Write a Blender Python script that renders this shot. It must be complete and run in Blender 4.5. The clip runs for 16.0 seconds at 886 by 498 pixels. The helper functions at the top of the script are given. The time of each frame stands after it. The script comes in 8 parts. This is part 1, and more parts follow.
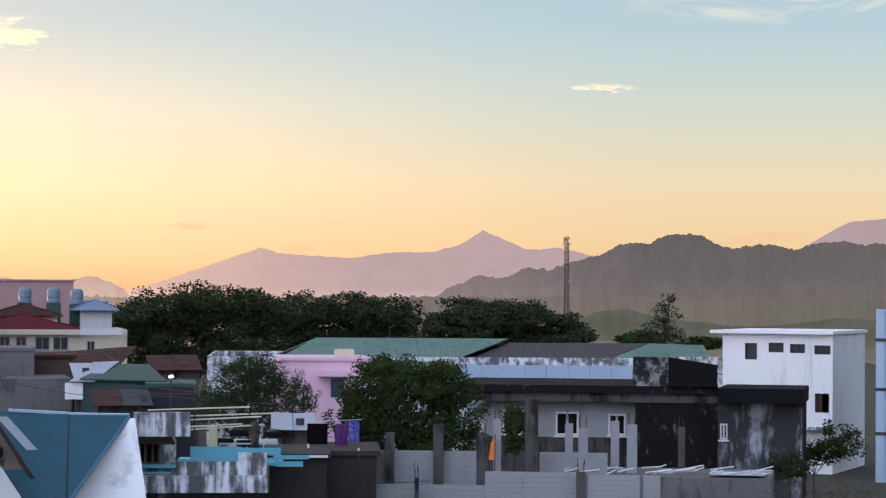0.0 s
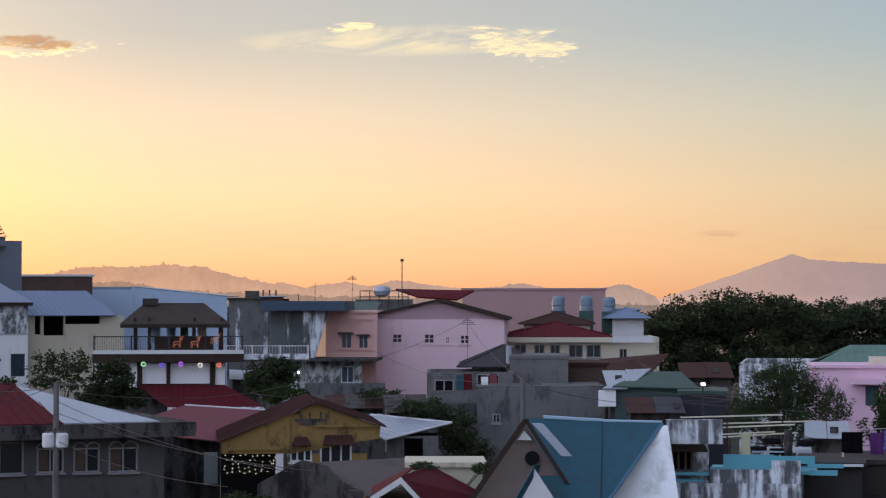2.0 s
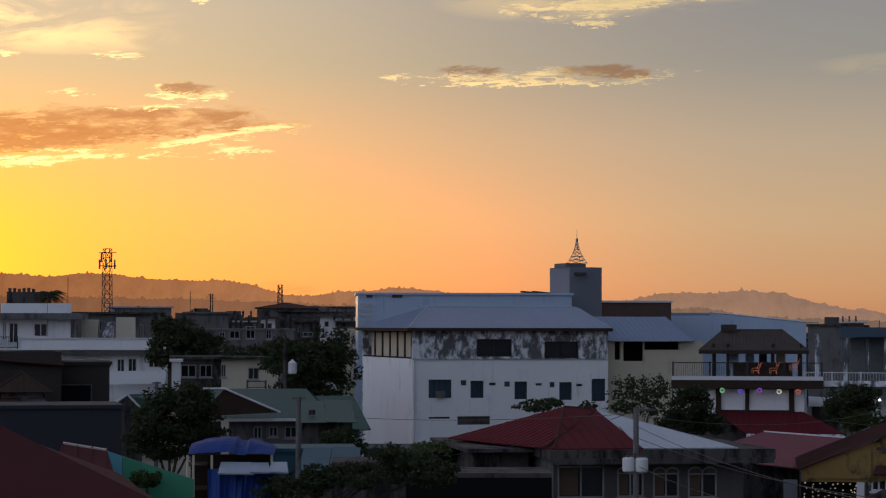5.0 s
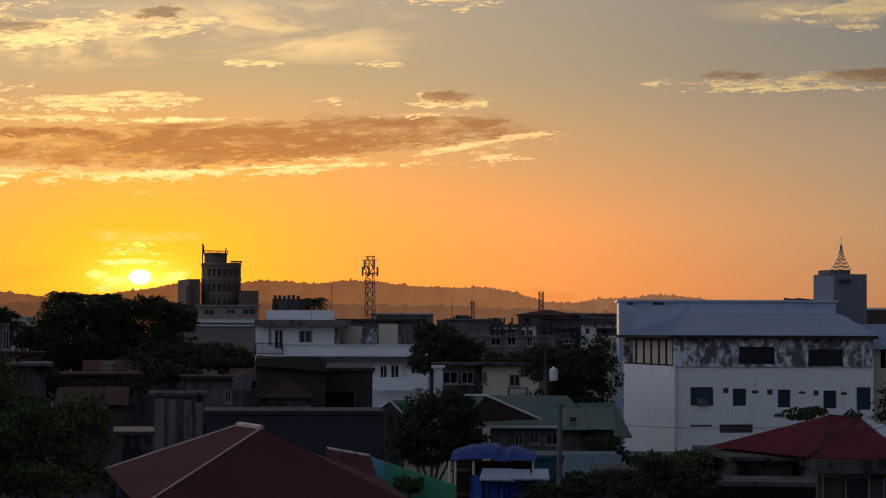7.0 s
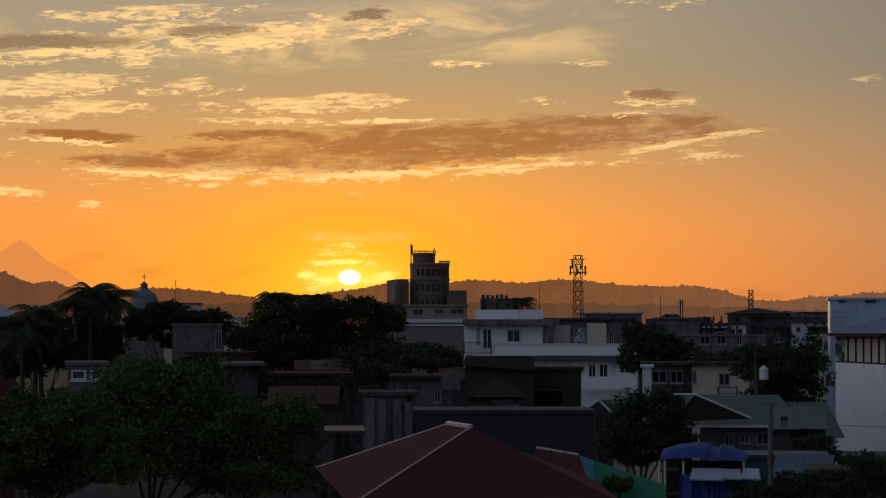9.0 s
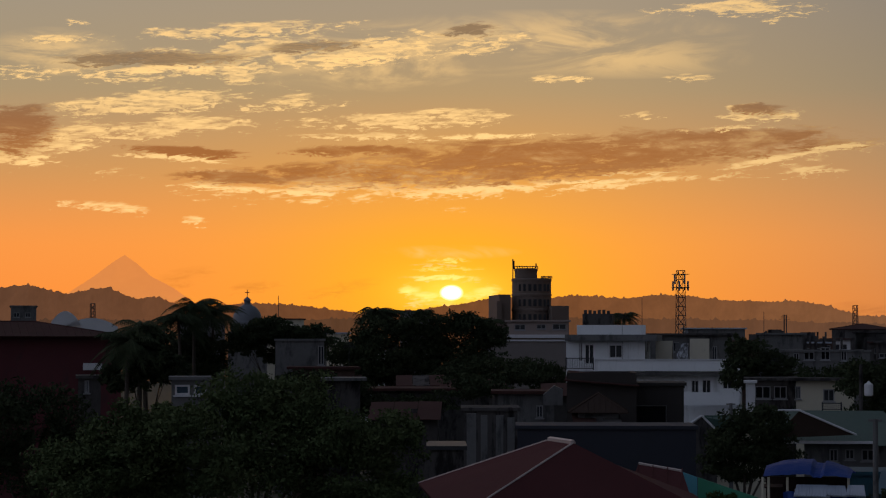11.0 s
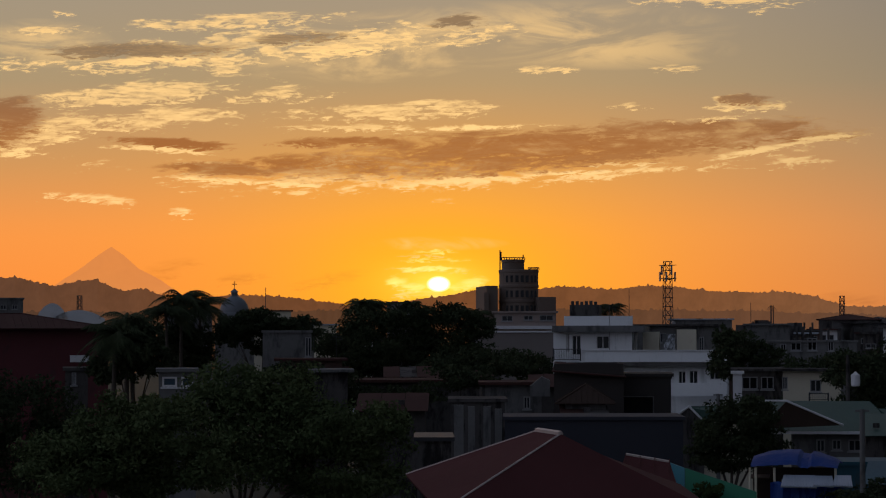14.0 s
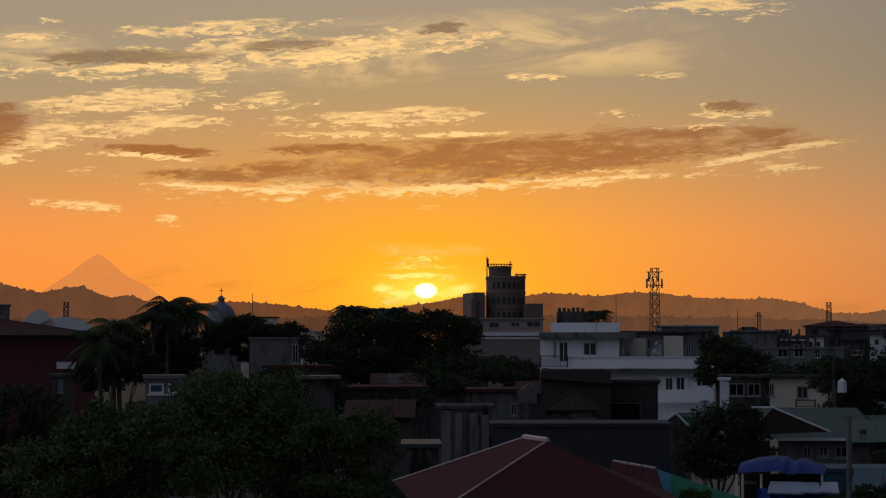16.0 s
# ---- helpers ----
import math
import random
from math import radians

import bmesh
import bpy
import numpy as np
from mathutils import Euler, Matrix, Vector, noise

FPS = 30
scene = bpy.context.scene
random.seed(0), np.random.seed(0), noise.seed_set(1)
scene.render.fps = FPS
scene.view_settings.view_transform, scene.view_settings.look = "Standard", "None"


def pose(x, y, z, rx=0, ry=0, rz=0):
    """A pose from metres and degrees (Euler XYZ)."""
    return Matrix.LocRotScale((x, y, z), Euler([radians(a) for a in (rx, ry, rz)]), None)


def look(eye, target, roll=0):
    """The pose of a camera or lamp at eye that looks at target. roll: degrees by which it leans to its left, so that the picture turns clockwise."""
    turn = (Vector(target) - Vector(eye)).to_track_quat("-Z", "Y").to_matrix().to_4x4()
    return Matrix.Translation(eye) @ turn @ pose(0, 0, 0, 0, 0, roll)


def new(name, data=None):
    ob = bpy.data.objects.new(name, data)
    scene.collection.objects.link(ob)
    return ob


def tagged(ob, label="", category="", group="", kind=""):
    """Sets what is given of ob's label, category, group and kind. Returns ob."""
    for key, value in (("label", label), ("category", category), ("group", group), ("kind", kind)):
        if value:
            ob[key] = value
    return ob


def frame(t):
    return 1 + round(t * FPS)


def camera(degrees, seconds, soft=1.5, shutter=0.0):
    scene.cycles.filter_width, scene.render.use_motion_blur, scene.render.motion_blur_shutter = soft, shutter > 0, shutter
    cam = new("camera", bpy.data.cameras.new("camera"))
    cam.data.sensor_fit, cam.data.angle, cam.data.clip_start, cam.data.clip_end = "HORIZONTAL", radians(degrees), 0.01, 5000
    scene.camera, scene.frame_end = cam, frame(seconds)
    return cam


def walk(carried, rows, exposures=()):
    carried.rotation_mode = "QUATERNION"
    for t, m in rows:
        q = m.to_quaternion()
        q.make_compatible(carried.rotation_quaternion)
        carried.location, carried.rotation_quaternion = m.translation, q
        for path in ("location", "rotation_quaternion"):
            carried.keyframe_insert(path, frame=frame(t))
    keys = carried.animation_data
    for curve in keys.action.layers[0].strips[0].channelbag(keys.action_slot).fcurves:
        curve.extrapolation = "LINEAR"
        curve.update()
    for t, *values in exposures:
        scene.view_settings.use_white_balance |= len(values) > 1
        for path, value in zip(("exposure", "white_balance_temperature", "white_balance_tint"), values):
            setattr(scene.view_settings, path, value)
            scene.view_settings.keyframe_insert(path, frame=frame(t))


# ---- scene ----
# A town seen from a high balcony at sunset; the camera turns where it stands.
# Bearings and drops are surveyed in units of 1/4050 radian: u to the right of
# the middle of the view, v below eye level. Site turns them into metres.
EYE = 11.0
K = 1 / 4050.0

cam = camera(21.947, 16.0, soft=1.15, shutter=0.1)
TURNS = [
    (0.0, -20.314, 1.120, 0.384),
    (0.5, -16.648, 1.102, 0.215),
    (1.0, -13.153, 1.100, 0.105),
    (1.5, -9.940, 1.161, -0.010),
    (2.0, -7.066, 1.263, 0.003),
    (2.5, -4.535, 1.355, -0.010),
    (3.0, -2.256, 1.417, -0.012),
    (3.5, 0.000, 1.479, 0.018),
    (4.0, 2.384, 1.583, 0.027),
    (4.5, 4.908, 1.739, 0.100),
    (5.0, 7.359, 1.901, 0.117),
    (5.2, 8.264, 1.965, 0.136),
    (7.3, 14.591, 2.025, 0.170),
    (7.5, 15.055, 2.002, 0.131),
    (8.0, 16.333, 1.958, 0.194),
    (8.5, 17.701, 1.955, 0.102),
    (9.0, 19.103, 2.029, 0.039),
    (9.5, 20.398, 2.208, -0.012),
    (9.7, 20.914, 2.314, -0.114),
    (11.8, 21.703, 2.417, 0.073),
    (12.0, 21.571, 2.399, 0.012),
    (12.5, 21.402, 2.318, -0.043),
    (13.0, 21.399, 2.236, -0.070),
    (13.5, 21.404, 2.194, -0.197),
    (14.0, 21.335, 2.195, -0.056),
    (14.5, 21.228, 2.270, -0.098),
    (15.0, 21.137, 2.342, -0.083),
    (15.5, 21.063, 2.382, -0.045),
    (16.0, 21.009, 2.361, -0.061),
]
walk(cam, [(t, pose(0, 0, EYE, 90 + p, 0, y) @ pose(0, 0, 0, 0, 0, r)) for t, y, p, r in TURNS],
     exposures=[(0.0, 1.05), (1.5, 0.80), (3.5, 0.10), (5.0, -0.38), (7.4, -0.98), (9.0, -1.22), (12.0, -1.30), (16.0, -1.30)])


# ---- sky and light ----
def lin(r, g, b, k=1.0):
    return tuple((c / 255 / 12.92 if c < 10 else ((c / 255 + 0.055) / 1.055) ** 2.4) * k for c in (r, g, b))


class Nodes:
    """Short hand for building node trees."""

    def __init__(self, tree):
        self.tree, self.nodes, self.links = tree, tree.nodes, tree.links

    def put(self, socket, value):
        if hasattr(value, "is_output"):
            self.links.new(value, socket)
        elif value is not None:
            socket.default_value = value

    def math(self, op, a, b=None, c=None, clamp=False):
        n = self.nodes.new("ShaderNodeMath")
        n.operation, n.use_clamp = op, clamp
        for s, v in zip(n.inputs, (a, b, c)):
            self.put(s, v)
        return n.outputs[0]

    def mix(self, f, a, b, blend="MIX"):
        n = self.nodes.new("ShaderNodeMix")
        n.data_type, n.blend_type = "RGBA", blend
        self.put(n.inputs[0], f)
        for s, v in ((n.inputs[6], a), (n.inputs[7], b)):
            self.put(s, (*v, 1) if isinstance(v, tuple) and len(v) == 3 else v)
        return n.outputs[2]

    def ramp(self, f, stops, ease="LINEAR"):
        n = self.nodes.new("ShaderNodeValToRGB")
        n.color_ramp.interpolation = ease
        el = n.color_ramp.elements
        while len(el) < len(stops):
            el.new(0.5)
        for e, (p, c) in zip(el, stops):
            e.position, e.color = p, (*c, 1) if isinstance(c, tuple) else (c, c, c, 1)
        self.put(n.inputs[0], f)
        return n.outputs[0]

    def noise(self, vec, scale, detail=4, rough=0.55, distort=0.0):
        n = self.nodes.new("ShaderNodeTexNoise")
        self.put(n.inputs["Vector"], vec)
        for k, v in (("Scale", scale), ("Detail", detail), ("Roughness", rough), ("Distortion", distort)):
            n.inputs[k].default_value = v
        return n.outputs["Fac"]

    def xyz(self, x, y, z):
        n = self.nodes.new("ShaderNodeCombineXYZ")
        for s, v in zip(n.inputs, (x, y, z)):
            self.put(s, v)
        return n.outputs[0]

    def step(self, x, lo, hi):
        n = self.nodes.new("ShaderNodeMapRange")
        n.interpolation_type = "SMOOTHSTEP"
        for s, v in zip(n.inputs[:3], (x, lo, hi)):
            self.put(s, v)
        return n.outputs[0]


SUN = (-1516, -93)
SUN_BEARING = SUN[0] * K
world = bpy.data.worlds.new("evening_sky")
scene.world = world
world.use_nodes = True
W = Nodes(world.node_tree)
W.nodes.clear()
coord = W.nodes.new("ShaderNodeTexCoord").outputs["Generated"]
sep = W.nodes.new("ShaderNodeSeparateXYZ")
W.links.new(coord, sep.inputs[0])
dx, dy, dz = sep.outputs
flat = W.math("MAXIMUM", W.math("SQRT", W.math("ADD", W.math("MULTIPLY", dx, dx), W.math("MULTIPLY", dy, dy))), 0.001)
sky_u = W.math("MULTIPLY", W.math("ARCTAN2", dx, dy), 4050)
sky_h = W.math("MULTIPLY", W.math("DIVIDE", dz, flat), 4050)
height = W.math("DIVIDE", W.math("ARCTANGENT", W.math("DIVIDE", dz, flat)), 1.5708, clamp=True)


def deg_stops(stops, k):
    return [(d / 90, lin(*c, k)) for d, c in stops]


# the sky's glow by height in three bearings: far from the sun, between, and over the sun
far_sky = W.ramp(height, deg_stops(
    [(0, (240, 190, 144)), (1.2, (250, 214, 164)), (2.8, (244, 224, 188)), (4.6, (216, 222, 210)), (6.6, (188, 212, 222)),
     (9, (176, 200, 218)), (25, (178, 190, 206)), (90, (140, 160, 190))], 0.46))
mid_sky = W.ramp(height, deg_stops(
    [(0, (240, 160, 112)), (0.9, (250, 186, 134)), (2.6, (245, 204, 158)), (4.6, (224, 199, 170)), (6.6, (184, 178, 168)),
     (9, (168, 165, 168)), (25, (165, 172, 185)), (90, (135, 152, 182))], 0.87))
sun_sky = W.ramp(height, deg_stops(
    [(0, (228, 128, 58)), (1.0, (236, 144, 62)), (2.6, (232, 151, 72)), (4.4, (192, 150, 92)), (6.4, (158, 149, 114)),
     (8.5, (150, 148, 126)), (25, (120, 120, 125)), (90, (92, 104, 125))], 1.0))
sun_sky = W.mix(1.0, sun_sky, (2.85, 2.44, 2.52), "MULTIPLY")
side = W.step(sky_u, 1900, -250)
sunward = W.step(sky_u, 100, -1420)
sky = W.mix(sunward, W.mix(side, far_sky, mid_sky), sun_sky)
# the half of the sky behind the camera: a cool dusk
back = W.step(dy, 0.35, -0.35)
back_sky = W.ramp(height, [(0, (0.49, 0.49, 0.60)), (0.15, (0.54, 0.58, 0.73)), (0.5, (0.41, 0.50, 0.69)), (1, (0.29, 0.37, 0.56))])
# it is brighter on the sun's side
fall = W.math("SUBTRACT", 1.0, W.math("MULTIPLY", dx, 0.9))
sky = W.mix(back, sky, W.mix(1.0, back_sky, W.xyz(fall, fall, fall), "MULTIPLY"))
# warm glow round the sun
su = W.math("SUBTRACT", sky_u, SUN[0])
sh = W.math("SUBTRACT", sky_h, -SUN[1])


def glow(ku, kh, power):
    r2 = W.math("ADD", W.math("POWER", W.math("DIVIDE", su, ku), 2), W.math("POWER", W.math("DIVIDE", sh, kh), 2))
    return W.math("POWER", W.math("DIVIDE", 1.0, W.math("ADD", r2, 1.0)), power)


sky = W.mix(W.math("MULTIPLY", glow(430, 245, 2.1), 0.96, clamp=True), sky, lin(255, 176, 22, 2.6))

# clouds: streaky noise on slightly tilted lines, at three scales
tilt = W.math("SUBTRACT", sky_h, W.math("MULTIPLY", sky_u, 0.05))
coarse = W.noise(W.xyz(W.math("MULTIPLY", sky_u, 0.0085), W.math("MULTIPLY", tilt, 0.045), 0.0), 1.0, 9, 0.64, 0.7)
fine = W.noise(W.xyz(W.math("MULTIPLY", sky_u, 0.036), W.math("MULTIPLY", tilt, 0.15), 3.0), 1.0, 8, 0.70, 0.8)
puffs = W.math("ADD", W.math("MULTIPLY", coarse, 0.58), W.math("MULTIPLY", fine, 0.42))
wisps = W.noise(W.xyz(W.math("MULTIPLY", sky_u, 0.0040), W.math("MULTIPLY", tilt, 0.014), 7.0), 1.0, 8, 0.62, 1.2)
ragged_h = W.math("ADD", sky_h, W.math("MULTIPLY", W.math("SUBTRACT", fine, 0.5), 34))


def cloud_mask(spots, rough, soft, lift=0.0, thin=0.0):
    """The union of soft ragged ellipses (middle, half width, half height, slope)."""
    total = None
    for (u, v), a, b, slope in spots:
        du = W.math("SUBTRACT", sky_u, u)
        dh = W.math("SUBTRACT", W.math("SUBTRACT", ragged_h, -v + lift * b), W.math("MULTIPLY", du, slope))
        q = W.math("ADD", W.math("POWER", W.math("DIVIDE", du, a), 2), W.math("POWER", W.math("DIVIDE", dh, b), 2))
        m = W.math("SUBTRACT", 1.0, q)
        total = m if total is None else W.math("MAXIMUM", total, m)
    total = W.math("MAXIMUM", total, -3.0)
    return W.step(W.math("ADD", total, W.math("MULTIPLY", W.math("SUBTRACT", puffs, 0.5), rough)), thin, thin + soft)


VEILS = [((-1396, -537), 420, 62, 0.02), ((-1235, -511), 260, 40, -0.02), ((-2214, -515), 130, 45, 0.0), ((-218, -586), 330, 50, 0.04),
         ((-1657, -487), 240, 40, 0.05), ((2027, -515), 300, 40, 0.0), ((446, -460), 330, 30, 0.02),
         ((-1517, -165), 130, 14, 0.0)]
veil_total = None
for (vu, vv), va, vb, vs in VEILS:
    du = W.math("SUBTRACT", sky_u, vu)
    dh = W.math("SUBTRACT", W.math("SUBTRACT", sky_h, -vv), W.math("MULTIPLY", du, vs))
    q = W.math("ADD", W.math("POWER", W.math("DIVIDE", du, va), 2), W.math("POWER", W.math("DIVIDE", dh, vb), 2))
    q = W.math("SUBTRACT", 1.0, q, clamp=True)
    veil_total = q if veil_total is None else W.math("MAXIMUM", veil_total, q)
veil = W.math("MULTIPLY", veil_total, W.step(wisps, 0.40, 0.62))

LIT = [((-1166, -409), 42, 8, 0.0), ((-1326, -475), 60, 11, 0.03), ((-1096, -473), 56, 9, -0.02), ((-1507, -243), 30, 5, 0.0),
       ((-879, -305), 62, 12, 0.0), ((-1607, -400), 230, 19, 0.03), ((-1507, -411), 100, 12, 0.0), ((-1798, -430), 112, 15, 0.05),
       ((-2046, -431), 215, 26, 0.10), ((-2066, -381), 225, 22, 0.05), ((-1838, -514), 480, 34, 0.075), ((-1898, -558), 215, 17, 0.06),
       ((-2232, -351), 130, 36, 0.20), ((-2124, -243), 92, 11, -0.08), ((-1971, -220), 26, 10, 0.0), ((-996, -597), 150, 17, 0.0),
       ((-951, -573), 22, 5, 0.0), ((-1517, -85), 92, 24, 0.0), ((-1527, -118), 78, 6, 0.0), ((-1537, -143), 60, 4, 0.0),
       ((-1436, -280), 430, 16, 0.055), ((-1436, -318), 540, 44, 0.07), ((-1007, -355), 265, 34, 0.01), ((-972, -410), 76, 18, 0.0),
       ((-1777, -287), 330, 24, -0.03), ((-1898, -475), 45, 8, 0.05), ((-368, -443), 265, 17, 0.01), ((-248, -537), 40, 4, -0.03),
       ((-238, -571), 200, 24, 0.10), ((624, -454), 108, 30, -0.14), ((337, -486), 46, 10, 0.02), ((-255, -535), 45, 5, -0.05),
       ((1722, -367), 68, 6, -0.01), ((680, -447), 55, 30, -0.1), ((-1637, -371), 190, 8, 0.0), ((-2233, -538), 60, 8, 0.0),
       ((-2175, -568), 24, 6, -0.15), ((-1466, -371), 120, 9, 0.0)]
streaks = W.noise(W.xyz(W.math("MULTIPLY", sky_u, 0.018), W.math("MULTIPLY", sky_h, 0.17), 11.0), 1.0, 6, 0.7, 0.6)
lit = W.math("MULTIPLY", cloud_mask(LIT, 9.0, 0.75, 0.0, 0.26), W.math("ADD", W.math("MULTIPLY", W.step(W.math("ADD", W.math("MULTIPLY", streaks, 0.6), W.math("MULTIPLY", fine, 0.4)), 0.40, 0.58), 0.62), 0.33))
SHADED = [((-1027, -355), 250, 30, 0.01), ((-1376, -323), 430, 44, 0.06), ((-1657, -303), 280, 26, 0.02), ((-969, -416), 52, 11, 0.0),
          ((-1897, -293), 160, 12, -0.05), ((-2271, -375), 64, 50, 0.1), ((-2042, -503), 190, 16, 0.03), ((-1758, -530), 90, 11, 0.06),
          ((-468, -451), 70, 9, 0.0), ((-238, -448), 90, 13, 0.0), ((-1996, -342), 110, 10, -0.06), ((-1677, -344), 120, 10, 0.0),
          ((-1476, -560), 60, 12, 0.1)]
shaded = W.math("MULTIPLY", cloud_mask(SHADED, 6.2, 0.9, 0.1, -0.12), W.math("ADD", W.math("MULTIPLY", W.step(wisps, 0.34, 0.5), 0.35), 0.65))
# bright under-edges of the shaded clouds, lit from below
RIMS = [((-1885, -276), 230, 4, -0.05), ((-1370, -283), 300, 7, 0.06), ((-930, -331), 165, 8, 0.17), ((-972, -400), 62, 4, 0.0), ((-350, -430), 240, 5, 0.0),
        ((-1020, -384), 120, 4, 0.03), ((-1470, -372), 230, 4, 0.03), ((-2030, -488), 190, 6, 0.05), ((-1640, -512), 230, 6, 0.05), ((-2215, -335), 90, 8, 0.28),
        ((-2010, -330), 120, 4, -0.06), ((-1180, -305), 100, 4, 0.04), ((-860, -306), 55, 4, 0.0)]
rims = cloud_mask(RIMS, 6.0, 0.8, 0.0, 0.25)
LOW = [((-1707, -100), 70, 18, 0.15), ((-1996, -119), 62, 22, 0.2), ((-1857, -105), 60, 14, 0.1), ((1251, -122), 45, 8, 0.0), ((1182, -77), 40, 12, 0.0),
       ((2019, -99), 110, 16, 0.06), ((979, -115), 50, 9, 0.0), ((983, -114), 45, 9, 0.0), ((-808, -64), 70, 16, 0.0)]
low = cloud_mask(LOW, 6.0, 2.0)
warm_lit = W.mix(sunward, W.mix(side, lin(252, 236, 205, 0.56), lin(255, 226, 165, 0.98)), lin(255, 208, 136, 2.7))
warm_shade = W.mix(sunward, lin(165, 125, 95, 0.9), W.mix(W.step(sky_h, 330, 500), lin(158, 94, 48, 2.4), lin(140, 114, 88, 2.2)))
low_shade = W.mix(sunward, lin(240, 180, 150, 0.50), lin(200, 118, 44, 2.4))
sky = W.mix(W.math("MULTIPLY", veil, 0.5), sky, warm_lit)
sky = W.mix(W.math("MULTIPLY", lit, 0.9), sky, warm_lit)
sky = W.mix(W.math("MULTIPLY", shaded, 0.88), sky, warm_shade)
sky = W.mix(W.math("MULTIPLY", rims, 0.85), sky, warm_lit)
sky = W.mix(W.math("MULTIPLY", low, 0.5), sky, low_shade)
near_sun = glow(105, 46, 2.4)
sky = W.mix(W.math("MULTIPLY", near_sun, 0.95, clamp=True), sky, lin(255, 214, 70, 3.0))
# bright bands and puffs of cloud round the sun, then its disc behind a dark streak
BANDS = [((-1528, -120), 66, 5, 0.0), ((-1520, -150), 48, 3, 0.0), ((-1590, -98), 26, 11, 0.0), ((-1455, -96), 34, 11, 0.1), ((-1520, -135), 80, 3, 0.02), ((-1516, -69), 20, 4, 0.0), ((-1560, -88), 40, 8, 0.0), ((-1480, -86), 40, 8, 0.0)]
sky = W.mix(W.math("MULTIPLY", cloud_mask(BANDS, 3.0, 1.3), 0.8), sky, lin(255, 226, 120, 3.3))
disc = W.step(W.math("SQRT", W.math("ADD", W.math("MULTIPLY", su, su), W.math("MULTIPLY", W.math("MULTIPLY", sh, 1.5), W.math("MULTIPLY", sh, 1.5)))), 23, 9)
sky = W.mix(disc, sky, (9.0, 8.2, 5.6))
# the physical sky adds its own low dusk light
nishita = W.nodes.new("ShaderNodeTexSky")
nishita.sky_type, nishita.sun_disc = "NISHITA", False
nishita.sun_elevation, nishita.sun_rotation = radians(1.4), SUN_BEARING
nishita.air_density, nishita.dust_density = 1.0, 2.0
sky = W.mix(1.0, sky, W.mix(1.0, nishita.outputs[0], (0.004, 0.004, 0.004), "MULTIPLY"), "ADD")
bg = W.nodes.new("ShaderNodeBackground")
W.put(bg.inputs[0], sky)
bg.inputs[1].default_value = 1.0
W.links.new(bg.outputs[0], W.nodes.new("ShaderNodeOutputWorld").inputs[0])

sun_lamp = new("sun", bpy.data.lights.new("sun", "SUN"))
sun_lamp.data.energy, sun_lamp.data.angle, sun_lamp.data.color = 0.9, radians(2.0), (1.0, 0.62, 0.30)
sun_lamp.matrix_world = look((math.sin(SUN_BEARING) * 100, math.cos(SUN_BEARING) * 100, 2.6), (0, 0, 0))


# ---- materials ----
def surface(name, colour, rough=0.8, stain=0.0, stain_colour=(0.03, 0.03, 0.03), grain=0.25, scale=1.0, metal=0.0, bump=0.3, streak=0.25, cover=0.5, shine=0.35):
    """Paint, plaster, concrete or sheet metal: two scales of grain and, with stain, mould and run-off streaks."""
    m = bpy.data.materials.new(name)
    m.use_nodes = True
    n = Nodes(m.node_tree)
    shader = n.nodes["Principled BSDF"]
    pos = n.nodes.new("ShaderNodeNewGeometry").outputs["Position"]
    big = n.noise(pos, 0.35 * scale, 5, 0.6)
    small = n.noise(pos, 4.5 * scale, 6, 0.65)
    tone = n.math("ADD", n.math("MULTIPLY", big, 0.6), n.math("MULTIPLY", small, 0.4))
    k = n.math("ADD", n.math("MULTIPLY", n.math("SUBTRACT", tone, 0.5), grain * 2.4), 1.0)
    base = n.mix(1.0, colour, n.xyz(k, k, k), "MULTIPLY")
    if stain:
        mp = n.nodes.new("ShaderNodeMapping")
        n.links.new(pos, mp.inputs[0])
        mp.inputs["Scale"].default_value = (1.0, 1.0, streak)
        runs = n.noise(mp.outputs[0], 1.5 * scale, 8, 0.7, 0.3)
        patch = n.noise(pos, 0.5 * scale, 4, 0.6)
        f = n.math("ADD", n.math("MULTIPLY", runs, 0.65), n.math("MULTIPLY", patch, 0.35))
        lo = 0.62 - 0.24 * cover
        base = n.mix(n.math("MULTIPLY", n.step(f, lo, lo + 0.13), stain), base, stain_colour)
    n.put(shader.inputs["Base Color"], base)
    n.put(shader.inputs["Roughness"], n.math("ADD", n.math("MULTIPLY", small, 0.25), rough - 0.12, clamp=True))
    shader.inputs["Metallic"].default_value = metal
    shader.inputs["Specular IOR Level"].default_value = shine
    if bump:
        b = n.nodes.new("ShaderNodeBump")
        b.inputs["Strength"].default_value, b.inputs["Distance"].default_value = bump, 0.03
        n.put(b.inputs["Height"], small)
        n.links.new(b.outputs[0], shader.inputs["Normal"])
    return m


def foliage(name, colour, other):
    m = bpy.data.materials.new(name)
    m.use_nodes = True
    n = Nodes(m.node_tree)
    shader = n.nodes["Principled BSDF"]
    geo = n.nodes.new("ShaderNodeNewGeometry")
    patch = n.noise(geo.outputs["Position"], 0.45, 4, 0.6)
    f = n.math("ADD", n.math("MULTIPLY", geo.outputs["Random Per Island"], 0.6), n.math("MULTIPLY", n.step(patch, 0.35, 0.65), 0.4))
    n.put(shader.inputs["Base Color"], n.mix(f, colour, other))
    shader.inputs["Roughness"].default_value = 0.9
    shader.inputs["Specular IOR Level"].default_value = 0.12
    return m


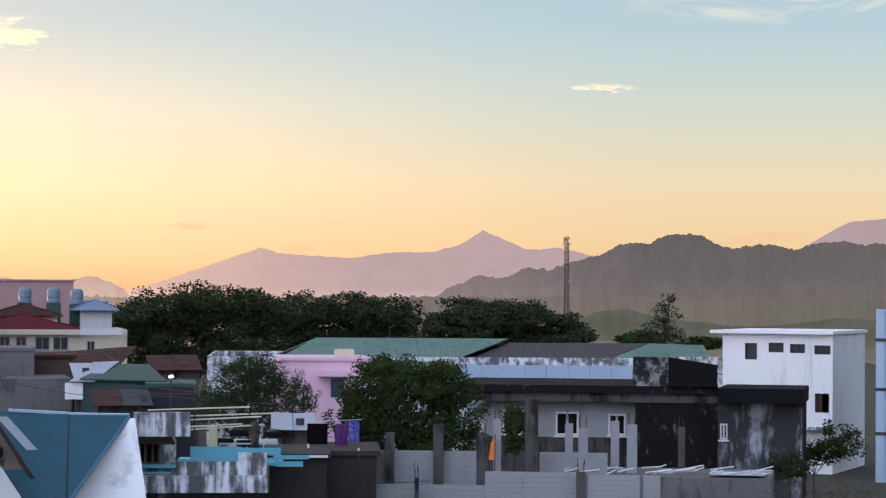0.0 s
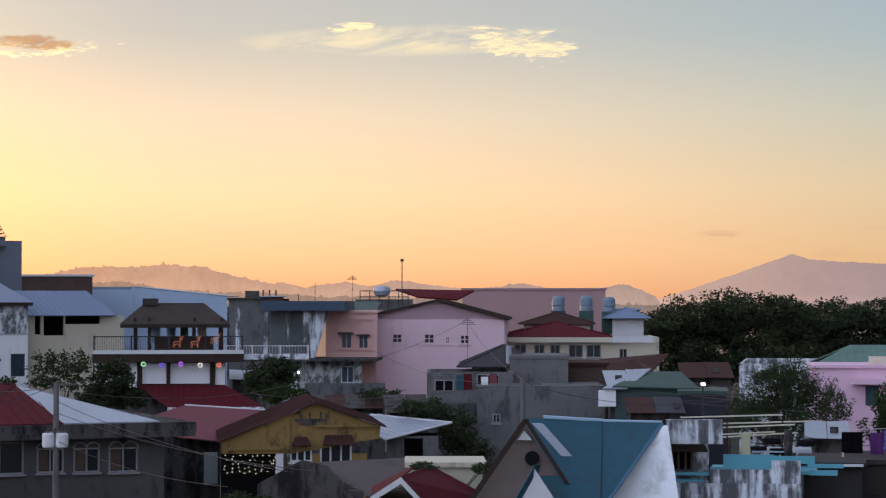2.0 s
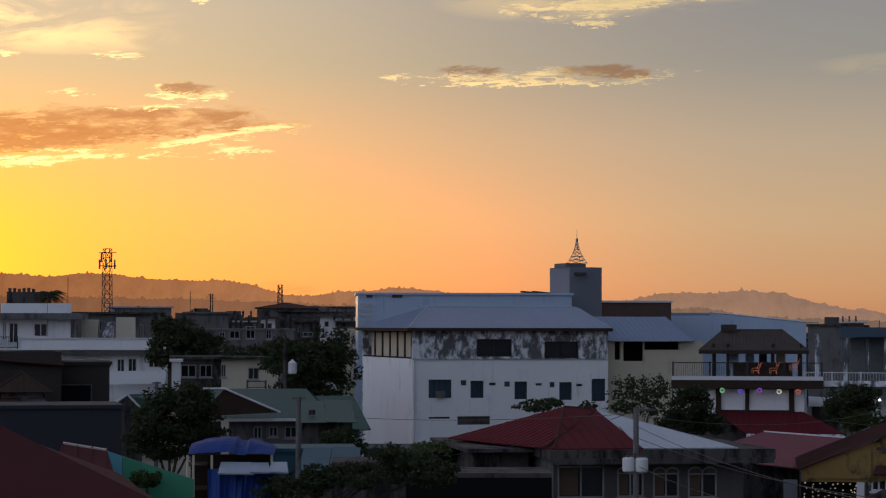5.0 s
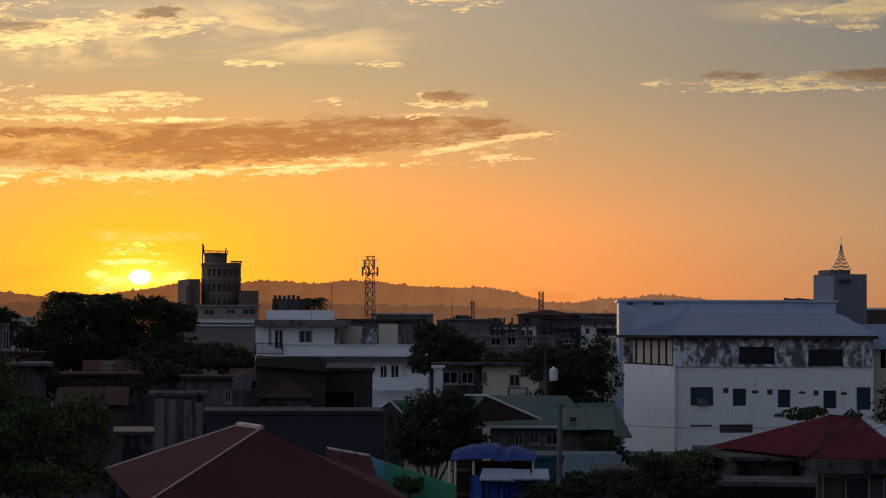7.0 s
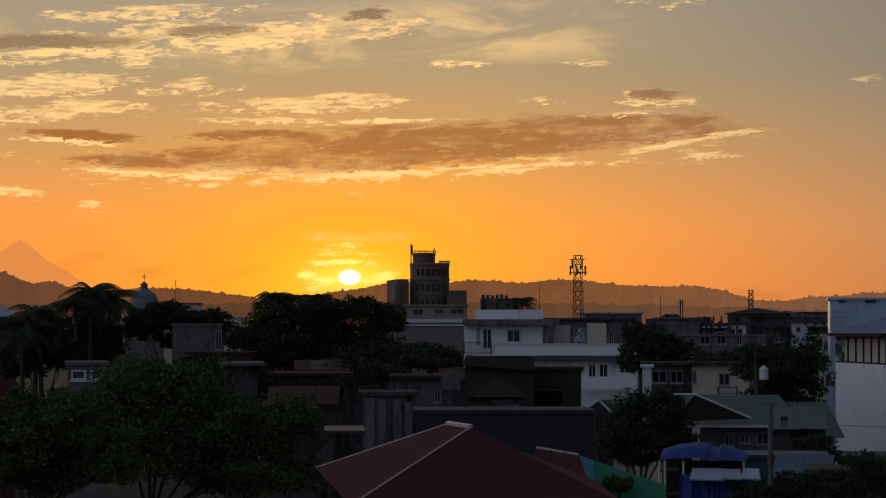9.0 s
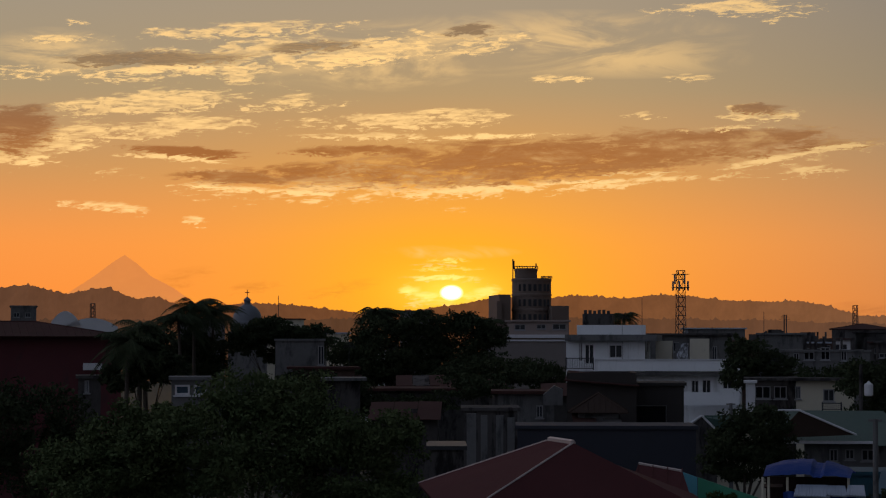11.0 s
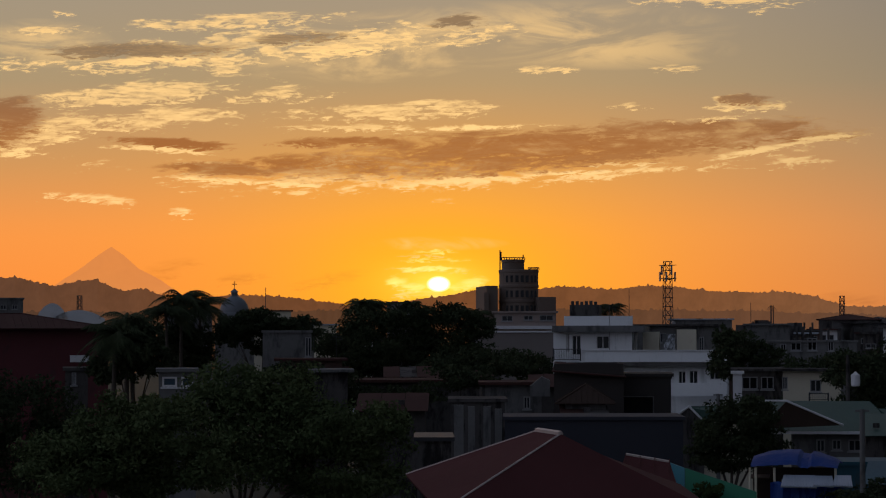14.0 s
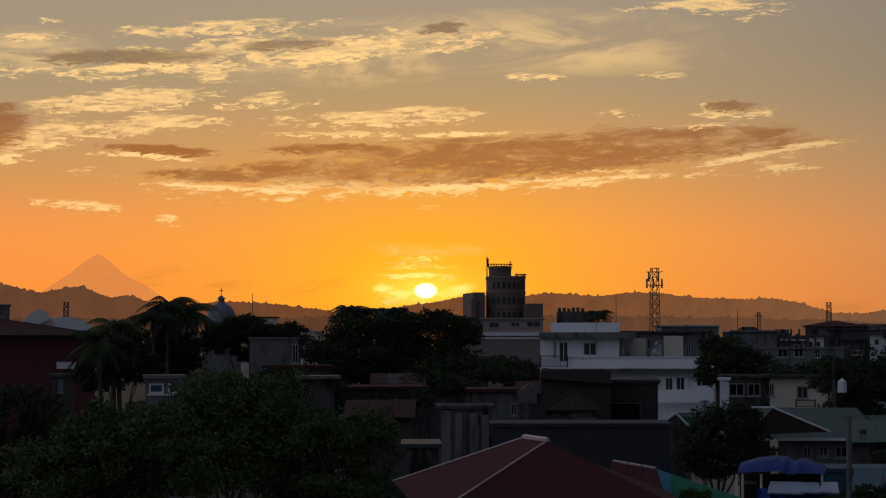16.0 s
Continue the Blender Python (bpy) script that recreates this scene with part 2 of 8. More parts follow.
def glass(name, colour=(0.02, 0.024, 0.03)):
    m = surface(name, colour, rough=0.22, grain=0.3, bump=0.0)
    m.node_tree.nodes["Principled BSDF"].inputs["Specular IOR Level"].default_value = 0.5
    return m


def lamp_glow(name, colour, power):
    m = bpy.data.materials.new(name)
    m.use_nodes = True
    s = m.node_tree.nodes["Principled BSDF"]
    s.inputs["Base Color"].default_value = (*colour, 1)
    s.inputs["Emission Color"].default_value = (*colour, 1)
    s.inputs["Emission Strength"].default_value = power
    return m


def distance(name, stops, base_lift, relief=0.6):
    """Distant backdrop: haze painted as a glow by bearing, paler towards the plain."""
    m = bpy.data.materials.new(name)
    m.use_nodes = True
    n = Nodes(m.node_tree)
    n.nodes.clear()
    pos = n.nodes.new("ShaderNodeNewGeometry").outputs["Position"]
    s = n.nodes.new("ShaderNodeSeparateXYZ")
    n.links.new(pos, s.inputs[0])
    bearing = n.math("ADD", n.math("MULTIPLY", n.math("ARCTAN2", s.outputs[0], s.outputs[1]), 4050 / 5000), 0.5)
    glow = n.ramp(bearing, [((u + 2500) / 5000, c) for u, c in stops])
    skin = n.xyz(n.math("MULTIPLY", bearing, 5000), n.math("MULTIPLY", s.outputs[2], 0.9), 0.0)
    # shading of gullies and slopes, painted into the glow with noise
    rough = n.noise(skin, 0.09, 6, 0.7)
    fold_shade = n.noise(skin, 0.016, 5, 0.6, 1.5)
    k = n.math("ADD", n.math("ADD", n.math("MULTIPLY", n.math("SUBTRACT", rough, 0.5), relief * 0.6), n.math("MULTIPLY", n.math("SUBTRACT", fold_shade, 0.5), relief)), 1.0)
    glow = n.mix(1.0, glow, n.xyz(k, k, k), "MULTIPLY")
    # haze whitening low down, put into the emitted colour
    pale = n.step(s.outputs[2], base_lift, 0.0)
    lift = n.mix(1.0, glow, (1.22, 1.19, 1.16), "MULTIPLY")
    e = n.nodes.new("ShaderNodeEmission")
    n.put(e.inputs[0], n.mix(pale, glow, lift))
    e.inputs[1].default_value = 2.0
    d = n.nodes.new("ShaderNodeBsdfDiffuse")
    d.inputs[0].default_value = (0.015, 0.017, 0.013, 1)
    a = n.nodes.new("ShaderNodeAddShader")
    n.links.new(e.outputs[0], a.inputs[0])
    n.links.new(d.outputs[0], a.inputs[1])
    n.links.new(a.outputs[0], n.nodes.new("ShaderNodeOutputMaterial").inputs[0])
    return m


MOULD = (0.018, 0.018, 0.02)
WHITE = surface("white_paint", (0.79, 0.805, 0.83), grain=0.10, stain=0.45, stain_colour=(0.30, 0.30, 0.30), cover=0.36, streak=0.1)
WHITE_OLD = surface("mouldy_white_paint", (0.70, 0.73, 0.78), grain=0.12, stain=0.9, stain_colour=(0.045, 0.045, 0.045), cover=0.8, streak=0.5, scale=1.5)
WHITE_RUN = surface("streaked_white_paint", (0.66, 0.70, 0.76), grain=0.15, stain=0.92, stain_colour=(0.04, 0.04, 0.045), cover=0.85, streak=0.12, scale=1.6)
CREAM = surface("cream_paint", (0.58, 0.53, 0.42), grain=0.12, stain=0.4, stain_colour=(0.12, 0.1, 0.08), cover=0.3)
PINK = surface("pink_paint", (0.68, 0.49, 0.54), grain=0.1, stain=0.35, stain_colour=(0.28, 0.2, 0.22), cover=0.3, streak=0.12)
SALMON = surface("salmon_paint", (0.74, 0.45, 0.41), grain=0.1, stain=0.3, stain_colour=(0.25, 0.14, 0.12), cover=0.3)
ROSE = surface("bright_pink_paint", (0.72, 0.48, 0.60), grain=0.08, stain=0.2, stain_colour=(0.35, 0.25, 0.3), cover=0.3)
YELLOW = surface("ochre_paint", (0.25, 0.155, 0.05), grain=0.25, stain=0.85, stain_colour=(0.035, 0.028, 0.018), cover=0.52, scale=1.6, streak=0.5)
CONCRETE = surface("grey_concrete", (0.14, 0.138, 0.138), grain=0.4, stain=0.8, stain_colour=(0.05, 0.05, 0.05), cover=0.55, rough=0.95)
BLOCKWORK = surface("hollow_block", (0.29, 0.298, 0.31), grain=0.2, stain=0.5, stain_colour=(0.12, 0.12, 0.12), cover=0.35, rough=0.95)
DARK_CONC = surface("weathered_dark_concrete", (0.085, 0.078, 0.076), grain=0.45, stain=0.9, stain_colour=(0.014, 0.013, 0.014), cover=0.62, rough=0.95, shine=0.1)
BLACK_WALL = surface("mould_black_wall", (0.013, 0.0125, 0.013), grain=0.5, stain=0.8, stain_colour=(0.16, 0.165, 0.17), cover=0.34, scale=1.6, rough=0.95, streak=0.5, shine=0.1)
# near-black: room shade put into the colour; also black cloth, tyres, mouldy slabs
DARK = surface("black_and_room_shade", (0.010, 0.010, 0.011), grain=0.3, bump=0.0, shine=0.05)
DARK_WOOD = surface("dark_wood", (0.045, 0.03, 0.024), grain=0.4, rough=0.85, scale=2, shine=0.1)
BROWN = surface("brown_boards", (0.09, 0.055, 0.045), grain=0.4, rough=0.8, scale=2)
THATCH = surface("thatch", (0.055, 0.042, 0.035), grain=0.6, rough=1.0, scale=3, bump=0.9)
RED_ROOF = surface("red_painted_sheet", (0.095, 0.010, 0.016), grain=0.35, rough=0.85, shine=0.15, stain=0.5, stain_colour=(0.055, 0.012, 0.014), cover=0.35)
MAROON = surface("maroon_sheet", (0.17, 0.055, 0.066), grain=0.25, rough=0.8, shine=0.2, stain=0.3, stain_colour=(0.1, 0.04, 0.04), cover=0.3)
RUST_ROOF = surface("rusty_sheet", (0.060, 0.028, 0.025), grain=0.5, rough=0.9, shine=0.12, stain=0.6, stain_colour=(0.04, 0.025, 0.02), cover=0.5)
TEAL = surface("teal_sheet", (0.023, 0.080, 0.112), grain=0.4, rough=0.6, shine=0.2, stain=0.7, stain_colour=(0.035, 0.055, 0.065), cover=0.5, scale=1.3, streak=0.4)
BLUE_ROOF = surface("blue_grey_sheet", (0.15, 0.20, 0.30), grain=0.15, rough=0.45, stain=0.3, stain_colour=(0.10, 0.13, 0.18), cover=0.3)
BLUE_WALL = surface("pale_blue_sheet", (0.36, 0.46, 0.60), grain=0.15, rough=0.6, stain=0.45, stain_colour=(0.15, 0.19, 0.24), cover=0.35, streak=0.1)
GREEN_ROOF = surface("green_sheet", (0.036, 0.078, 0.064), grain=0.25, rough=0.6, stain=0.5, stain_colour=(0.04, 0.05, 0.045), cover=0.4)
OLD_GREEN = surface("weathered_green_sheet", (0.10, 0.19, 0.155), grain=0.4, rough=0.7, stain=0.7, stain_colour=(0.09, 0.08, 0.07), cover=0.5)
BROWN_ROOF = surface("dark_brown_sheet", (0.042, 0.032, 0.04), grain=0.3, rough=0.6)
SILVER = surface("bare_zinc_sheet", (0.36, 0.40, 0.47), grain=0.2, rough=0.42, metal=0.25, stain=0.3, stain_colour=(0.2, 0.19, 0.18), cover=0.3)
TRIM = surface("pale_trim", (0.62, 0.62, 0.64), grain=0.15, stain=0.3, stain_colour=(0.2, 0.2, 0.2), cover=0.3)
STEEL = surface("dark_steel", (0.05, 0.05, 0.055), grain=0.2, rough=0.55, metal=0.5)
GALV = surface("galvanised_steel", (0.30, 0.31, 0.33), grain=0.2, rough=0.5, metal=0.6)
TARP = surface("blue_tarpaulin", (0.03, 0.09, 0.38), grain=0.3, rough=0.45, scale=2, bump=0.8)
CYAN = surface("turquoise_paint", (0.10, 0.34, 0.43), grain=0.15, rough=0.6, stain=0.3, stain_colour=(0.08, 0.2, 0.25), cover=0.3)
GREEN_WALL = surface("green_painted_wall", (0.06, 0.28, 0.17), grain=0.15, stain=0.3, stain_colour=(0.05, 0.15, 0.1), cover=0.3)
NAVY = surface("dull_blue_sheet", (0.028, 0.03, 0.042), grain=0.3, rough=0.75)
TANK = surface("grey_blue_tank", (0.16, 0.22, 0.28), grain=0.15, rough=0.5)
GLASS = glass("dark_window_glass")
GLASS_BLUE = glass("blue_window_glass", (0.05, 0.09, 0.13))
CURTAIN = surface("curtain_cloth", (0.10, 0.07, 0.05), grain=0.4, scale=4)
BARK = surface("bark", (0.06, 0.048, 0.038), grain=0.5, scale=4)
LEAF = foliage("leaves", (0.018, 0.037, 0.012), (0.046, 0.064, 0.019))
LEAF_DARK = foliage("dark_leaves", (0.022, 0.033, 0.016), (0.050, 0.060, 0.028))
# lit copy of the leaf colour: extra light painted in for the sunward trees
LEAF_LIT = foliage("lit_leaves", (0.050, 0.075, 0.030), (0.10, 0.12, 0.05))
LEAF_PALE = foliage("pale_leaves", (0.021, 0.035, 0.017), (0.047, 0.060, 0.026))
DULL_FRAME = surface("dull_grey_frame", (0.26, 0.26, 0.27), grain=0.25, stain=0.4, cover=0.4)


# ---- helpers for building ----
class Site:
    """A thing's Empty on the ground at a bearing and distance: x to the right, y away, z up."""

    def __init__(self, name, u, dist, turn=0.0, label="", category="", group="", kind=""):
        b = u * K
        self.m = Matrix.Translation((dist * math.sin(b), dist * math.cos(b), 0)) @ Matrix.Rotation(-b + radians(turn), 4, "Z")
        self.inv = self.m.inverted()
        self.ob = new(name)
        self.ob.matrix_world = self.m
        self.ob.empty_display_size = 0.5
        tagged(self.ob, label, category, group, kind)
        self.e = self.inv @ Vector((0, 0, EYE))

    def at(self, p, y=0.0):
        """Where the line of sight p meets the upright plane at depth y: (x, z)."""
        b = p[0] * K
        d = self.inv.to_3x3() @ Vector((math.sin(b), math.cos(b), -p[1] * K))
        q = self.e + d * ((y - self.e.y) / d.y)
        return q.x, q.z

    def box_of(self, a, b, y=0.0):
        (x0, z1), (x1, z0) = self.at(a, y), self.at(b, y)
        return x0, x1, z0, z1


def part(name, bm, material, parent, label=""):
    me = bpy.data.meshes.new(name)
    bm.normal_update()
    bm.to_mesh(me)
    bm.free()
    me.materials.append(material)
    ob = new(name, me)
    ob.parent = parent
    if label:
        ob["label"] = label
    return ob


def box(bm, x0, x1, y0, y1, z0, z1):
    v = [bm.verts.new(p) for p in ((x0, y0, z0), (x1, y0, z0), (x1, y1, z0), (x0, y1, z0), (x0, y0, z1), (x1, y0, z1), (x1, y1, z1), (x0, y1, z1))]
    for f in ((3, 2, 1, 0), (4, 5, 6, 7), (0, 1, 5, 4), (1, 2, 6, 5), (2, 3, 7, 6), (3, 0, 4, 7)):
        bm.faces.new([v[i] for i in f])


def boxes(*lots):
    bm = bmesh.new()
    for b in lots:
        box(bm, *b)
    return bm


def slab(bm, pts, thick):
    """A flat plate from its outline, thickened against its normal."""
    pts = [Vector(p) for p in pts]
    nrm = (pts[1] - pts[0]).cross(pts[2] - pts[0]).normalized()
    if nrm.z < 0:
        nrm = -nrm
    up = [bm.verts.new(p) for p in pts]
    dn = [bm.verts.new(p - nrm * thick) for p in pts]
    bm.faces.new(up)
    bm.faces.new(dn[::-1])
    for i in range(len(pts)):
        j = (i + 1) % len(pts)
        bm.faces.new((up[j], up[i], dn[i], dn[j]))
    bmesh.ops.recalc_face_normals(bm, faces=bm.faces[:])


def rod(bm, a, b, r0, r1=None, sides=6):
    a, b = Vector(a), Vector(b)
    d = b - a
    if d.length < 1e-4:
        return
    q = d.to_track_quat("Z", "Y")
    r1 = r0 if r1 is None else r1
    lo = [bm.verts.new(a + q @ Vector((r0 * math.cos(k * math.tau / sides), r0 * math.sin(k * math.tau / sides), 0))) for k in range(sides)]
    hi = [bm.verts.new(b + q @ Vector((r1 * math.cos(k * math.tau / sides), r1 * math.sin(k * math.tau / sides), 0))) for k in range(sides)]
    for k in range(sides):
        j = (k + 1) % sides
        bm.faces.new((lo[k], lo[j], hi[j], hi[k]))
    bm.faces.new(lo[::-1])
    bm.faces.new(hi)


def rods(lots, r=0.02, sides=5):
    bm = bmesh.new()
    for a, b in lots:
        rod(bm, a, b, r, sides=sides)
    return bm


def lathe(bm, profile, x=0, y=0, sides=20):
    rings = []
    for r, z in profile:
        rings.append([bm.verts.new((x + r * math.cos(k * math.tau / sides), y + r * math.sin(k * math.tau / sides), z)) for k in range(sides)])
    for a, b in zip(rings, rings[1:]):
        for k in range(sides):
            j = (k + 1) % sides
            bm.faces.new((a[k], a[j], b[j], b[k]))
    bm.faces.new(rings[0][::-1])
    bm.faces.new(rings[-1])


def pierced(bm, x0, x1, z0, z1, y0, y1, holes):
    """A wall in one piece with rectangular openings through it (x0, x1, z0, z1)."""
    xs = sorted({x0, x1, *[round(min(max(v, x0), x1), 4) for h in holes for v in h[:2]]})
    zs = sorted({z0, z1, *[round(min(max(v, z0), z1), 4) for h in holes for v in h[2:]]})
    for a, b in zip(xs, xs[1:]):
        for c, d in zip(zs, zs[1:]):
            mx, mz = (a + b) / 2, (c + d) / 2
            if not any(h[0] < mx < h[1] and h[2] < mz < h[3] for h in holes):
                box(bm, a, b, y0, y1, c, d)
    bmesh.ops.remove_doubles(bm, verts=bm.verts[:], dist=0.0004)
    bm.verts.index_update()
    twins = {}
    for f in bm.faces:
        twins.setdefault(tuple(sorted(v.index for v in f.verts)), []).append(f)
    bmesh.ops.delete(bm, geom=[f for pair in twins.values() if len(pair) > 1 for f in pair], context="FACES_ONLY")


def window(parent, x0, x1, z0, z1, y, frame_mat=TRIM, pane=GLASS, bars=1, rails=0, w=0.07, sill=True, name="window", deep=0.14, label=""):
    hub = new(name)
    hub.parent = parent
    hub.location = (x0, y, z0)
    if label:
        hub["label"] = label
    a, h = x1 - x0, z1 - z0
    lots = [(0, w, -0.02, 0.06, 0, h), (a - w, a, -0.02, 0.06, 0, h), (w, a - w, -0.02, 0.06, h - w, h), (w, a - w, -0.02, 0.06, 0, w)]
    for i in range(1, bars + 1):
        c = a * i / (bars + 1)
        lots.append((c - w / 2, c + w / 2, -0.015, 0.055, w, h - w))
    for i in range(1, rails + 1):
        c = h * i / (rails + 1)
        lots.append((w, a - w, -0.012, 0.05, c - w / 2.5, c + w / 2.5))
    part("window_frame", boxes(*lots), frame_mat, hub)
    part("pane", boxes((w * 0.5, a - w * 0.5, deep, deep + 0.02, w * 0.5, h - w * 0.5)), pane, hub)
    if sill:
        part("window_sill", boxes((-0.08, a + 0.08, -0.14, 0.0, -0.09, -0.01)), frame_mat, hub)
    return hub


def shell(s, x0, x1, z1, depth, wall, holes=(), z0=0.0, thick=0.2, roof=None, roof_mat=None, lip=0.0, y0=0.0, name="wall"):
    """Four walls on a site, the front one pierced, and a flat top."""
    bm = bmesh.new()
    pierced(bm, x0, x1, z0, z1, y0, y0 + thick, holes)
    front = part(name, bm, wall, s.ob)
    part(name, boxes((x0, x0 + thick, y0 + thick, y0 + depth - thick, z0, z1)), wall, s.ob)
    part(name, boxes((x1 - thick, x1, y0 + thick, y0 + depth - thick, z0, z1)), wall, s.ob)
    part(name, boxes((x0, x1, y0 + depth - thick, y0 + depth, z0, z1)), wall, s.ob)
    if roof == "flat":
        part("roof_slab", boxes((x0 - lip, x1 + lip, y0 - lip, y0 + depth + lip, z1 + 0.003, z1 + 0.18)), roof_mat or wall, s.ob)
    return front


def seams(bm, pts, gap, r=0.02):
    """Raised ribs from the eave pts[0]-pts[1] up a roof plane."""
    pts = [Vector(p) for p in pts]
    e = (pts[1] - pts[0]).normalized()
    nrm = (pts[1] - pts[0]).cross(pts[-1] - pts[0]).normalized()
    if nrm.z < 0:
        nrm = -nrm
    up = nrm.cross(e).normalized()
    flatp = [((p - pts[0]).dot(e), (p - pts[0]).dot(up)) for p in pts]
    lo, hi = min(p[0] for p in flatp), max(p[0] for p in flatp)
    k = lo + gap / 2
    while k < hi:
        ts = []
        for (ax, ay), (bx, by) in zip(flatp, flatp[1:] + flatp[:1]):
            if (ax - k) * (bx - k) < 0:
                ts.append(ay + (by - ay) * (k - ax) / (bx - ax))
        if len(ts) >= 2 and max(ts) - min(ts) > 0.2:
            a = pts[0] + e * k + up * (min(ts) + 0.02)
            b = pts[0] + e * k + up * (max(ts) - 0.02)
            w = e * r
            v = [bm.verts.new(q) for q in (a - w, a + w, b + w, b - w)]
            t = [bm.verts.new(q + nrm * r * 1.3) for q in (a - w * 0.4, a + w * 0.4, b + w * 0.4, b - w * 0.4)]
            bm.faces.new(t)
            for i in range(4):
                j = (i + 1) % 4
                bm.faces.new((v[i], v[j], t[j], t[i]))
        k += gap


def roof(s, planes, mat, gap=0.0, thick=0.06, parent=None, ribs_mat=None, name="roof", ridge=None, ridge_mat=None):
    """A roof of flat sheets; each plane begins with its eave."""
    bm = bmesh.new()
    for p in planes:
        slab(bm, p, thick)
    hub = part(name, bm, mat, parent or s.ob)
    if gap:
        bm = bmesh.new()
        for p in planes:
            seams(bm, p, gap)
        tagged(part("ribs", bm, ribs_mat or mat, hub), kind="stuff")
    if ridge:
        part("ridge_cap", rods(ridge, 0.06), ridge_mat or mat, hub)
    return hub


def hip(s, x0, x1, y0, y1, z0, z1, mat, gap=0.0, inset=None, **kw):
    """A hipped roof over a rectangle."""
    i = inset if inset is not None else min(x1 - x0, y1 - y0) / 2
    if x1 - x0 >= y1 - y0:
        ym = (y0 + y1) / 2
        a, b = (x0 + i, ym, z1), (x1 - i, ym, z1)
    else:
        xm = (x0 + x1) / 2
        a, b = (xm, y0 + i, z1), (xm, y1 - i, z1)
    c = [(x0, y0, z0), (x1, y0, z0), (x1, y1, z0), (x0, y1, z0)]
    if x1 - x0 >= y1 - y0:
        planes = [(c[0], c[1], b, a), (c[1], c[2], b), (c[2], c[3], a, b), (c[3], c[0], a)]
    else:
        planes = [(c[0], c[1], a), (c[1], c[2], b, a), (c[2], c[3], b), (c[3], c[0], a, b)]
    lines = [(a, b)] + [(c[k], a if (k in (0, 3) if x1 - x0 >= y1 - y0 else k in (0, 1)) else b) for k in range(4)]
    return roof(s, planes, mat, gap, ridge=lines, **kw)


def gable(s, x0, x1, y0, y1, z0, z1, mat, along="x", gap=0.0, **kw):
    """A two-sided roof with its ridge along x or y."""
    if along == "x":
        ym = (y0 + y1) / 2
        a, b = (x0, ym, z1), (x1, ym, z1)
        planes = [((x0, y0, z0), (x1, y0, z0), b, a), ((x1, y1, z0), (x0, y1, z0), a, b)]
    else:
        xm = (x0 + x1) / 2
        a, b = (xm, y0, z1), (xm, y1, z1)
        planes = [((x0, y1, z0), (x0, y0, z0), a, b), ((x1, y0, z0), (x1, y1, z0), b, a)]
    return roof(s, planes, mat, gap, ridge=[(a, b)], **kw)


def railing(s, x0, x1, y, z0, z1, mat=STEEL, gap=0.14, name="railing", r=0.02):
    hub = part(name, boxes((x0, x1, y - 0.03, y + 0.03, z1 - 0.06, z1), (x0, x1, y - 0.025, y + 0.025, z0 + 0.08, z0 + 0.13)), mat, s.ob)
    bm = bmesh.new()
    k = x0 + gap
    while k < x1 - gap / 2:
        box(bm, k - r / 2, k + r / 2, y - r / 2, y + r / 2, z0 + 0.131, z1 - 0.061)
        k += gap
    tagged(part("baluster_row", bm, mat, hub), kind="stuff")
    n = max(2, round((x1 - x0) / 2.2) + 1)
    for i in range(n):
        c = x0 + 0.05 + (x1 - x0 - 0.1) * i / (n - 1)
        part("post", boxes((c - 0.05, c + 0.05, y - 0.05, y + 0.05, z0, z1 + 0.04)), mat, hub)
    return hub


rng = np.random.default_rng(7)


def leaves(name, blobs, count, size, mat, parent, droop=0.5):
    """A crown of single leaf clumps round a set of ellipsoids (x, y, z, rx, ry, rz)."""
    vol = np.array([b[3] * b[5] for b in blobs])
    pick = rng.choice(len(blobs), count, p=vol / vol.sum())
    b = np.array(blobs)[pick]
    # each clump gathers its leaves round a few score twig ends, uneven in reach and flatter below
    twigs = rng.normal(size=(len(blobs), 60, 3))
    twigs /= np.linalg.norm(twigs, axis=2)[:, :, None]
    twigs *= rng.uniform(0.45, 1.16, (len(blobs), 60, 1))
    twigs[:, :, 2] *= np.where(twigs[:, :, 2] < 0, 0.7, 1.0)
    d = rng.normal(size=(count, 3))
    d /= np.linalg.norm(d, axis=1)[:, None]
    d *= (rng.uniform(0.0, 1.0, count) ** 0.5 * 0.30)[:, None]
    c = b[:, :3] + (twigs[pick, rng.integers(0, 60, count)] + d) * b[:, 3:]
    a = rng.normal(size=(count, 3))
    a /= np.linalg.norm(a, axis=1)[:, None]
    q = np.cross(a, rng.normal(size=(count, 3)))
    q /= np.linalg.norm(q, axis=1)[:, None]
    sz = size * rng.uniform(0.5, 1.3, count)[:, None]
    a, q = a * sz, q * sz * 0.55
    v = np.stack([c - a, c + q - a * 0.1, c + a, c - q + a * 0.1], 1).reshape(-1, 3)
    f = np.arange(count * 4).reshape(-1, 4)
    me = bpy.data.meshes.new(name)
    me.from_pydata(v.tolist(), [], f.tolist())
    me.materials.append(mat)
    ob = new(name, me)
    ob.parent = parent
    return tagged(ob, kind="stuff")


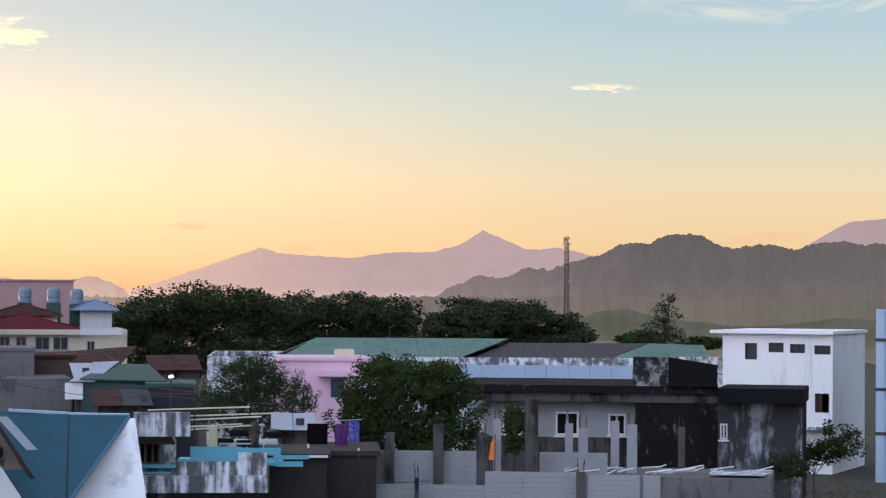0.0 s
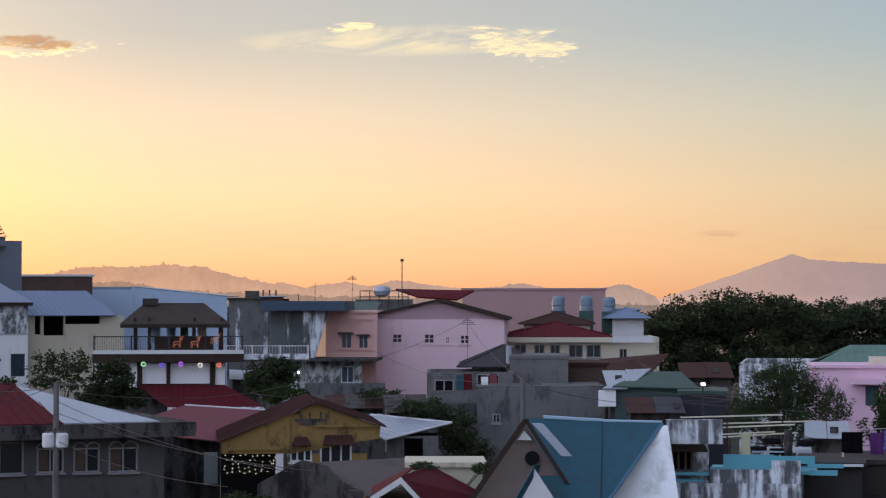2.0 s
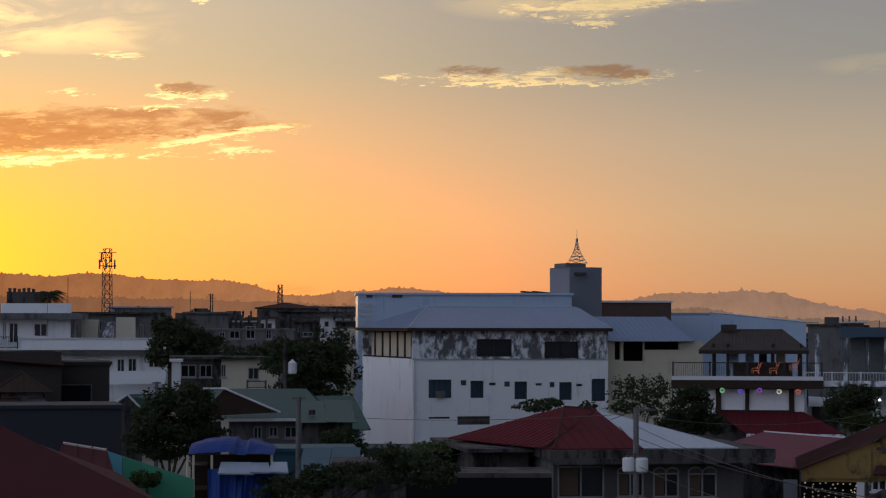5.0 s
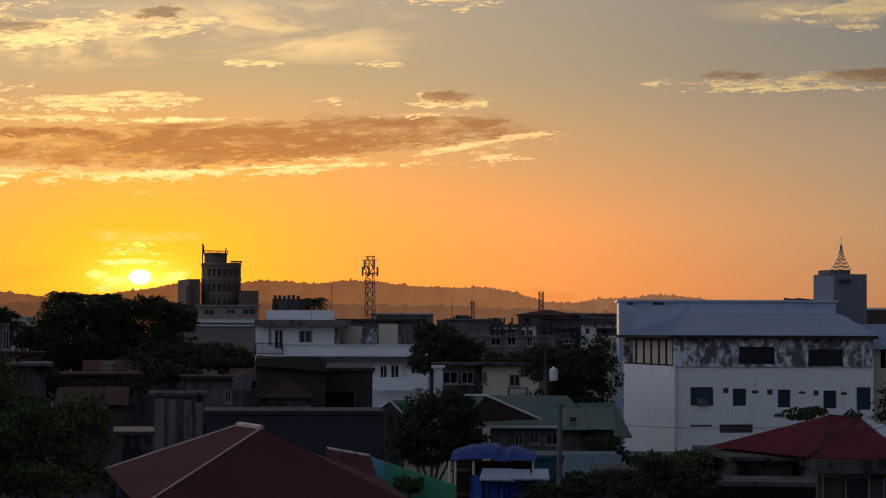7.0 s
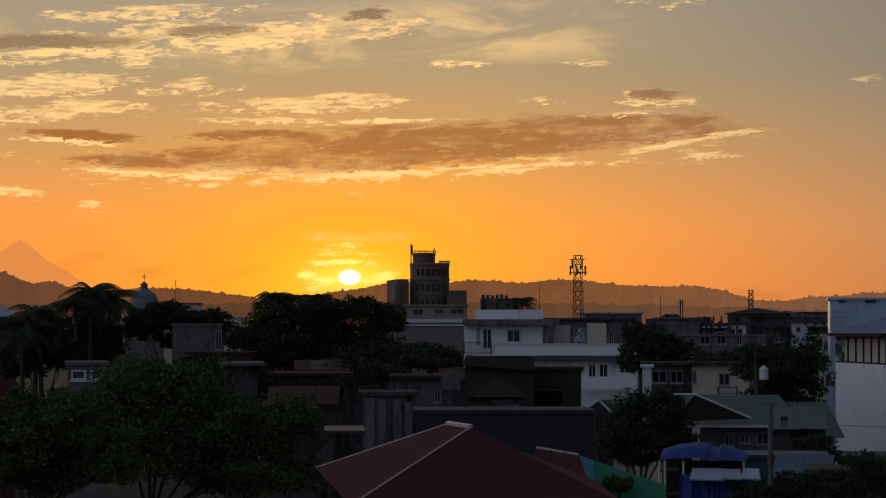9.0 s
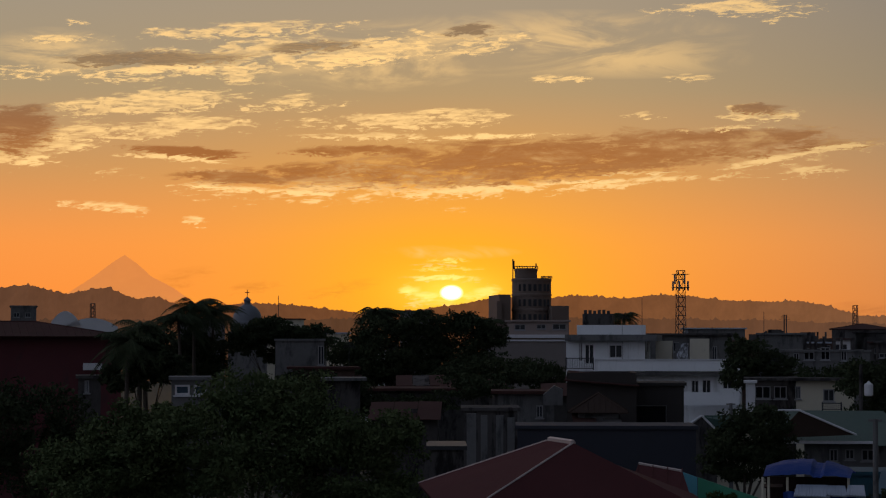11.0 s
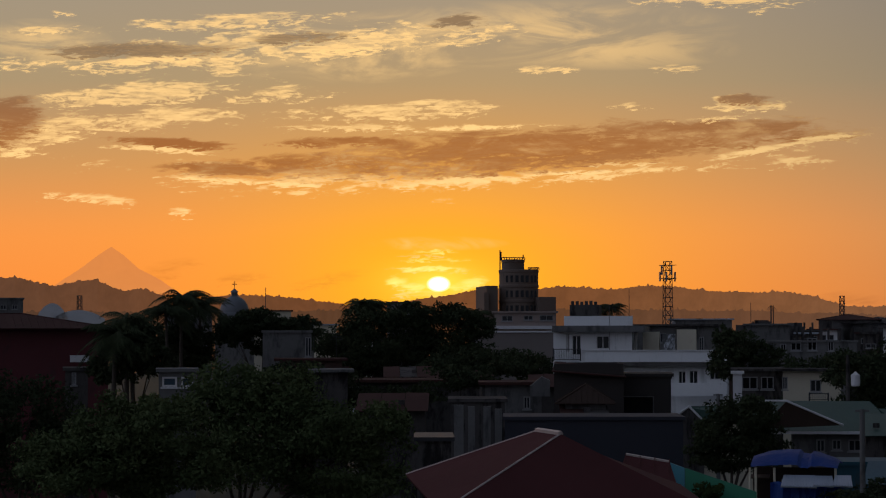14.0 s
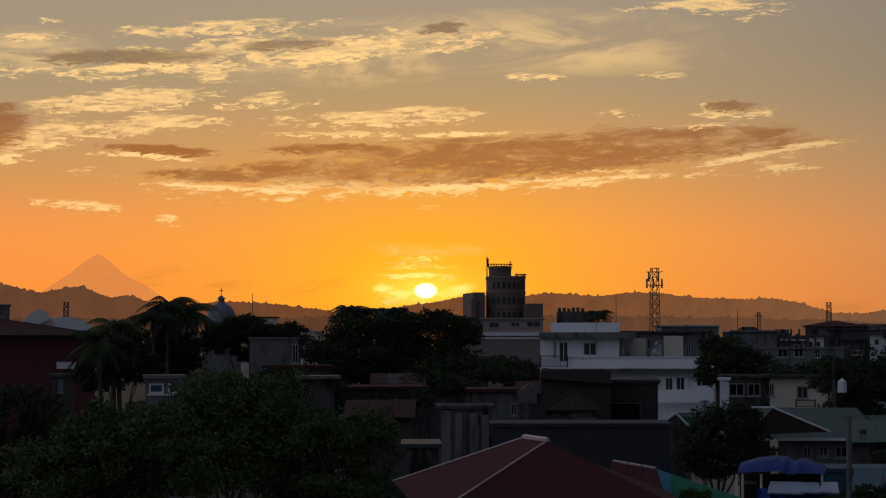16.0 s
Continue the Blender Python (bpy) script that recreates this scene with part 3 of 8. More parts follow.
def tree(u, dist, blobs, count, size, mat=LEAF, label="", spread=1.0, trunk=0.22, name="tree", group=""):
    """blobs: crown clumps in metres round the trunk's foot."""
    s = Site(name, u, dist, 0, label, "tree", group)
    bm = bmesh.new()
    top = sum(b[2] for b in blobs) / len(blobs)
    fork = Vector((0, 0, top * 0.5))
    rod(bm, (0, 0, -0.2), fork, trunk, trunk * 0.7, 8)
    for b in blobs:
        mid = fork.lerp(Vector(b[:3]), 0.5) + Vector((0, 0, 0.1 * b[5]))
        rod(bm, fork, mid, trunk * 0.5, trunk * 0.34, 6)
        rod(bm, mid, b[:3], trunk * 0.34, trunk * 0.12, 5)
        for k in range(3):
            t = Vector(b[:3]) + Vector(rng.normal(size=3)) * 0.4 * min(b[3:])
            rod(bm, mid, t, trunk * 0.15, trunk * 0.05, 4)
    part("trunk", bm, BARK, s.ob)
    leaves("crown", blobs, int(count * 2.1), size * 0.6, mat, s.ob)
    return s


def crown_of(s_u, dist, outline, depth):
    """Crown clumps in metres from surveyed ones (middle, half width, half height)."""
    out = []
    b0 = s_u * K
    for (u, v), a, b in outline:
        out.append((dist * math.tan(u * K - b0), rng.uniform(-0.3, 0.3) * depth, EYE - v * K * dist, a * K * dist, depth * 0.7, b * K * dist))
    return out


def palm(u, dist, height, frond, label, n=24, mat=LEAF_DARK):
    s = Site("palm_tree", u, dist, 0, label, "palm tree", "palms over the town")
    bm = bmesh.new()
    lean = rng.uniform(-0.04, 0.04)
    for k in range(6):
        rod(bm, (lean * height * (k / 6) ** 2, 0, height * k / 6), (lean * height * ((k + 1) / 6) ** 2, 0, height * (k + 1) / 6), 0.2 - 0.015 * k, 0.185 - 0.015 * k, 7)
    part("trunk", bm, BARK, s.ob)
    top = Vector((lean * height, 0, height))
    for k in range(n):
        bm = bmesh.new()
        yaw = k * 2.4
        rise = rng.uniform(-0.2, 1.1)
        out = Vector((math.cos(yaw), math.sin(yaw), 0))
        side = Vector((-out.y, out.x, 0))
        prev = top
        for j in range(9):
            f = (j + 1) / 9
            p = top + out * frond * f * math.cos(rise * (1 - f)) + Vector((0, 0, frond * (math.sin(rise) * f - 0.75 * f * f)))
            rod(bm, prev, p, 0.03, 0.02, 4)
            for sgn in (-1, 1):
                w = frond * 0.30 * math.sin(math.pi * min(0.95, f * 0.9 + 0.1))
                tip = p + side * sgn * w + out * w * 0.5 + Vector((0, 0, -w * 0.55))
                step = (p - prev) * 0.42
                vs = [bm.verts.new(q) for q in (prev, prev + step, tip + step * 0.2, tip)]
                bm.faces.new(vs)
                vs = [bm.verts.new(q) for q in (prev + step * 1.15, p, tip + step * 1.4, tip + step * 1.2)]
                bm.faces.new(vs)
            prev = p
        part("frond", bm, mat, s.ob)
    return s


# ---- ground and distance ----
bm = bmesh.new()
rings = [8, 30, 60, 100, 160, 260, 420, 700, 1200, 2200, 4700]
loops = []
for r in rings:
    loops.append([bm.verts.new((r * math.sin(k * math.tau / 96), r * math.cos(k * math.tau / 96), 0)) for k in range(96)])
bm.faces.new(loops[0][::-1])
for a, b in zip(loops, loops[1:]):
    for k in range(96):
        j = (k + 1) % 96
        bm.faces.new((a[k], a[j], b[j], b[k]))
bmesh.ops.recalc_face_normals(bm, faces=bm.faces[:])
EARTH = surface("earth_and_grass", (0.045, 0.045, 0.03), grain=0.5, stain=0.7, stain_colour=(0.02, 0.03, 0.012), cover=0.5, rough=1.0, scale=0.4, streak=1.0)
tagged(part("ground", bm, EARTH, None), "dark earth and grass plain under the town", "ground", kind="structure")


def ridge_line(name, dist, stations, mat, rough, label, seed, fall=0.35, trees=0.0):
    """A range of hills across the view, with a slope towards the town, from the heights of its crest."""
    stations = sorted(stations)
    us, vs = [p[0] for p in stations], [p[1] for p in stations]
    n = max(80, int((max(us) - min(us)) / 1.8))
    bm = bmesh.new()
    rows = []
    for j in range(9):
        f = j / 8
        row = []
        for i in range(n + 1):
            u = min(us) + (max(us) - min(us)) * i / n
            h = EYE - np.interp(u, us, vs) * K * dist
            w = noise.fractal((u * 0.012, seed, 0), 0.75, 2.1, 7) * rough * K * dist
            w += (max(0.0, noise.noise((u * 0.09, seed, 5))) * 0.7 + max(0.0, noise.noise((u * 0.23, seed, 8))) * 0.6 + abs(noise.noise((u * 0.55, seed, 2))) * 0.35) * trees * K * dist * min(1.0, f * 1.2)
            d = dist * (1 - fall * 0.25 * (1 - f)) + 60 * noise.noise((u * 0.01, f * 3, seed))
            z = (h + w) * f ** 0.8 + noise.noise((u * 0.02, f * 5, seed + 3)) * 0.08 * h * (1 - f) * f * 4
            row.append(bm.verts.new((d * math.sin(u * K), d * math.cos(u * K), z - 6 * (j == 0))))
        rows.append(row)
    for a, b in zip(rows, rows[1:]):
        for i in range(n):
            bm.faces.new((a[i], a[i + 1], b[i + 1], b[i]))
    ob = part(name, bm, mat, None)
    for p in ob.data.polygons:
        p.use_smooth = True
    return tagged(ob, label, "hills", kind="structure")


# hill colours by bearing, with the sunset haze painted in
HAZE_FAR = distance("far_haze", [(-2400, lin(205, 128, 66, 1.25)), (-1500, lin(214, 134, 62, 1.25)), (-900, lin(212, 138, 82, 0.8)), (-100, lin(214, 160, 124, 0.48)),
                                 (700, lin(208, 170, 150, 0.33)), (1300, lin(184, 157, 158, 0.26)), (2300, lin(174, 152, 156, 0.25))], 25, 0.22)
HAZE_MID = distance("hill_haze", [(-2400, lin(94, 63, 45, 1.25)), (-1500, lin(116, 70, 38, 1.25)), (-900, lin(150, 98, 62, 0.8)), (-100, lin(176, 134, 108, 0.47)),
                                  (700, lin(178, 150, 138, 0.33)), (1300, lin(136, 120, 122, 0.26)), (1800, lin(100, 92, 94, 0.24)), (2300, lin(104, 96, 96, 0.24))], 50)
# for the woods on the plain: haze painted into their glow
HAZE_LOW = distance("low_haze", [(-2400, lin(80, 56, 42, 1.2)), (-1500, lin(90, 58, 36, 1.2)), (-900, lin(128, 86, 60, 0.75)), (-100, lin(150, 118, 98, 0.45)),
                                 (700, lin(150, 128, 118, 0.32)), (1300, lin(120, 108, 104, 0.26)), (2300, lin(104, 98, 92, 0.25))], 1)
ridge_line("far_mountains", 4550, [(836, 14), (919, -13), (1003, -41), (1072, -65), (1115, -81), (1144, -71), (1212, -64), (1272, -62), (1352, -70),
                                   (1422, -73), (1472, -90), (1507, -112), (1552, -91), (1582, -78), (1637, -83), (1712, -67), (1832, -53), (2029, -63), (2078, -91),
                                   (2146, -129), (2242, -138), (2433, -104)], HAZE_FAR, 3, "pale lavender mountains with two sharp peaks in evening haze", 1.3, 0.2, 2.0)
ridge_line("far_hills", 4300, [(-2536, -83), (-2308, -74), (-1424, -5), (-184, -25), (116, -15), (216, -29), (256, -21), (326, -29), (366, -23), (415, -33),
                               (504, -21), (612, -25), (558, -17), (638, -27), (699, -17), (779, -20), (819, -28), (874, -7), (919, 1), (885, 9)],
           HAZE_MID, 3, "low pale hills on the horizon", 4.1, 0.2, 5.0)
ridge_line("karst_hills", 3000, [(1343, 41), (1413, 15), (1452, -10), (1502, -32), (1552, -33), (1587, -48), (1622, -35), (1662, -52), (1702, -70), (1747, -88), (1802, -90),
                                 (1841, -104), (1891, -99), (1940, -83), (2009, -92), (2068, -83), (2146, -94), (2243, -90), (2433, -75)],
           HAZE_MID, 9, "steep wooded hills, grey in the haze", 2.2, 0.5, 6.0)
# a rise this near also glows with painted haze
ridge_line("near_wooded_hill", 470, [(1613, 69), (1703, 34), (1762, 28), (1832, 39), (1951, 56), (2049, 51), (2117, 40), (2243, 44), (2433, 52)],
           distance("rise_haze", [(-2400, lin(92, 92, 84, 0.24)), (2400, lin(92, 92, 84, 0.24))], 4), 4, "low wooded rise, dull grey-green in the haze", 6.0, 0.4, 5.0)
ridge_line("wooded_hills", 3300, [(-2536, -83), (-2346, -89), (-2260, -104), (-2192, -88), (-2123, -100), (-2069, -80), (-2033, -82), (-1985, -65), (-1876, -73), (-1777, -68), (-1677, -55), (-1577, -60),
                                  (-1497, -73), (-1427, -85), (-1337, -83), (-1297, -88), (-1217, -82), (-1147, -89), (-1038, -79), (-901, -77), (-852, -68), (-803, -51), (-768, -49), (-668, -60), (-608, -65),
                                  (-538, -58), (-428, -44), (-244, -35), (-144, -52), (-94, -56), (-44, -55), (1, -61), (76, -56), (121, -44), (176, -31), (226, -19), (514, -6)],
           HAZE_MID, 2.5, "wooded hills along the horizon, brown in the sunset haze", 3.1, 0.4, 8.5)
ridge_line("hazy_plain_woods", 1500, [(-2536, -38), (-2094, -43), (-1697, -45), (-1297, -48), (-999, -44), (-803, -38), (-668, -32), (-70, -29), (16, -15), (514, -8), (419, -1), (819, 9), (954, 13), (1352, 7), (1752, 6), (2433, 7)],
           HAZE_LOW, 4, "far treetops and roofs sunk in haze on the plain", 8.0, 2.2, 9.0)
# the cone's orange haze is its own painted glow
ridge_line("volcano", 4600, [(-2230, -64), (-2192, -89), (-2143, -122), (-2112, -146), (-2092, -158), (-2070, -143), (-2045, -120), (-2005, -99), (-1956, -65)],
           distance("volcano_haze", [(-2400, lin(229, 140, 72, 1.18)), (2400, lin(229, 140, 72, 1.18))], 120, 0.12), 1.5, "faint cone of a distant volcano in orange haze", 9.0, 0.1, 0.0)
# tree belt at 640 m, the dimming haze put into its glow
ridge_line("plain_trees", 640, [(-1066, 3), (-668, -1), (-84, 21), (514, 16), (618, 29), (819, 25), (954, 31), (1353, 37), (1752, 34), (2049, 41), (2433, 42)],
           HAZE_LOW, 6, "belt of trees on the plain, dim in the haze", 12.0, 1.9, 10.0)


# ---- right of the view: the white house, the ruin and the warehouse ----
def white_house():
    s = Site("white_house", (1930, 175)[0], 145, -16, "new white plastered house with a thin flat roof and small windows", "house")
    x0, x1, _, z1 = s.box_of((1930, 66), (2121, 271))
    holes = [s.box_of(*r) for r in (((1969, 83), (1990, 112)), ((2010, 82), (2036, 99)), ((2047, 84), (2073, 100)), ((2089, 86), (2117, 102)), ((2090, 170), (2115, 228)))]
    lower = [s.box_of(*r) for r in (((2059, 255), (2070, 265)), ((2094, 256), (2105, 270)))]
    shell(s, x0, x1, z1, 9.0, WHITE, holes + lower)
    part("roof_slab", boxes((x0 - 0.7, x1 + 0.15, -0.5, 9.3, z1 + 0.003, z1 + 0.2)), WHITE, s.ob)
    for k, h in enumerate(holes + lower):
        if k != 4:
            window(s.ob, *h, 0.05, STEEL, GLASS, 1 if k else 0, sill=False, w=0.04)
    d = holes[4]
    part("balcony_door", boxes((d[0], d[0] + 0.45, 0.1, 0.15, d[2], d[3])), DARK_WOOD, s.ob)
    b = s.box_of((2057, 201), (2123, 227))
    part("balcony_slab", boxes((b[0], b[1], -1.2, -0.003, b[2] - 0.2, b[2])), WHITE_OLD, s.ob)
    part("balcony_parapet", boxes((b[0], b[1], -1.2, -1.1, b[2] + 0.003, b[3]), (b[0], b[0] + 0.1, -1.097, -0.003, b[2] + 0.003, b[3])), WHITE, s.ob)
    hub = window(s.ob, 0, 0.9, 0, 1.1, 0, STEEL, GLASS, 0, sill=False)
    hub.location = (x1 - 0.02, 6.0, s.at((2180, 119))[1] + 0.6)
    hub.rotation_euler = (0, 0, radians(90))
    part("pilaster", boxes((s.at((2080, 75))[0], s.at((2084, 75))[0], -0.06, -0.003, 0, z1)), WHITE, s.ob)


def steel_frame_house():
    s = Site("unfinished_house", (2195, 172)[0], 138, -10, "unfinished house of pale blue columns and dark floor edges", "house")
    x0 = s.at((2195, 172))[0]
    z1 = s.at((2195, 22))[1]
    for y in (0, 5):
        for x in (x0, x0 + 4.5):
            part("column", boxes((x, x + 0.5, y, y + 0.4, 0, z1)), BLUE_WALL, s.ob)
    for p in ((2195, 74), (2195, 160), (2195, 237)):
        z = s.at(p)[1]
        part("floor_slab", boxes((x0 - 0.05, x0 + 5.05, -0.05, 5.45, z - 0.12, z + 0.05)), STEEL, s.ob)
    part("wall", boxes((x0 + 0.5, x0 + 4.5, 0.1, 0.25, 0, z1)), BLUE_WALL, s.ob)


def ruin():
    s = Site("concrete_house", (1654, 198)[0], 115, -3, "old flat-roofed concrete house, black with mould", "house")
    x0, x1, z0, z1 = s.box_of((1509, 180), (1778, 252))
    holes = [s.box_of(*r) for r in (((1543, 205), (1587, 247)), ((1637, 207), (1678, 249)), ((1730, 210), (1761, 248)))]
    bm = bmesh.new()
    pierced(bm, x0, x1, z0, z1, 0, 0.2, holes)
    part("wall", bm, BLOCKWORK, s.ob, "grey plastered wall with pale window frames")
    part("wall", boxes((x0, x1, 0.0, 0.2, 0, z0 - 0.003)), DARK_CONC, s.ob)
    for h in holes:
        window(s.ob, *h, -0.02, TRIM, DARK, 1, sill=True, w=0.1)
    e0, _, ez0, ez1 = s.box_of((1466, 158), (1922, 188))
    e1 = s.at((1922, 166))[0]
    part("eave_slab", boxes((e0, e1, -1.3, 8.0, ez0 + 0.45, ez1)), BLACK_WALL, s.ob)
    part("eave_beam", boxes((e0 + 0.15, e1, -1.1, -0.8, ez0, ez0 + 0.447)), DARK_CONC, s.ob)
    p0, p1, pz0, pz1 = s.box_of((1773, 109), (1835, 167), -1.3)
    part("roof_parapet", boxes((p0, p1, -1.32, -1.1, ez1 + 0.003, pz1)), surface("peeling_black_wall", (0.02, 0.02, 0.021), grain=0.5, stain=0.85, stain_colour=(0.3, 0.31, 0.32), cover=0.6, streak=0.8, scale=1.4, shine=0.1), s.ob, "black mouldy parapet with peeling pale paint")
    p2, pz2 = s.at((1921, 122), -1.3)
    bm = bmesh.new()
    slab(bm, [(p1 + 0.003, -1.32, ez1 + 0.003), (p2, -1.32, ez1 + 0.003), (p2, -1.32, pz2), (p1 + 0.003, -1.32, pz1)], -0.25)
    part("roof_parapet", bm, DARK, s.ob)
    bx0, bx1, bz0, bz1 = s.box_of((1778, 189), (1924, 324), -1.0)
    part("wall", boxes((bx0, bx1, -1.0, -0.8, 0, ez0 - 0.003)), BLACK_WALL, s.ob)
    part("wall", boxes((x1, x1 + 0.2, -0.797, 7.8, 0, ez0)), BLACK_WALL, s.ob)
    part("wall", boxes((x0, x0 + 0.2, 0.203, 7.8, 0, ez0)), DARK_CONC, s.ob)
    part("wall", boxes((x0, x1, 7.803, 8.0, 0, ez0)), DARK_CONC, s.ob)
    s2 = Site("concrete_annex", (1991, 194)[0], 112, -4, "stained pale annex under a black canopy slab", "house")
    a0, a1, az0, az1 = s2.box_of((1922, 163), (2071, 200), -1.2)
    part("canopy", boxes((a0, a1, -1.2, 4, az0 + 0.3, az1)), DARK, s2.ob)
    w0, w1, wz0, wz1 = s2.box_of((1922, 188), (2069, 302))
    hole = s2.box_of((1926, 225), (1939, 253))
    bm = bmesh.new()
    pierced(bm, w0, w1, 0, az0 + 0.297, 0, 0.2, [hole])
    part("wall", bm, surface("peeling_pale_wall", (0.34, 0.37, 0.42), stain=0.97, stain_colour=(0.02, 0.02, 0.022), cover=1.0, streak=0.25, scale=0.7), s2.ob)
    window(s2.ob, *hole, 0.05, TRIM, DARK, 1)
    part("wall", boxes((w0, w0 + 0.2, 0.203, 4, 0, az0 + 0.297)), BLACK_WALL, s2.ob)
    part("wall", boxes((w1 - 0.2, w1, 0.203, 4, 0, az0 + 0.297)), BLACK_WALL, s2.ob)


def columns_and_walls():
    for top, w, d, mat in (((1534, 221), 14, 100, BLOCKWORK), ((1595, 185), 23, 96, DARK_CONC), ((1661, 228), 14, 100, BLOCKWORK), ((1686, 236), 17, 98, BLOCKWORK), ((1742, 223), 15, 100, BLOCKWORK), ((1772, 229), 18, 98, BLOCKWORK), ((1859, 232), 12, 100, DARK_CONC), ((1344, 246), 17, 91, DARK_CONC), ((1430, 232), 18, 91, DARK_CONC), ((1507, 247), 19, 89.5, DARK_CONC), ((1682, 313), 16, 88, DARK_CONC), ((1392, 326), 8, 88, DARK_CONC)):
        s = Site("concrete_column", top[0], d, 0, "unfinished concrete column with rusty bars on top", "column", "columns of the unfinished house")
        c, z1 = s.at(top)
        h = w * K * d / 2
        bm = boxes((c - h, c + h, -h, h, 0, z1))
        bmesh.ops.bevel(bm, geom=bm.edges[:], offset=0.02, segments=1)
        part("shaft", bm, mat, s.ob)
        part("rebar", rods([((c + a * h * 0.6, b * h * 0.6, z1 - 0.02), (c + a * h * 0.6 + rng.uniform(-0.06, 0.06), b * h * 0.6, z1 + rng.uniform(0.25, 0.6))) for a in (-1, 1) for b in (-1, 1)], 0.012), RUST_ROOF, s.ob)
    for r, d in ((((1316, 278), (1501, 341)), 91.3), (((1513, 314), (1675, 378)), 88.5), (((1694, 318), (1786, 376)), 88), (((1792, 318), (1822, 375)), 88), (((1317, 337), (1395, 380)), 88.3), (((1397, 338), (1513, 379)), 88.8), (((1609, 279), (1729, 309)), 97)):
        s = Site("block_wall", r[0][0], d, -3, "low unplastered wall of grey hollow blocks", "wall", "walls of the unfinished house")
        x0, x1, z0, z1 = s.box_of(*r)
        z0 = 0
        # courses of blocks near the top, a core behind
        part("core", boxes((x0 + 0.02, x1 - 0.02, 0.04, 0.13, 0, z1 - 0.02)), DARK_CONC, s.ob)
        me = None
        row = 0
        z = z1
        while z > max(0.2, z1 - 1.4):
            x = x0 - (0.2 if row % 2 else 0)
            while x < x1:
                l, r = max(x, x0), min(x + 0.4, x1)
                if r - l > 0.05:
                    if abs(r - l - 0.4) < 1e-3 and me:
                        ob = new("block", me)
                        ob.parent = s.ob
                    else:
                        bm = boxes((0.003, r - l - 0.003, 0, 0.15, -0.197, -0.003))
                        ob = part("block", bm, BLOCKWORK, s.ob)
                        if abs(r - l - 0.4) < 1e-3:
                            me = ob.data
                    ob.location = (l, rng.uniform(-0.006, 0.006), z)
                x += 0.4
            z -= 0.2
            row += 1
        part("footing", boxes((x0, x1, 0.0, 0.16, 0, z)), BLOCKWORK, s.ob)


def warehouse():
    s = Site("warehouse", (1453, 120)[0], 150, 4, "long warehouse with weathered green and brown sheet roofs", "warehouse")
    x0, x1, z0, z1 = s.box_of((1021, 110), (1773, 155))
    part("wall", boxes((x0, x1, 0, 0.2, 0, z1 - 0.1)), WHITE_OLD, s.ob)
    part("wall", boxes((x0, x0 + 0.2, 0.203, 13.8, 0, z1 - 0.1)), WHITE_OLD, s.ob)
    part("wall", boxes((x0, x1, 13.803, 14.0, 0, z1 - 0.1)), WHITE_OLD, s.ob)
    xm = s.at((1443, 120))[0]
    ze, zr = s.at((1353, 122))[1], s.at((1353, 79), 7)[1]
    a = s.at((1134, 122))[0]
    b = s.at((1213, 79), 7)[0]
    c = s.at((1553, 85), 7)[0]
    d = s.at((1798, 97), 7)[0]
    roof(s, [((a, -0.3, ze), (xm, -0.3, ze), (c, 7, zr), (b, 7, zr)), ((xm, 14.3, ze), (a, 14.3, ze), (b, 7, zr), (c, 7, zr))], OLD_GREEN, 0.5)
    zr2 = s.at((1553, 86), 7)[1]
    ze2 = s.at((1553, 131))[1]
    roof(s, [((xm + 0.05, -0.35, ze2), (x1 - 3.5, -0.35, ze2), (d, 7, zr2), (c + 0.05, 7, zr2)), ((x1 - 3.5, 14.3, ze2), (xm + 0.05, 14.3, ze2), (c + 0.05, 7, zr2), (d, 7, zr2))], BROWN_ROOF, 0.6)
    f = s.at((1929, 108))[0]
    zf = s.at((1862, 107))[1]
    roof(s, [((x1 - 3.3, -0.4, ze2 - 0.05), (f, -0.4, ze2 - 0.3), (f, 7, zr2 - 0.1), (d + 0.1, 7, zr2))], OLD_GREEN, 0.5)
    part("wall", boxes((s.at((1847, 117))[0], f, -0.35, -0.15, 0, s.at((1882, 108))[1])), WHITE_OLD, s.ob)
    fx0, fx1, fz0, fz1 = s.box_of((1468, 126), (1773, 154), -0.6)
    for k in range(8):
        w = (fx1 - fx0) / 8
        part("fascia_panel", boxes((fx0 + w * k, fx0 + w * k + w - 0.03, -0.62, -0.55, fz0, fz1)), BLUE_WALL, s.ob)
    s = Site("pink_house", (1223, 141)[0], 132, 4, "small bright pink house with a flat roof and a dark doorway", "house")
    x0, x1, z0, z1 = s.box_of((1151, 120), (1306, 221))
    hole = s.box_of((1237, 149), (1265, 187))
    shell(s, x0, x1, z1, 6, ROSE, [hole], roof="flat", lip=0.15)
    window(s.ob, *hole, 0.06, ROSE, GLASS_BLUE, 0, sill=False)
    h = s.box_of((1216, 138), (1305, 147))
    part("canopy", boxes((h[0], h[1], -0.9, -0.003, h[2], h[3])), ROSE, s.ob)
    t = s.box_of((1248, 100), (1280, 121), 2)
    part("roof_box", boxes((t[0], t[1], 2, 3.4, z1 + 0.185, t[3])), CREAM, s.ob)


white_house()
steel_frame_house()
ruin()
columns_and_walls()
warehouse()

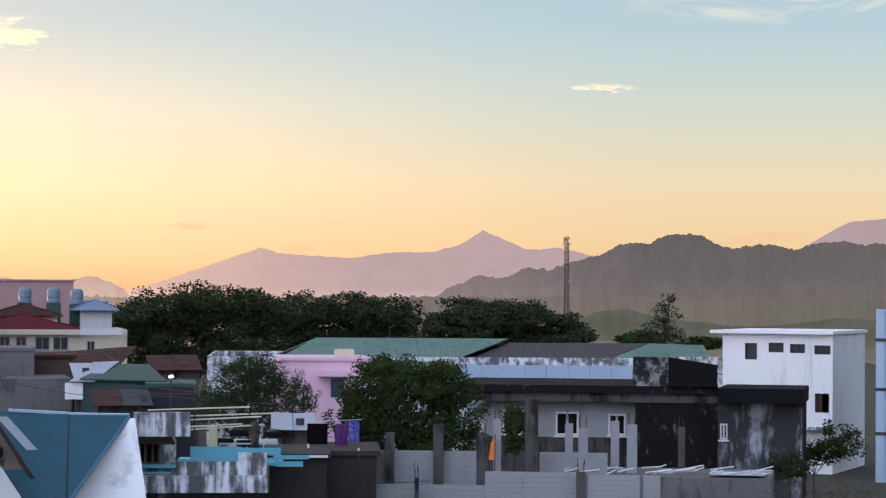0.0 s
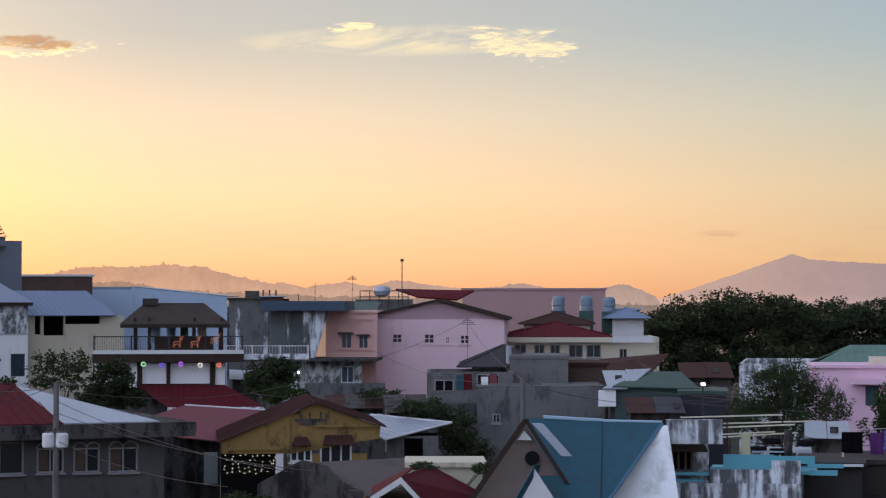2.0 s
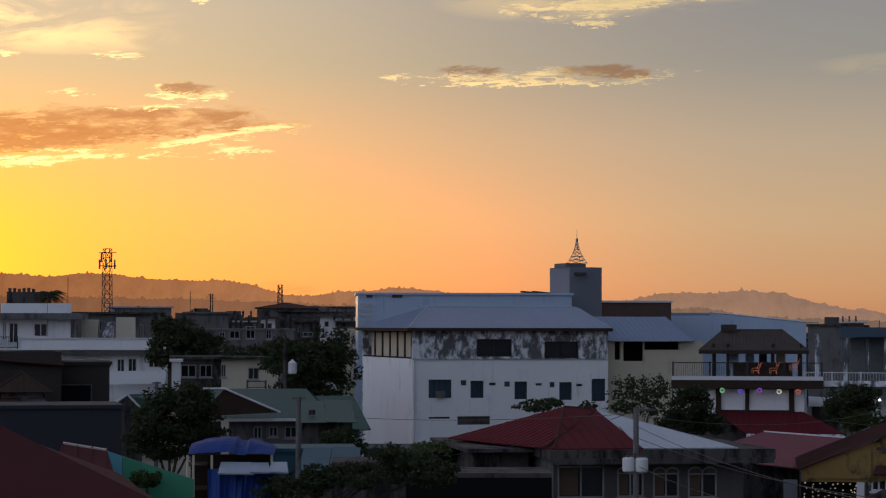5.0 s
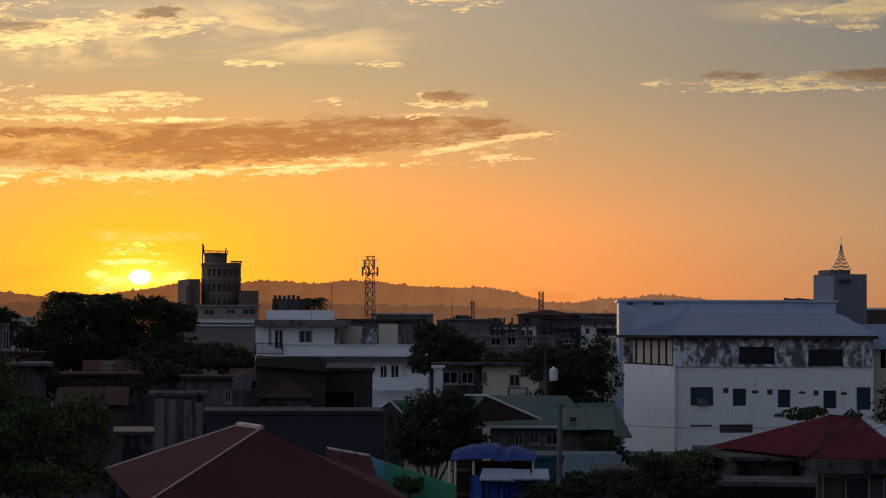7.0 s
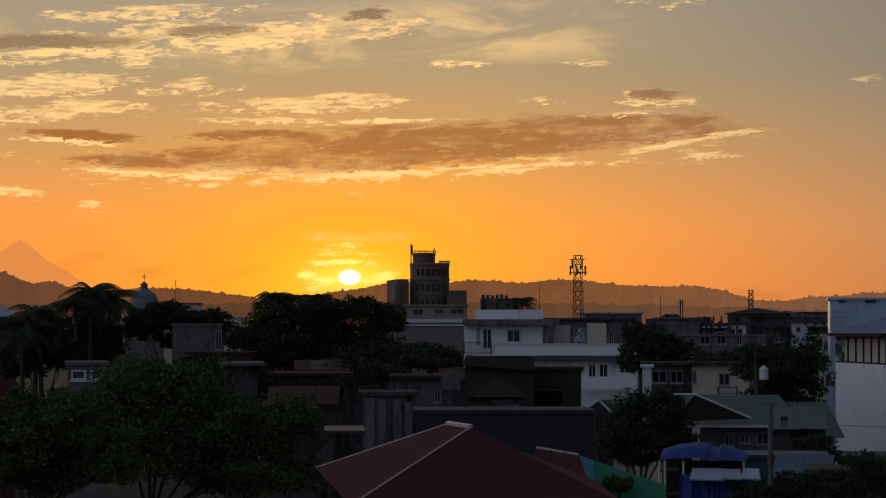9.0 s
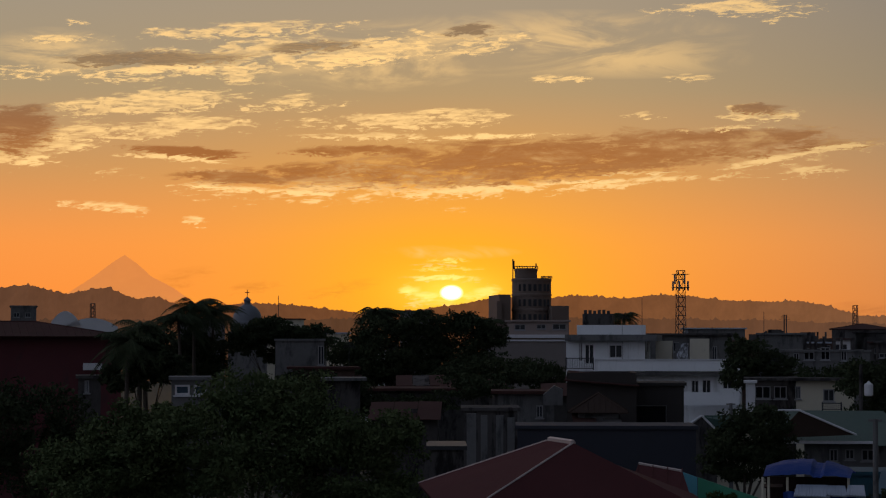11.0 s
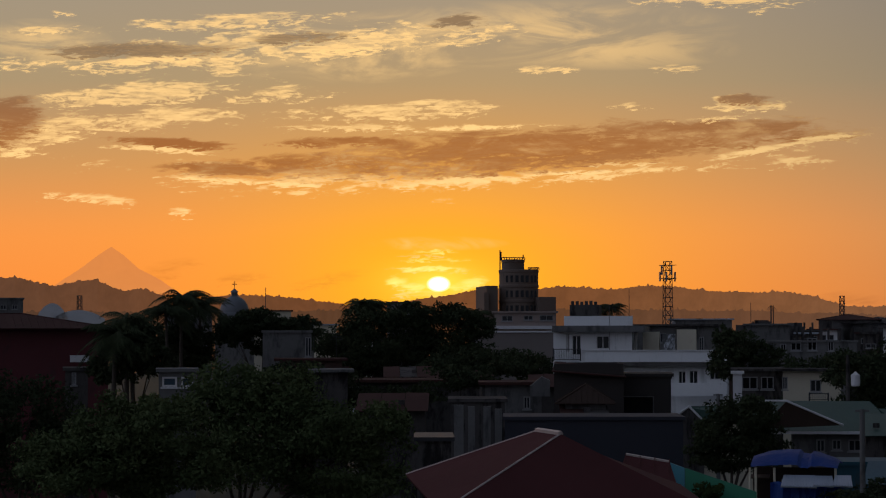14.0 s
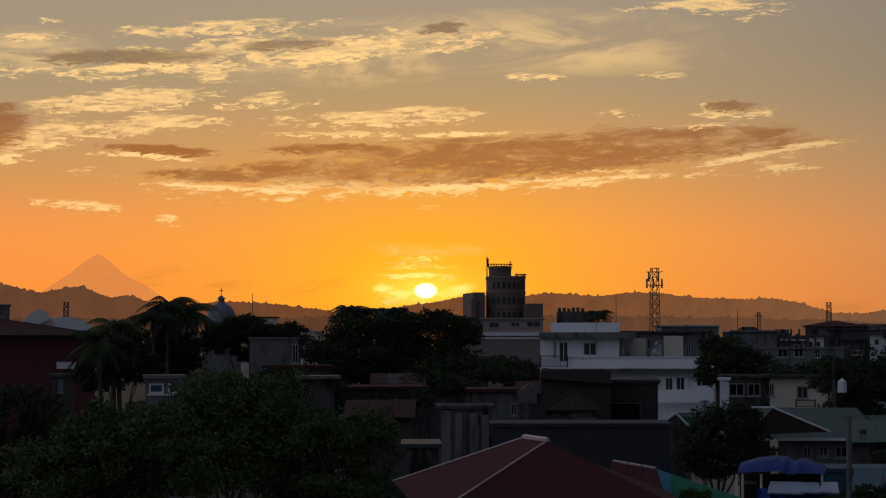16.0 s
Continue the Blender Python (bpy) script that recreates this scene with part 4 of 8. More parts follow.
# the broad dark trees behind the warehouse
for outline, dist, n in (
        ([((954, 43), 100, 48), ((1033, 23), 95, 42), ((1093, 42), 70, 45), ((905, 73), 60, 45), ((984, 93), 90, 50), ((1074, 92), 70, 45), ((955, 132), 60, 34), ((881, 43), 35, 22), ((1040, 130), 70, 34), ((900, 110), 44, 36)], 205, 11000),
        ([((1183, 42), 65, 36), ((1253, 31), 70, 30), ((1323, 36), 60, 34), ((1373, 50), 35, 32), ((1133, 62), 50, 40), ((1253, 71), 90, 30), ((1180, 100), 80, 34), ((1320, 92), 90, 32)], 215, 10000),
        ([((1483, 42), 70, 30), ((1553, 47), 80, 32), ((1623, 59), 60, 28), ((1673, 74), 35, 16), ((1433, 60), 40, 26), ((1500, 84), 90, 26), ((1610, 88), 80, 20)], 210, 9500)):
    u = sum(p[0][0] for p in outline) / len(outline)
    tree(u, dist, crown_of(u, dist, outline, 5.5), n * 2, 0.27, LEAF_DARK, "broad dark rain tree with a spreading crown", trunk=0.5, group="rain trees behind the warehouse")
o = [((1314, 171), 62, 50), ((1373, 160), 70, 50), ((1434, 170), 62, 45), ((1294, 221), 55, 45), ((1374, 230), 90, 50), ((1464, 220), 48, 50), ((1343, 136), 40, 26), ((1433, 140), 35, 22), ((1325, 262), 60, 34), ((1425, 264), 74, 34)]
tree((1374, 180)[0], 108, crown_of((1374, 180)[0], 108, o, 2.4), 20000, 0.13, LEAF, "round dense mango tree with green leaves")
o = [((1074, 172), 55, 45), ((1124, 162), 55, 48), ((1055, 212), 50, 35), ((1134, 221), 60, 35), ((1184, 191), 30, 34), ((1094, 132), 40, 22), ((1025, 202), 30, 24)]
tree((1104, 182)[0], 104, crown_of((1104, 182)[0], 104, o, 2.0), 15000, 0.085, LEAF_PALE, "light feathery tree with thin grey-green leaves")
o = [((1827, 37), 28, 22), ((1817, 67), 36, 22), ((1842, 77), 28, 16), ((1837, 7), 14, 10)]
tree((1827, 77)[0], 170, crown_of((1827, 77)[0], 170, o, 1.2), 1100, 0.16, LEAF_PALE, "thin young tree with sparse leaves")
o = [((1783, 79), 45, 14), ((1901, 84), 40, 12)]
tree((1832, 82)[0], 190, crown_of((1832, 82)[0], 190, o, 2), 1800, 0.25, LEAF, "dark green treetop beside the warehouse")
for o, d, n, m in (([((2089, 277), 50, 26), ((2137, 261), 36, 30), ((2113, 232), 12, 16)], 120, 2200, LEAF), ([((1564, 224), 24, 28), ((1566, 259), 22, 26)], 103, 1200, LEAF),
                ([((2045, 302), 40, 26)], 108, 1300, LEAF_DARK)):
    tree(o[0][0][0], d, crown_of(o[0][0][0], d, o, 0.9), n, 0.13, m, "small leafy bush between the houses", trunk=0.06, name="bush")
s = Site("dry_shrub", (2108, 331)[0], 92, 0, "leafless shrub of tangled pale dry twigs", "shrub")
bm = bmesh.new()
x0, z0 = s.at((2108, 350))
for k in range(240):
    a = Vector((x0 + rng.uniform(-2.2, 2.2), rng.uniform(-0.8, 0.8), z0 + rng.uniform(-0.8, 0.5)))
    rod(bm, a, a + Vector((rng.uniform(-0.5, 0.5), rng.uniform(-0.3, 0.3), rng.uniform(0.0, 0.55))), 0.014, 0.006, 3)
rod(bm, (x0, 0, 0), (x0, 0, z0 - 0.2), 0.09, 0.05, 6)
tagged(part("twig_mass", bm, BARK, s.ob), kind="stuff")
s = Site("rubble_slab", (1902, 315)[0], 96, -3, "low concrete slab strewn with timber and rubble", "slab")
a0, a1, z0, z1 = s.box_of(*((1614, 308), (2016, 323)))
part("slab", boxes((a0, a1, 0, 5, 0, z1 - 0.25)), CONCRETE, s.ob)
bm = bmesh.new()
for k in range(46):
    a = Vector((rng.uniform(a0, a1), rng.uniform(0.1, 3.5), z1 - 0.22 + rng.uniform(0, 0.1)))
    w = rng.uniform(0.3, 1.3)
    an = rng.uniform(-0.5, 0.5)
    rod(bm, a, a + Vector((w * math.cos(an), w * math.sin(an), rng.uniform(-0.02, 0.22))), 0.035, 0.03, 4)
tagged(part("timber_scraps", bm, TRIM, s.ob), kind="stuff")
part("sheet", boxes((a1 - 2.6, a1 - 0.3, 0.2, 2.0, z1 - 0.15, z1 - 0.12)), SILVER, s.ob)
s = Site("orange_cloth", (1526, 279)[0], 99, 0, "orange and red cloth hung on a column", "cloth")
x0, x1, z0, z1 = s.box_of(*((1519, 249), (1530, 295)))
bm = bmesh.new()
slab(bm, [(x0, 0.6, z0), (x1, 0.6, z0), (x1, 0.6, z1), (x0 + 0.1, 0.6, z1 - 0.4)], 0.02)
part("pole", rods([((x1, 0.62, 0), (x1, 0.62, z1))], 0.03), STEEL, s.ob)
part("fabric", bm, surface("orange_cloth", (0.75, 0.22, 0.05), grain=0.3, scale=3, stain=0.8, stain_colour=(0.6, 0.04, 0.03), cover=0.4), s.ob)


# ---- middle of the view ----
def house(r, d, depth, wall, label, wins=(), turn=0.0, name="house", roof_kind="flat", roof_mat=None, frame_mat=DULL_FRAME, pane=GLASS, bars=1, rails=0, lip=0.15, w=0.07, sill=True, category="house", group=""):
    """A plain house block: outline r of its front, windows through the front wall, a flat top."""
    s = Site(name, r[0][0], d, turn, label, category, group)
    x0, x1, z0, z1 = s.box_of(*r)
    holes = [s.box_of(*q) for q in wins]
    shell(s, x0, x1, z1, depth, wall, holes, roof=roof_kind, roof_mat=roof_mat, lip=lip)
    for h in holes:
        window(s.ob, *h, 0.05, frame_mat, pane, bars, rails, w=w, sill=sill)
    s.x0, s.x1, s.z1 = x0, x1, z1
    return s


def plate(s, name, r, y, mat, t=0.12, label=""):
    x0, x1, z0, z1 = s.box_of(*r, y)
    return part(name, boxes((x0, x1, y - t, y, z0, z1)), mat, s.ob, label)


def white_block():
    s = Site("apartment_block", (-574, 54)[0], 165, 16, "white apartment block, mouldy along the top, with a blue roof", "building")
    x1, z1 = s.at((-228, 8))
    w2 = [s.box_of(*q) for q in (((-460, 25), (-398, 56)), ((-340, 29), (-280, 60)))]
    w1 = [s.box_of(*q) for q in (((-545, 97), (-505, 129)), ((-471, 99), (-448, 129)), ((-393, 100), (-371, 131)), ((-314, 101), (-292, 132)), ((-257, 95), (-233, 134)))]
    vents = [s.box_of(*q) for q in (((-488, 98), (-478, 107)), ((-438, 102), (-426, 107)), ((-411, 100), (-401, 109)), ((-356, 103), (-344, 107)), ((-331, 101), (-322, 110)), ((-284, 104), (-273, 108)), ((-494, 162), (-436, 176)), ((-545, 163), (-507, 166)))]
    zb = s.at((-482, 60))[1]
    depth = 14
    bm = bmesh.new()
    pierced(bm, 0, x1, zb, z1, 0, 0.2, w2)
    part("wall", bm, WHITE_OLD, s.ob, "white wall blotched with black mould")
    bm = bmesh.new()
    pierced(bm, 0, x1, 0, zb - 0.003, 0, 0.2, w1 + vents)
    part("wall", bm, WHITE, s.ob)
    part("wall", boxes((0, 0.2, 0.203, depth, 0, zb)), WHITE, s.ob)
    part("wall", boxes((x1 - 0.2, x1, 0.203, depth, 0, z1)), WHITE_OLD, s.ob)
    part("wall", boxes((0, x1, depth + 0.003, depth + 0.2, 0, z1)), WHITE_OLD, s.ob)
    for h in w2:
        window(s.ob, *h, 0.06, STEEL, GLASS, 1, sill=False, w=0.05)
        part("curtain", boxes((h[0] + 0.1, h[0] + (h[1] - h[0]) * 0.48, 0.26, 0.3, h[2], h[3])), GREEN_ROOF, s.ob, "dark green shutter")
    for h in w1:
        window(s.ob, *h, 0.06, STEEL, GLASS_BLUE, 3, sill=False, w=0.045)
    for h in vents:
        part("vent", boxes((h[0], h[1], 0.12, 0.15, h[2], h[3])), DARK_CONC, s.ob)
    part("air_conditioner", boxes((w1[0][0] + 0.5, w1[0][0] + 1.15, -0.35, 0.1, w1[0][2] + 0.05, w1[0][2] + 0.5)), CONCRETE, s.ob, "grey window air conditioner")
    part("ledge", boxes((-0.02, x1, -0.09, -0.003, zb - 0.05, zb + 0.03)), WHITE_OLD, s.ob)
    part("down_pipe", rods([((0.12, -0.08, 0), (0.12, -0.08, zb))], 0.06), TRIM, s.ob)
    # glazed loggia at the corner on the upper floor of the side
    for y in (0.4, 2.2, 4.2, 6.3, 8.4, 10.6):
        part("loggia_post", boxes((0.02, 0.14, y, y + 0.12, zb, z1)), DARK_WOOD, s.ob)
    part("loggia_rail", boxes((0.03, 0.13, 0.2, depth, zb + 0.003, zb + 0.12), (0.03, 0.13, 0.2, depth, z1 - 0.2, z1)), DARK_WOOD, s.ob)
    part("loggia_wall", boxes((0.7, 0.8, 0.21, depth, zb, z1)), CREAM, s.ob)
    e = 0.45
    ze = z1 + 0.12
    zr = s.at((-549, -32), depth / 2)[1]
    xr = s.at((-549, -32), depth / 2)[0]
    roof(s, [((-e, -e, ze), (x1 + 0.2, -e, ze), (x1 + 0.2, depth / 2, zr), (xr, depth / 2, zr)), ((-e, depth + e, ze), (-e, -e, ze), (xr, depth / 2, zr)),
             ((x1 + 0.2, depth + e, ze), (-e, depth + e, ze), (xr, depth / 2, zr), (x1 + 0.2, depth / 2, zr))], BLUE_ROOF, 0.42,
         ridge=[((-e, -e, ze), (xr, depth / 2, zr)), ((xr, depth / 2, zr), (x1, depth / 2, zr))], ridge_mat=SILVER)
    part("fascia", boxes((-e, x1 + 0.2, -e - 0.05, -e, ze - 0.25, ze - 0.01), (-e - 0.05, -e, -e, depth + e, ze - 0.25, ze - 0.01)), DARK_WOOD, s.ob)
    # lower wing with cream walls
    c0, c1 = x1 + 0.003, s.at((-62, 55), 1.5)[0]
    zc = s.at((-144, 29), 1.5)[1]
    hole = [s.box_of(*q, 1.5) for q in (((-216, 29), (-206, 61)), ((-201, 29), (-166, 63)), ((-164, 27), (-103, 43)))]
    bm = bmesh.new()
    pierced(bm, c0, c1, 0, zc, 1.5, 1.7, hole)
    part("wall", bm, CREAM, s.ob, "cream wall of the lower wing")
    part("wall", boxes((c1 - 0.2, c1, 1.703, 9, 0, zc)), CREAM, s.ob)
    # near-black sheet, painted shade of the room behind the openings
    part("room_shade_sheet", boxes((c0, c1 - 0.25, 3.5, 3.6, 0, zc)), DARK, s.ob)
    z2 = s.at((-144, -15), 5.5)[1]
    r1 = s.at((-129, -15), 5.5)[0]
    r2 = s.at((-76, 27), 0.9)[0]
    roof(s, [((c0 + 0.2, 0.9, zc + 0.05), (r2, 0.9, zc + 0.05), (r1, 5.5, z2), (c0 + 0.2, 5.5, z2)), ((r2, 0.9, zc + 0.05), (r2, 10, zc + 0.05), (r1, 5.5, z2))], BLUE_ROOF, 0.42,
         ridge=[((r2, 0.9, zc + 0.05), (r1, 5.5, z2))])

    s = house(((-671, -53), (-292, 214)), 188, 10, BLUE_WALL, "tall pale blue block with corrugated sides behind the apartment block", turn=1, name="pale_building", category="building")
    for k in range(20):
        part("louvre", boxes((s.x0 + 0.1, s.x0 + 1.2, -0.06, -0.01, s.z1 - 1.0 - 0.42 * k, s.z1 - 0.72 - 0.42 * k)), SILVER, s.ob)
    for q in (((-656, -54), (-645, -48)), ((-610, -54), (-592, -48))):
        plate(s, "vent", q, -0.003, DARK_CONC, 0.1)
    for q in ((-372, -57), (-352, -57), (-340, -56)):
        x, z = s.at(q, 3.0)
        part("roof_ventilator", rods([((x, 3.0, s.z1), (x, 3.0, z)), ((x - 0.5, 3.0, z + 0.1), (x + 0.5, 3.0, z))], 0.09), STEEL, s.ob)
    s = Site("stair_tower", (-296, -65)[0], 195, 24, "plain grey stair tower with a small lattice mast on top", "tower")
    xr, z1 = s.at((-239, -102))
    dp = 4.2
    part("wall", boxes((0, xr, 0, dp, 0, z1)), surface("grey_blue_plaster", (0.17, 0.19, 0.23), grain=0.15, stain=0.2, cover=0.3), s.ob)
    part("cap", boxes((-0.12, xr * 0.55, 0.3, dp * 0.7, z1 + 0.003, z1 + 0.35)), CONCRETE, s.ob)
    plate(s, "hood", ((-288, -93), (-270, -89)), -0.003, DARK_CONC, 0.5)
    cx, zt = s.at((-283, -168), 1.5)
    zb = z1 + 0.35
    lots = []
    for k in range(7):
        f0, f1 = k / 7, (k + 1) / 7
        r0, r1 = 0.62 * (1 - f0) ** 1.9 + 0.05, 0.62 * (1 - f1) ** 1.9 + 0.05
        a, b = zb + (zt - zb) * 0.75 * f0, zb + (zt - zb) * 0.75 * f1
        for p, q in ((-1, -1), (1, -1), (1, 1), (-1, 1)):
            lots.append(((cx + p * r0, 1.5 + q * r0, a), (cx + p * r1, 1.5 + q * r1, b)))
            lots.append(((cx + p * r0, 1.5 + q * r0, a), (cx - q * r1, 1.5 + p * r1, b)))
            lots.append(((cx + p * r1, 1.5 + q * r1, b), (cx - q * r1, 1.5 + p * r1, b)))
    lots.append(((cx, 1.5, zb + (zt - zb) * 0.7), (cx, 1.5, zt)))
    part("mast", rods(lots, 0.022, 4), GALV, s.ob, "thin lattice mast")
    s = house(((-239, -40), (-117, 155)), 205, 8, BROWN, "dark brown upper storey with a pale roof edge", name="dark_building", roof_mat=TRIM)
    s = Site("long_shed", (-49, -5)[0], 215, -8, "long pale blue sheet-metal shed with rust streaks", "shed")
    x1, _ = s.at((118, 15))
    z0, z1 = s.at((-49, -23))[1], s.at((116, -6))[1]
    bm = bmesh.new()
    slab(bm, [(0, 0, 0), (x1, 0, 0), (x1, 0, z1), (0, 0, z0)], 0.15)
    part("wall", bm, BLUE_WALL, s.ob)
    xl = s.at((-120, -15))[0]
    part("wall", boxes((xl, -0.003, 0.2, 0.4, 0, z0 - 0.3)), BLUE_WALL, s.ob)
    part("roof", boxes((xl, -0.003, 0.401, 9, z0 - 0.6, z0 - 0.05)), TANK, s.ob)
    bm = bmesh.new()
    slab(bm, [(0, 0, z0), (x1, 0, z1), (x1, 12, z1), (0, 12, z0)], 0.1)
    part("roof", bm, SILVER, s.ob)


def terrace_house():
    s = Site("terrace_house", (16, 115)[0], 145, 0, "white and black house with a thatched roof terrace", "house")
    x0, x1, zf, zr = s.box_of(*((-116, 67), (147, 95)))
    zs = s.at((16, 110))[1]
    part("floor_slab", boxes((x0, x1, -1.0, 7, zs, zf)), DARK_WOOD, s.ob)
    plate(s, "slab_edge", ((-116, 89), (147, 96)), -1.003, TRIM, 0.05)
    railing(s, x0 + 0.05, x1 - 0.05, -0.85, zf, zr + 0.1)
    plate(s, "balcony", ((147, 96), (262, 106)), -0.2, WHITE_OLD, 0.2)
    for k, q in enumerate((((-114, 111), (-38, 155)), ((-30, 112), (12, 148)), ((19, 112), (88, 148)), ((97, 112), (115, 154)))):
        plate(s, "wall_panel", q, 0.0, WHITE, 0.15, "white wall panel")
    for q in (((-39, 110), (-30, 155)), ((12, 110), (19, 153)), ((88, 110), (97, 153))):
        plate(s, "post", q, -0.05, DARK_WOOD, 0.25)
    a, b, z0, z1 = s.box_of(*((-116, 145), (116, 174)))
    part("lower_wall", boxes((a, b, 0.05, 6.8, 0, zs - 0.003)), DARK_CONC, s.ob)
    # terrace pavilion
    ex0, ex1, ze, zt = s.box_of(*((-68, 8), (122, 43)), 1.0)
    hx0, hx1 = s.at((-27, 8), 3.0)[0], s.at((78, 10), 3.0)[0]
    zt = s.at((16, 8), 3.0)[1]
    y0, y1 = -0.4, 6.4
    c = [(ex0, y0, ze), (ex1, y0, ze), (ex1, y1, ze), (ex0, y1, ze)]
    a, b = (hx0, 3.0, zt), (hx1, 3.0, zt)
    roof(s, [(c[0], c[1], b, a), (c[1], c[2], b), (c[2], c[3], a, b), (c[3], c[0], a)], THATCH, 0.22, thick=0.25, name="thatched_roof", ridge=[(a, b)])
    part("roof_cap", boxes((hx0 - 0.1, hx0 + 0.9, 2.5, 3.5, zt - 0.1, zt + 0.35)), THATCH, s.ob)
    for q in ((-43, 55), (-18, 55), (61, 55), (109, 55)):
        x = s.at(q)[0]
        for y in (0.1, 5.6):
            part("pavilion_post", rods([((x, y, zf), (x, y, ze + 0.4))], 0.09, 7), DARK_WOOD, s.ob)
    for q, m in ((((-18, 45), (1, 77)), BLUE_WALL), (((13, 47), (28, 77)), BLUE_WALL), (((36, 45), (50, 77)), GREEN_ROOF), (((66, 50), (82, 77)), CREAM)):
        plate(s, "bar_panel", q, 4.5, m, 0.1)
    part("bar_counter", boxes((s.at((-9, 55))[0], s.at((96, 55))[0], 3.0, 3.6, zf, zf + 1.0)), BROWN, s.ob)
    # red lean-to roof below
    rz0, rz1 = s.at((96, 189), -3.2)[1], s.at((16, 150), -0.1)[1]
    p = [s.at((14, 190), -3.2)[0], s.at((184, 189), -3.2)[0], s.at((112, 152), -0.1)[0], s.at((-42, 152), -0.1)[0]]
    roof(s, [((p[0], -3.2, rz0), (p[1], -3.2, rz0), (p[2], -0.1, rz1), (p[3], -0.1, rz1))], RED_ROOF, 0.4, name="lean_to_roof")
    part("fascia", boxes((p[0], p[1], -3.28, -3.2, rz0 - 0.22, rz0 - 0.02)), WHITE_OLD, s.ob)
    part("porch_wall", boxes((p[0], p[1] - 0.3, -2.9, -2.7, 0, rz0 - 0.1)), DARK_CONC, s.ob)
    orange = lamp_glow("orange_bulbs", (1.0, 0.30, 0.14), 0.10)
    for q in ((31, 77), (62, 77), (97, 71)):
        x, z = s.at(q, -0.95)
        t = Site("light_figure", q[0], 143.9, 0, "wire deer outline of small orange bulbs on the railing", "light decoration", "deer lights on the terrace")
        x, z = t.at(q)
        pts = [(-0.45, -0.4), (-0.4, 0.1), (-0.1, 0.15), (0.15, 0.12), (0.3, 0.45), (0.5, 0.4), (0.32, 0.1), (0.25, -0.1), (0.3, -0.45), (0.12, -0.1), (-0.25, -0.1), (-0.3, -0.45)]
        lots = [((x + a[0] * 0.6, 0, z + a[1] * 0.6), (x + b[0] * 0.6, 0, z + b[1] * 0.6)) for a, b in zip(pts, pts[1:])]
        lots += [((x + 0.2, 0, z + 0.26), (x + 0.14, 0, z + 0.46)), ((x + 0.26, 0, z + 0.26), (x + 0.36, 0, z + 0.44))]
        part("wire", rods(lots, 0.014, 4), orange, t.ob)
    for q, col in (((-28, 114), (0.5, 1.0, 0.5)), ((4, 116), (0.25, 0.15, 1.0)), ((37, 114), (0.6, 0.15, 1.0)), ((71, 116), (1.0, 0.95, 0.8)), ((104, 116), (1.0, 0.2, 0.1))):
        t = Site("star_lantern", q[0], 143.6, 0, "small glowing ring-shaped holiday lantern under the terrace", "lantern", "lanterns under the terrace")
        x, z = t.at(q)
        lots = [((x + 0.13 * math.cos(k * math.tau / 10), 0, z + 0.13 * math.sin(k * math.tau / 10)), (x + 0.13 * math.cos((k + 1) * math.tau / 10), 0, z + 0.13 * math.sin((k + 1) * math.tau / 10))) for k in range(10)]
        part("ring", rods(lots, 0.035, 4), lamp_glow("lantern_glow", col, 0.3), t.ob)
        part("cord", rods([((x, 0, z + 0.13), (x, 0, zs))], 0.01, 4), STEEL, t.ob)


